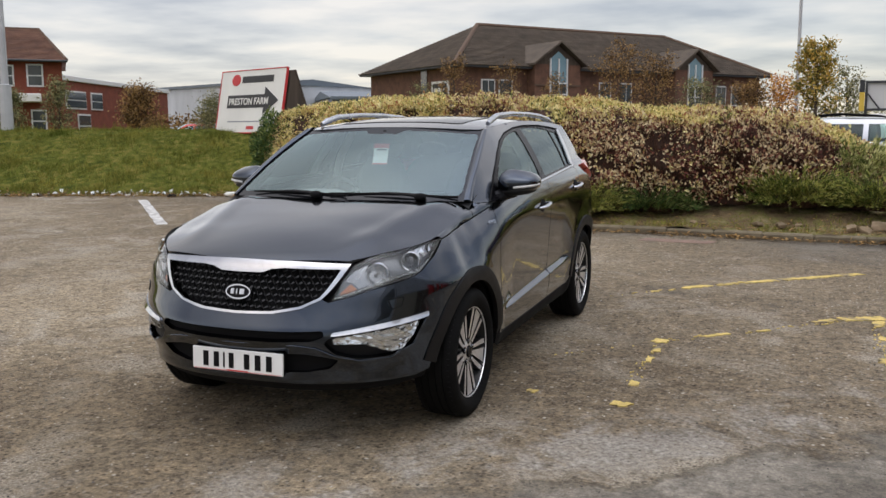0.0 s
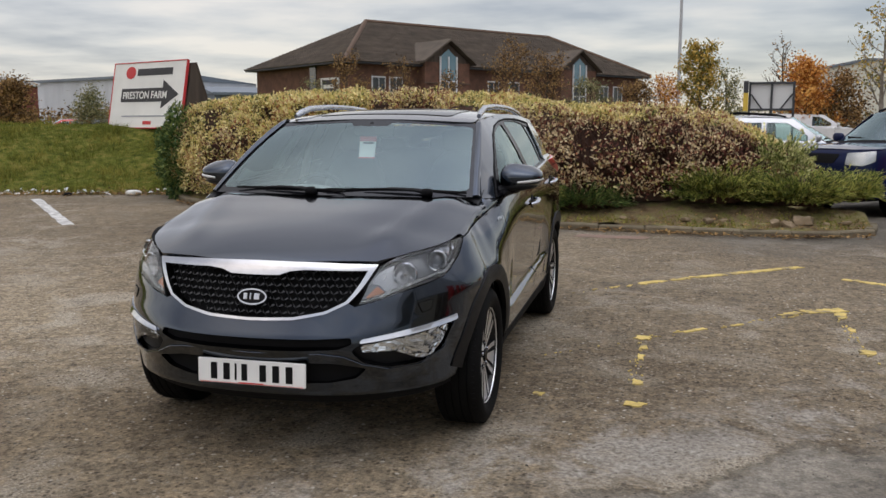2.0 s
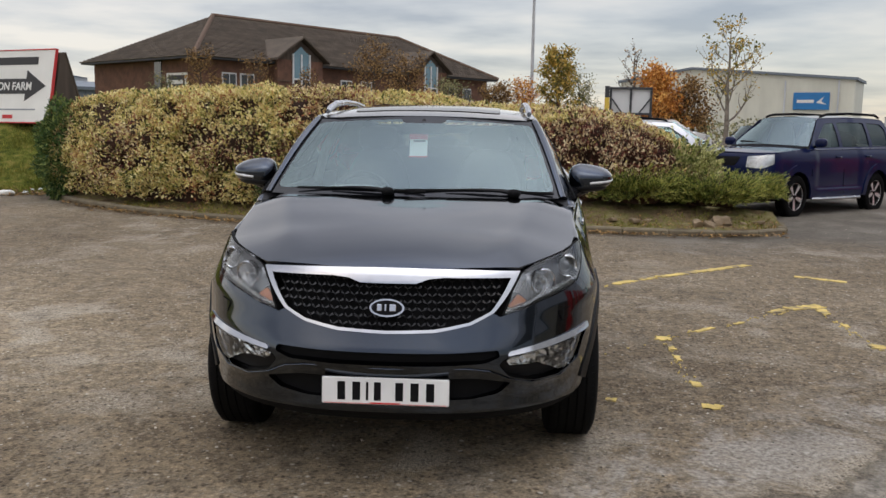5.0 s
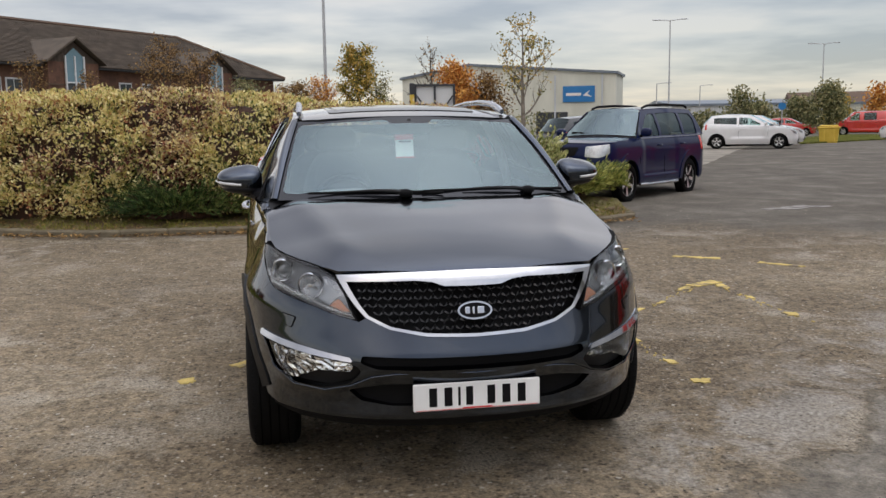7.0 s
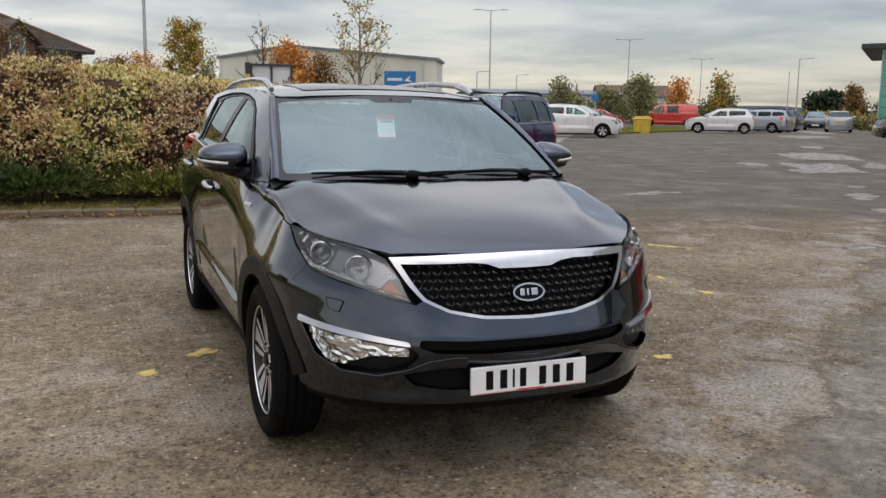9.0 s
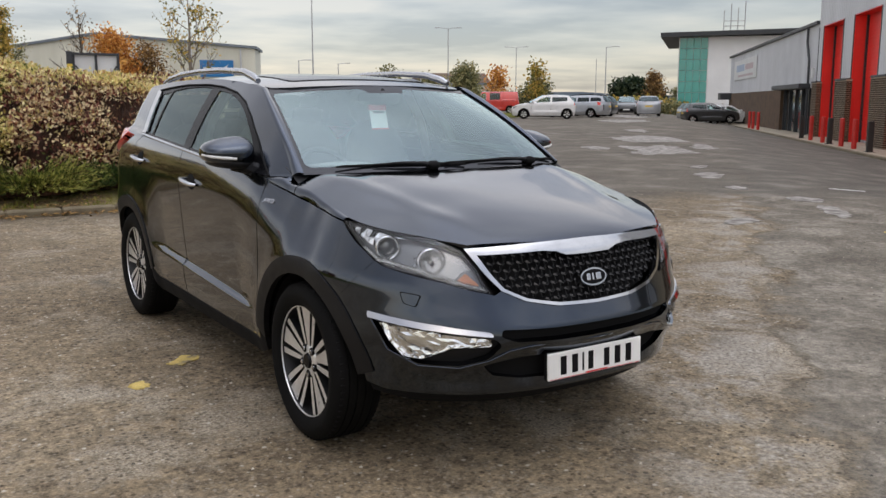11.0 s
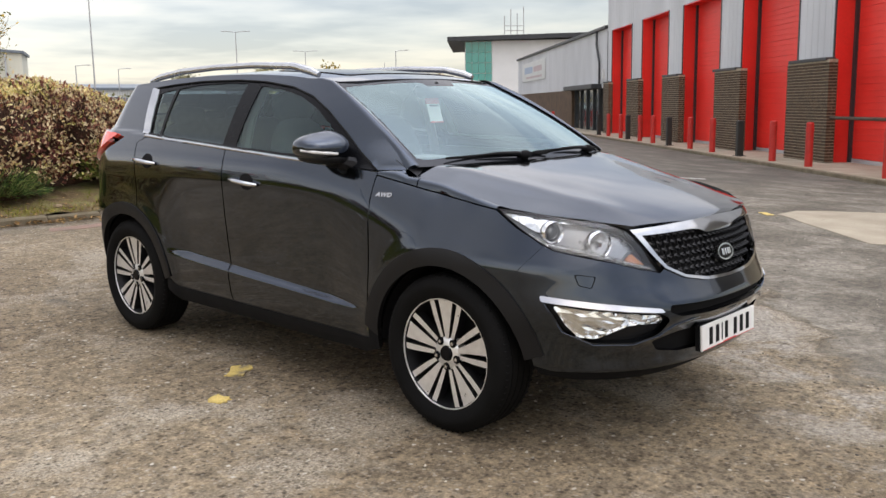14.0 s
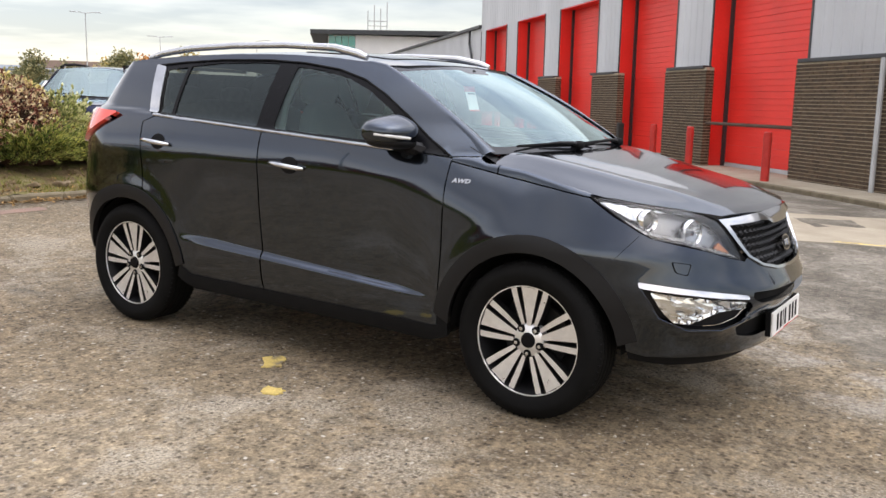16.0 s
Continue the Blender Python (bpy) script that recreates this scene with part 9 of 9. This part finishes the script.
# ---- other parked vehicles ----
def make_car(name, m, spec, body, label, wheel_style="five", category="car", detail=1):
    """A parked car from its outline: nose at -y, front axle at 0. spec holds its measures."""
    S = spec
    ob = thing(name, m, label, category)
    W, WB, belt_f, belt_r = S["w"] / 2, S["wb"], S["belt"][0], S["belt"][1]
    y0f, y0r = -S["arch"] - 0.05, WB + S["arch"] + 0.05
    yb0, yb1 = S["cowl"][0], S["tail"][0]

    def belt_z(y):
        return lerp(belt_f, belt_r, min(max((y - yb0) / (yb1 - yb0), 0), 1))

    def flank(y, z):
        zb = belt_z(y)
        zz = min(z, zb)
        x = W - 0.9 * max(0, zz - S["shoulder"]) ** 2 - 0.6 * max(0, 0.42 - zz) ** 1.5
        x -= 0.02 * sstep((zz - 0.45) / 0.05) * sstep((y - 0.5) / 0.2) * sstep((WB - 0.5 - y) / 0.2)
        if z > zb:
            d = z - zb
            x -= 0.02 + S["tumble"] * d + 0.35 * d * d
        return (x, y, z)

    def front(a, z):
        L = y0f - table(z, S["front"])
        t = abs(a) * math.pi / 2
        return (math.copysign(flank(y0f, z)[0] * math.sin(t) ** (2 / 3.0), a), y0f - L * math.cos(t) ** 0.8, z)

    def rear(a, z):
        L = table(z, S["rear"]) - y0r
        t = abs(a) * math.pi / 2
        return (math.copysign(flank(y0r, z)[0] * math.sin(t) ** (2 / 3.4), a), y0r + L * math.cos(t) ** 0.75, z)

    def bonnet(x, y):
        return (x, y, table(y, S["hood"]) - 0.05 * (abs(x) / W) ** 2.4)

    st = 0.07 if detail == 1 else 0.045
    r, ar = S["r"], S["arch"]
    low = S["low"]
    # wheels and dark core
    part("underbody", Geo().box(-W + 0.28, W - 0.28, S["front"][0][1] + 0.15, S["rear"][0][1] - 0.15, low - 0.06, 0.75, 0.05).box(-W + 0.07, W - 0.07, ar + 0.06, WB - ar - 0.06, low - 0.03, 0.8, 0.03), M["black"], ob)
    for y in (0, WB):
        for s in (1, -1):
            wheel(ob, s * (W - 0.115), y, r, 0.21, r * 0.64, s, wheel_style)
            prof = arc(y, r, ar - 0.01, 0, 180, 12)
            part("wheel_arch_liner", strip([(s * (W - 0.32), a, b) for a, b in prof], [(s * (W - 0.02), a, b) for a, b in prof], mid=1), M["black"], ob)
    # body
    hood_f = S["hood"][0][1]
    nose_top = hood_f - 0.01
    part("front_bumper", patch([(-1, low), (1, low), (1, nose_top + 0.02), (0, nose_top), (-1, nose_top + 0.02)], front, 0.09, 0.02, inward=(0, 0.4, 0.5)), body, ob)
    cowl_y, cowl_z = S["cowl"]
    hl = lambda y: bonnet(W - 0.09, y)[2]
    outline = [(y0f, low)] + list(reversed(arc(0, r, ar, 5, 175, 14))) + [(ar + 0.02, low), (WB - ar - 0.02, low)] + list(reversed(arc(WB, r, ar, 5, 175, 14))) + [(y0r, low), (y0r, belt_z(y0r))]
    outline += [(lerp(y0r, cowl_y + 0.1, i / 8), belt_z(lerp(y0r, cowl_y + 0.1, i / 8))) for i in range(1, 9)]
    outline += [(cowl_y - 0.05, hl(cowl_y) + 0.01), (lerp(cowl_y, y0f, 0.5), hl(lerp(cowl_y, y0f, 0.5))), (y0f, max(hl(y0f), nose_top + 0.01))]
    pair("body_side", patch(outline, flank, st, 0.01, inward=(0, 1.3, 0.6)), body, ob)
    rt = belt_z(y0r)
    part("rear_bumper", patch([(-1, low), (1, low), (1, rt), (-1, rt)], rear, 0.09, 0.02, inward=(0, 2, 0.5)), body, ob)
    hy = [front(a / 10 * 0.93, nose_top)[0:2] for a in range(0, 11)]
    half = [(x, y - 0.01) for x, y in hy] + [(W - 0.085, lerp(y0f, cowl_y, 0.4)), (W - 0.08, cowl_y), (0.5 * W, cowl_y - 0.06), (0, cowl_y - 0.08)]
    part("bonnet", patch(both_sides(half), bonnet, 0.08, 0.02, inward=(0, 0, 0)), body, ob)
    # glasshouse: rows across at the cowl, screen top, tail of the roof and foot of the rear glass
    wt_y, wt_z = S["screen_top"]
    rt_y, rt_z = S["roof_tail"]
    tl_y, tl_z = S["tail"]
    xs = [i / 6 - 1 for i in range(13)]

    def rowx(y, z, bow):
        w = flank(y, z)[0] - 0.03
        return [(u * w, y - bow * (1 - abs(u) ** 2.2), z + 0.03 * (1 - u * u)) for u in xs]

    rows = {"cowl": rowx(cowl_y + 0.12, cowl_z, 0.16), "top": rowx(wt_y + 0.05, wt_z, 0.07), "tail": rowx(rt_y, rt_z, -0.06), "foot": rowx(tl_y - 0.05, tl_z, -0.12)}
    part("windscreen", strip(rows["cowl"], rows["top"], mid=3), M["screen_glass"], ob)
    part("rear_glass", strip(rows["tail"], rows["foot"], mid=3), M["privacy_glass"], ob)

    def roof_s(x, y):
        t = (y - wt_y) / (rt_y - wt_y)
        z = lerp(wt_z, rt_z, t) + S["crown"] * math.sin(math.pi * min(max(t, 0), 1)) + 0.03
        return (x, y, z - 0.04 * (abs(x) / 0.6) ** 2.5)

    wr0, wr1 = flank(wt_y, wt_z)[0] - 0.02, flank(rt_y, rt_z)[0] - 0.02
    part("roof_panel", patch(both_sides([(0, wt_y - 0.03), (wr0, wt_y + 0.04), (lerp(wr0, wr1, 0.5) + 0.015, (wt_y + rt_y) / 2), (wr1, rt_y), (0, rt_y + 0.06)]), roof_s, 0.12, 0.012, inward=(0, 1.5, 0.5)), body, ob)
    edge = lambda y: roof_s(0.6, y)[2] - 0.005
    N = 8
    roofline = [(lerp(wt_y, rt_y, i / N), edge(lerp(wt_y, rt_y, i / N))) for i in range(N + 1)]
    side_poly = [(cowl_y + 0.08, belt_z(cowl_y + 0.08) - 0.005)] + roofline + [(tl_y, tl_z)] + [(lerp(tl_y, cowl_y + 0.1, i / 8), belt_z(lerp(tl_y, cowl_y + 0.1, i / 8)) - 0.005) for i in range(1, 8)]
    holes = []
    for a, b in S["glass"]:
        def top_at(y):
            t = min((y - cowl_y - 0.20) / (wt_y - cowl_y), 1.0)
            z = lerp(belt_z(y), edge(wt_y), max(t, 0)) - 0.035 if y < wt_y + 0.22 else edge(y) - 0.075
            tr = min((tl_y - 0.10 - y) / (tl_y - rt_y), 1.0)
            return min(z, lerp(tl_z, edge(rt_y), max(tr, 0)) - 0.05, edge(min(max(y, wt_y), rt_y)) - 0.075)
        n = 6
        ys = [lerp(a, b, i / n) for i in range(n + 1)]
        top = [(y, max(top_at(y), belt_z(y) + 0.045)) for y in ys]
        holes.append(rounded([(a, belt_z(a) + 0.03)] + top + [(b, belt_z(b) + 0.03)], 0.02, 2))
    pair("cabin_side", patch(side_poly, flank, st, 0.01, holes, inward=(0, 1.3, 0.6)), body, ob)
    for i, h in enumerate(holes):
        pair("side_window", patch(h, flank, 0.15, 0, lift=-0.012, inward=(0, 1.3, 0.6)), M["door_glass"] if i == 0 else M["privacy_glass"], ob)
    part("cabin_floor", Geo().box(-W + 0.1, W - 0.1, 0.3, tl_y - 0.1, 0.5, 0.85), M["black"], ob)
    for x in (-0.37, 0.37):
        part("seat", blob(x, wt_y + 0.45, (belt_f + 0.1), 0.23, 0.1, 0.38, 3.2, 10, 14), M["cloth"], ob)
    part("rear_seat", blob(0, min(wt_y + 1.35, rt_y - 0.2), belt_f, 0.6, 0.12, 0.32, 3.5, 10, 14), M["cloth"], ob)
    # shut lines
    for y in S["doors"]:
        for s in (1, -1):
            pts = [flank(y, z) for z in (low + 0.05, 0.55, 0.75, belt_z(y))]
            part("door_seam", Geo().tube([(s * (p[0] + 0.001), p[1], p[2]) for p in pts], 0.006, 4), M["black"], ob)
    for y in S["handles"]:
        for s in (1, -1):
            p = flank(y, belt_z(y) - 0.13)
            part("door_handle", Geo().tube([(s * (p[0] + 0.01), y - 0.09, p[2]), (s * (p[0] + 0.03), y, p[2]), (s * (p[0] + 0.01), y + 0.09, p[2])], 0.014, 6), body, ob)
    # lamps, grille, plates, mirrors
    for s in (1, -1):
        a0, a1 = S["lamp_a"]
        z0, z1 = S["lamp_z"]
        o = rounded([(s * a0, z0), (s * lerp(a0, a1, 0.55), z0 - 0.01), (s * a1, z0 + 0.06), (s * a1, z1 + 0.02), (s * a0, z1 - 0.02)], 0.02, 2)
        lamp = part("headlamp", patch(o, front, 0.05, 0.01, lift=0.012, inward=(0, 0.4, 0.5)), M["lens"], ob)
        part("lamp_reflector", patch(o, front, 0.05, 0, lift=0.004, inward=(0, 0.4, 0.5)), M["lamp_shell"], lamp)
        b0, b1, c0, c1 = S["tail_lamp"]
        o = rounded([(s * b0, c0), (s * b1, c0), (s * b1, c1), (s * b0, c1)], 0.03, 2)
        part("tail_lamp", patch(o, rear, 0.06, 0.01, lift=0.008, inward=(0, 2, 0.5)), M["tail_red"], ob)
        p = flank(cowl_y + 0.28, belt_z(cowl_y + 0.28) + 0.02)
        mir = part("door_mirror", blob(s * (p[0] + 0.13), p[1] - 0.02, p[2] + 0.09, 0.11, 0.06, 0.075, 2.8, 12, 18), body, ob, smooth=80)
        part("mirror_stalk", Geo().tube([(s * (p[0] - 0.01), p[1], p[2] + 0.02), (s * (p[0] + 0.1), p[1] - 0.01, p[2] + 0.05)], 0.025, 6), M["black"], mir)
    g0, g1, gz0, gz1 = S["grille"]
    part("grille", patch(rounded([(-g0, gz0), (g0, gz0), (g1, gz1), (-g1, gz1)], 0.02, 2), front, 0.06, 0.01, lift=0.006, inward=(0, 0.4, 0.5)), M["black"], ob)
    part("lower_grille", patch(rounded([(-0.36, low + 0.08), (0.36, low + 0.08), (0.33, low + 0.2), (-0.33, low + 0.2)], 0.02, 2), front, 0.06, 0.01, lift=0.005, inward=(0, 0.4, 0.5)), M["black"], ob)
    pz = S["plate"]
    part("number_plate", Geo().box(-0.26, 0.26, -0.01, 0.01, -0.055, 0.055), M["plate_white"], ob, m=pose(0, front(0, pz)[1] - 0.015, pz))
    part("rear_plate", Geo().box(-0.26, 0.26, -0.01, 0.01, -0.055, 0.055), M["salt_yellow"], ob, m=pose(0, rear(0, 0.72)[1] + 0.012, 0.72))
    part("scuttle", strip([(x, y - 0.10, z - 0.05) for x, y, z in rows["cowl"]], [(x, y + 0.02, z + 0.01) for x, y, z in rows["cowl"]], mid=1), M["black"], ob)
    part("wiper", Geo().tube([(0.1, cowl_y + 0.0, cowl_z + 0.03), (-0.3, cowl_y + 0.03, cowl_z + 0.06), (-0.6, cowl_y + 0.12, cowl_z + 0.07)], 0.012, 5), M["black"], ob)
    if S.get("rails"):
        for s in (1, -1):
            x = flank((wt_y + rt_y) / 2, wt_z)[0] - 0.04
            part("roof_rail", Geo().tube([(s * x, wt_y + 0.15, wt_z + 0.03), (s * x, wt_y + 0.35, wt_z + 0.072), (s * x, (wt_y + rt_y) / 2, wt_z + 0.07 + S["crown"]), (s * x, rt_y - 0.2, rt_z + 0.072), (s * x, rt_y - 0.05, rt_z + 0.03)], 0.022, 8), M["black"], ob)
    if S.get("cladding"):
        for cy in (0, WB):
            o = arc(cy, r, ar + 0.09, 0, 180, 18) + list(reversed(arc(cy, r, ar - 0.02, -4, 184, 18)))
            pair("arch_moulding", patch(o, flank, 0.05, 0.03, lift=0.02, inward=(0, 1.3, 0.6)), S["cladding"], ob)
        for s in (1, -1):
            part("side_step", Geo().tube([(s * (W - 0.05), ar + 0.1, low - 0.02), (s * (W + 0.03), ar + 0.25, low - 0.02), (s * (W + 0.03), WB - ar - 0.25, low - 0.02), (s * (W - 0.05), WB - ar - 0.1, low - 0.02)], 0.03, 8), M["satin"], ob)
    return ob


OFFROAD = dict(w=1.765, wb=2.625, r=0.345, arch=0.42, low=0.32, shoulder=0.85, tumble=0.26, front=[(0.3, -0.86), (0.45, -0.94), (0.7, -0.94), (0.95, -0.88), (1.10, -0.76)], rear=[(0.3, 3.45), (0.5, 3.56), (0.9, 3.56), (1.15, 3.50)],
               hood=[(-0.85, 1.045), (-0.5, 1.095), (0, 1.125), (0.35, 1.145)], cowl=(0.30, 1.14), screen_top=(0.95, 1.60), roof_tail=(3.15, 1.62), tail=(3.42, 1.14), crown=0.03, belt=(1.09, 1.13),
               glass=[(0.62, 1.42), (1.52, 2.42), (2.52, 3.12)], doors=[0.42, 1.47, 2.40], handles=[1.28, 2.25], lamp_a=(0.25, 0.76), lamp_z=(0.81, 1.00), tail_lamp=(0.90, 0.99, 0.85, 1.12), grille=(0.10, 0.15, 0.83, 0.97), plate=0.52, rails=True, cladding=M["paint_blue"])
HATCH = dict(w=1.72, wb=2.49, r=0.30, arch=0.355, low=0.20, shoulder=0.78, tumble=0.36, front=[(0.2, -0.72), (0.4, -0.80), (0.6, -0.78), (0.75, -0.70), (0.9, -0.5)], rear=[(0.25, 3.05), (0.5, 3.15), (0.8, 3.13), (1.05, 3.02)],
             hood=[(-0.72, 0.74), (-0.5, 0.84), (-0.1, 0.93), (0.3, 1.0)], cowl=(0.28, 0.98), screen_top=(1.10, 1.40), roof_tail=(2.72, 1.38), tail=(3.05, 1.0), crown=0.05, belt=(0.93, 1.06),
             glass=[(0.75, 1.60), (1.70, 2.62)], doors=[0.45, 1.62], handles=[1.45], lamp_a=(0.50, 0.84), lamp_z=(0.62, 0.78), tail_lamp=(0.80, 0.99, 0.82, 1.04), grille=(0.30, 0.26, 0.30, 0.48), plate=0.40)
ESTATE = dict(HATCH, wb=2.65, roof_tail=(3.35, 1.38), tail=(3.62, 1.0), rear=[(0.25, 3.60), (0.5, 3.70), (0.8, 3.69), (1.05, 3.62)], glass=[(0.75, 1.60), (1.70, 2.50), (2.58, 3.30)], doors=[0.45, 1.62, 2.5], handles=[1.45, 2.35], rails=True)
SALOON = dict(HATCH, wb=2.65, roof_tail=(2.55, 1.36), tail=(3.15, 1.02), rear=[(0.25, 3.60), (0.5, 3.68), (0.8, 3.67), (1.05, 3.6)], glass=[(0.75, 1.60), (1.70, 2.55)], doors=[0.45, 1.62, 2.45], handles=[1.45, 2.3])
VAN = dict(w=1.92, wb=3.2, r=0.33, arch=0.40, low=0.28, shoulder=1.05, tumble=0.16, front=[(0.28, -0.82), (0.5, -0.88), (0.8, -0.84), (1.0, -0.70), (1.1, -0.6)], rear=[(0.3, 3.98), (0.6, 4.03), (1.2, 4.0), (1.4, 3.98)],
           hood=[(-0.75, 0.98), (-0.45, 1.08), (-0.05, 1.17)], cowl=(-0.08, 1.16), screen_top=(0.72, 1.84), roof_tail=(3.82, 1.86), tail=(3.95, 1.22), crown=0.02, belt=(1.12, 1.2),
           glass=[(0.45, 1.15), (1.45, 2.35)], doors=[0.3, 1.25, 2.45], handles=[1.1, 2.3], lamp_a=(0.5, 0.86), lamp_z=(0.78, 0.98), tail_lamp=(0.86, 0.99, 0.8, 1.15), grille=(0.34, 0.3, 0.62, 0.74), plate=0.45)


def parked(name, x, y, rz, spec, body, label, style="five", detail=1, category="car"):
    """(x, y): the middle between the axles; rz 0 looks to -y."""
    c = Vector((0, spec["wb"] / 2, 0))
    c.rotate(Euler((0, 0, radians(rz))))
    return make_car(name, pose(x - c.x, y - c.y, land(x, y), 0, 0, rz), spec, M[body], label, style, category, detail)


make_car("offroad_car", pose(4.785, 11.225, lot(5.4, 11.4) - 0.045, 0, 0, -50) @ Matrix.Diagonal((0.957, 0.957, 1.03, 1.0)), OFFROAD, M["paint_blue"], "dark blue boxy off-road car parked beyond the hedge", "five", "car", 2)
parked("hatchback_car", 19.2, 31.4, 60.0, HATCH, "paint_white", "white three-door hatchback parked across the lot")
parked("hatchback_car", 21.7, 35.0, 58.0, dict(HATCH, wb=2.6), "paint_white", "white family car parked beside another white car")
parked("panel_van", 45.1, 59.7, -127.0, VAN, "paint_red", "red crew van parked beyond the verge", category="van")
parked("hatchback_car", 33.9, 39.3, -131.0, dict(HATCH, wb=2.6), "paint_white", "white five-door hatchback in the far row")
parked("estate_car", 38.7, 41.9, -150.0, ESTATE, "paint_silver", "pale silver estate car parked in the far row")
parked("hatchback_car", 42.9, 44.9, -150.0, HATCH, "paint_dark", "dark grey hatchback in the far row")
parked("estate_car", 48.5, 51.7, -140.0, ESTATE, "paint_silver", "silver estate car parked in the far row")
parked("estate_car", 52.0, 58.0, -140.0, ESTATE, "paint_dark", "black estate car in the far row")
parked("saloon_car", 52.5, 50.8, -45.0, SALOON, "paint_dark", "dark saloon car facing the yard")
parked("saloon_car", 47.9, 44.0, 134.0, SALOON, "paint_silver", "pale gold saloon car seen from behind")
parked("hatchback_car", 49.0, 39.3, 55.0, dict(HATCH, wb=2.6), "paint_dark", "dark grey hatchback by the workshop row")
parked("hatchback_car", 54.5, 44.5, 60.0, HATCH, "paint_silver", "silver-green hatchback by the workshop row")
parked("hatchback_car", 52.5, 40.5, 60.0, HATCH, "paint_white", "white hatchback behind the grey one")
parked("estate_car", 4.22, 17.05, 83.0, dict(ESTATE, screen_top=(1.06, 1.47), roof_tail=(3.35, 1.44)), "paint_silver", "pale silver estate car behind the hedge")
parked("panel_van", 7.2, 34.9, 80.0, dict(VAN, wb=2.9, screen_top=(0.72, 1.62), roof_tail=(3.5, 1.64), tail=(3.65, 1.2), rear=[(0.3, 3.68), (0.6, 3.73), (1.2, 3.7), (1.4, 3.68)], glass=[(0.45, 1.15)], doors=[0.3, 1.25]), "paint_white", "white panel van behind the hedge", category="van")
parked("hatchback_car", 8.6, 20.5, 100.0, HATCH, "paint_dark", "dark hatchback behind the blue car")
parked("hatchback_car", -35.0, 44.9, -55.0, HATCH, "paint_red", "red hatchback beyond the grass bank")
parked("hatchback_car", -36.1, 49.0, -55.0, HATCH, "paint_dark", "dark hatchback beyond the grass bank")
parked("hatchback_car", 40.5, 63.0, 60.0, HATCH, "paint_red", "red hatchback by the far bushes")

# ---- bricks of the workshop piers ----
def lay_bricks():
    cell, course = 0.225, 0.075
    unit = Geo().box(-0.1045, 0.1045, -0.012, 0.012, -0.0290, 0.0290, 0.005).mesh("brick")
    half_unit = Geo().box(-0.05, 0.05, -0.012, 0.012, -0.0325, 0.0325, 0.005).mesh("brick")
    for me in (unit, half_unit):
        me.materials.append(M["brick_dark"])
    rest = Geo()
    single = 0
    r = random.Random(5)
    faces = []
    for a, b in PIERS:
        if b < 12:
            continue
        faces.append((max(a, 8.6), b, 0.2, 0))
        faces.append((-0.02, 0.2, a if a > 10 else 99, 1))
    for a, b, at, end in faces:
        if at == 99:
            continue
        rows = int((PIER_TOP - 0.04 - BASE) / course)
        for j in range(rows):
            z = BASE + 0.045 + j * course
            x = a + (0.0 if j % 2 else -cell / 2)
            while x < b - 0.05:
                x0, x1 = max(x, a), min(x + cell - 0.01, b)
                if x1 - x0 > 0.05:
                    mid, w = (x0 + x1) / 2, x1 - x0
                    proud = r.uniform(-0.002, 0.003)
                    m = pose(mid, at - 0.006 + proud, z) if not end else pose(at + 0.006, mid, z, 0, 0, 90)
                    near = not end and a < 14 and 9.6 < mid < 13.2 and single < 300 and w > 0.2 and 0.2 < z < 2.3
                    if near:
                        o = new("brick", unit)
                        o.parent, o.matrix_basis = WORKSHOP, m
                        single += 1
                    else:
                        rest.box(-w / 2 + 0.003, w / 2 - 0.003, -0.012, 0.012, -0.0290, 0.0290, 0, m)
                x += cell
    ob = part("brickwork", rest, M["brick_dark_island"], WORKSHOP)
    tagged(ob, kind="stuff")


M["brick_dark_island"] = mat("dark_brown_bricks", [(0.3, (0.050, 0.032, 0.020)), (0.7, (0.12, 0.078, 0.046))], 9, 8, 0.9, fine=0.3, fscale=60, island=0.3, bump=0.4, bscale=60)
lay_bricks()
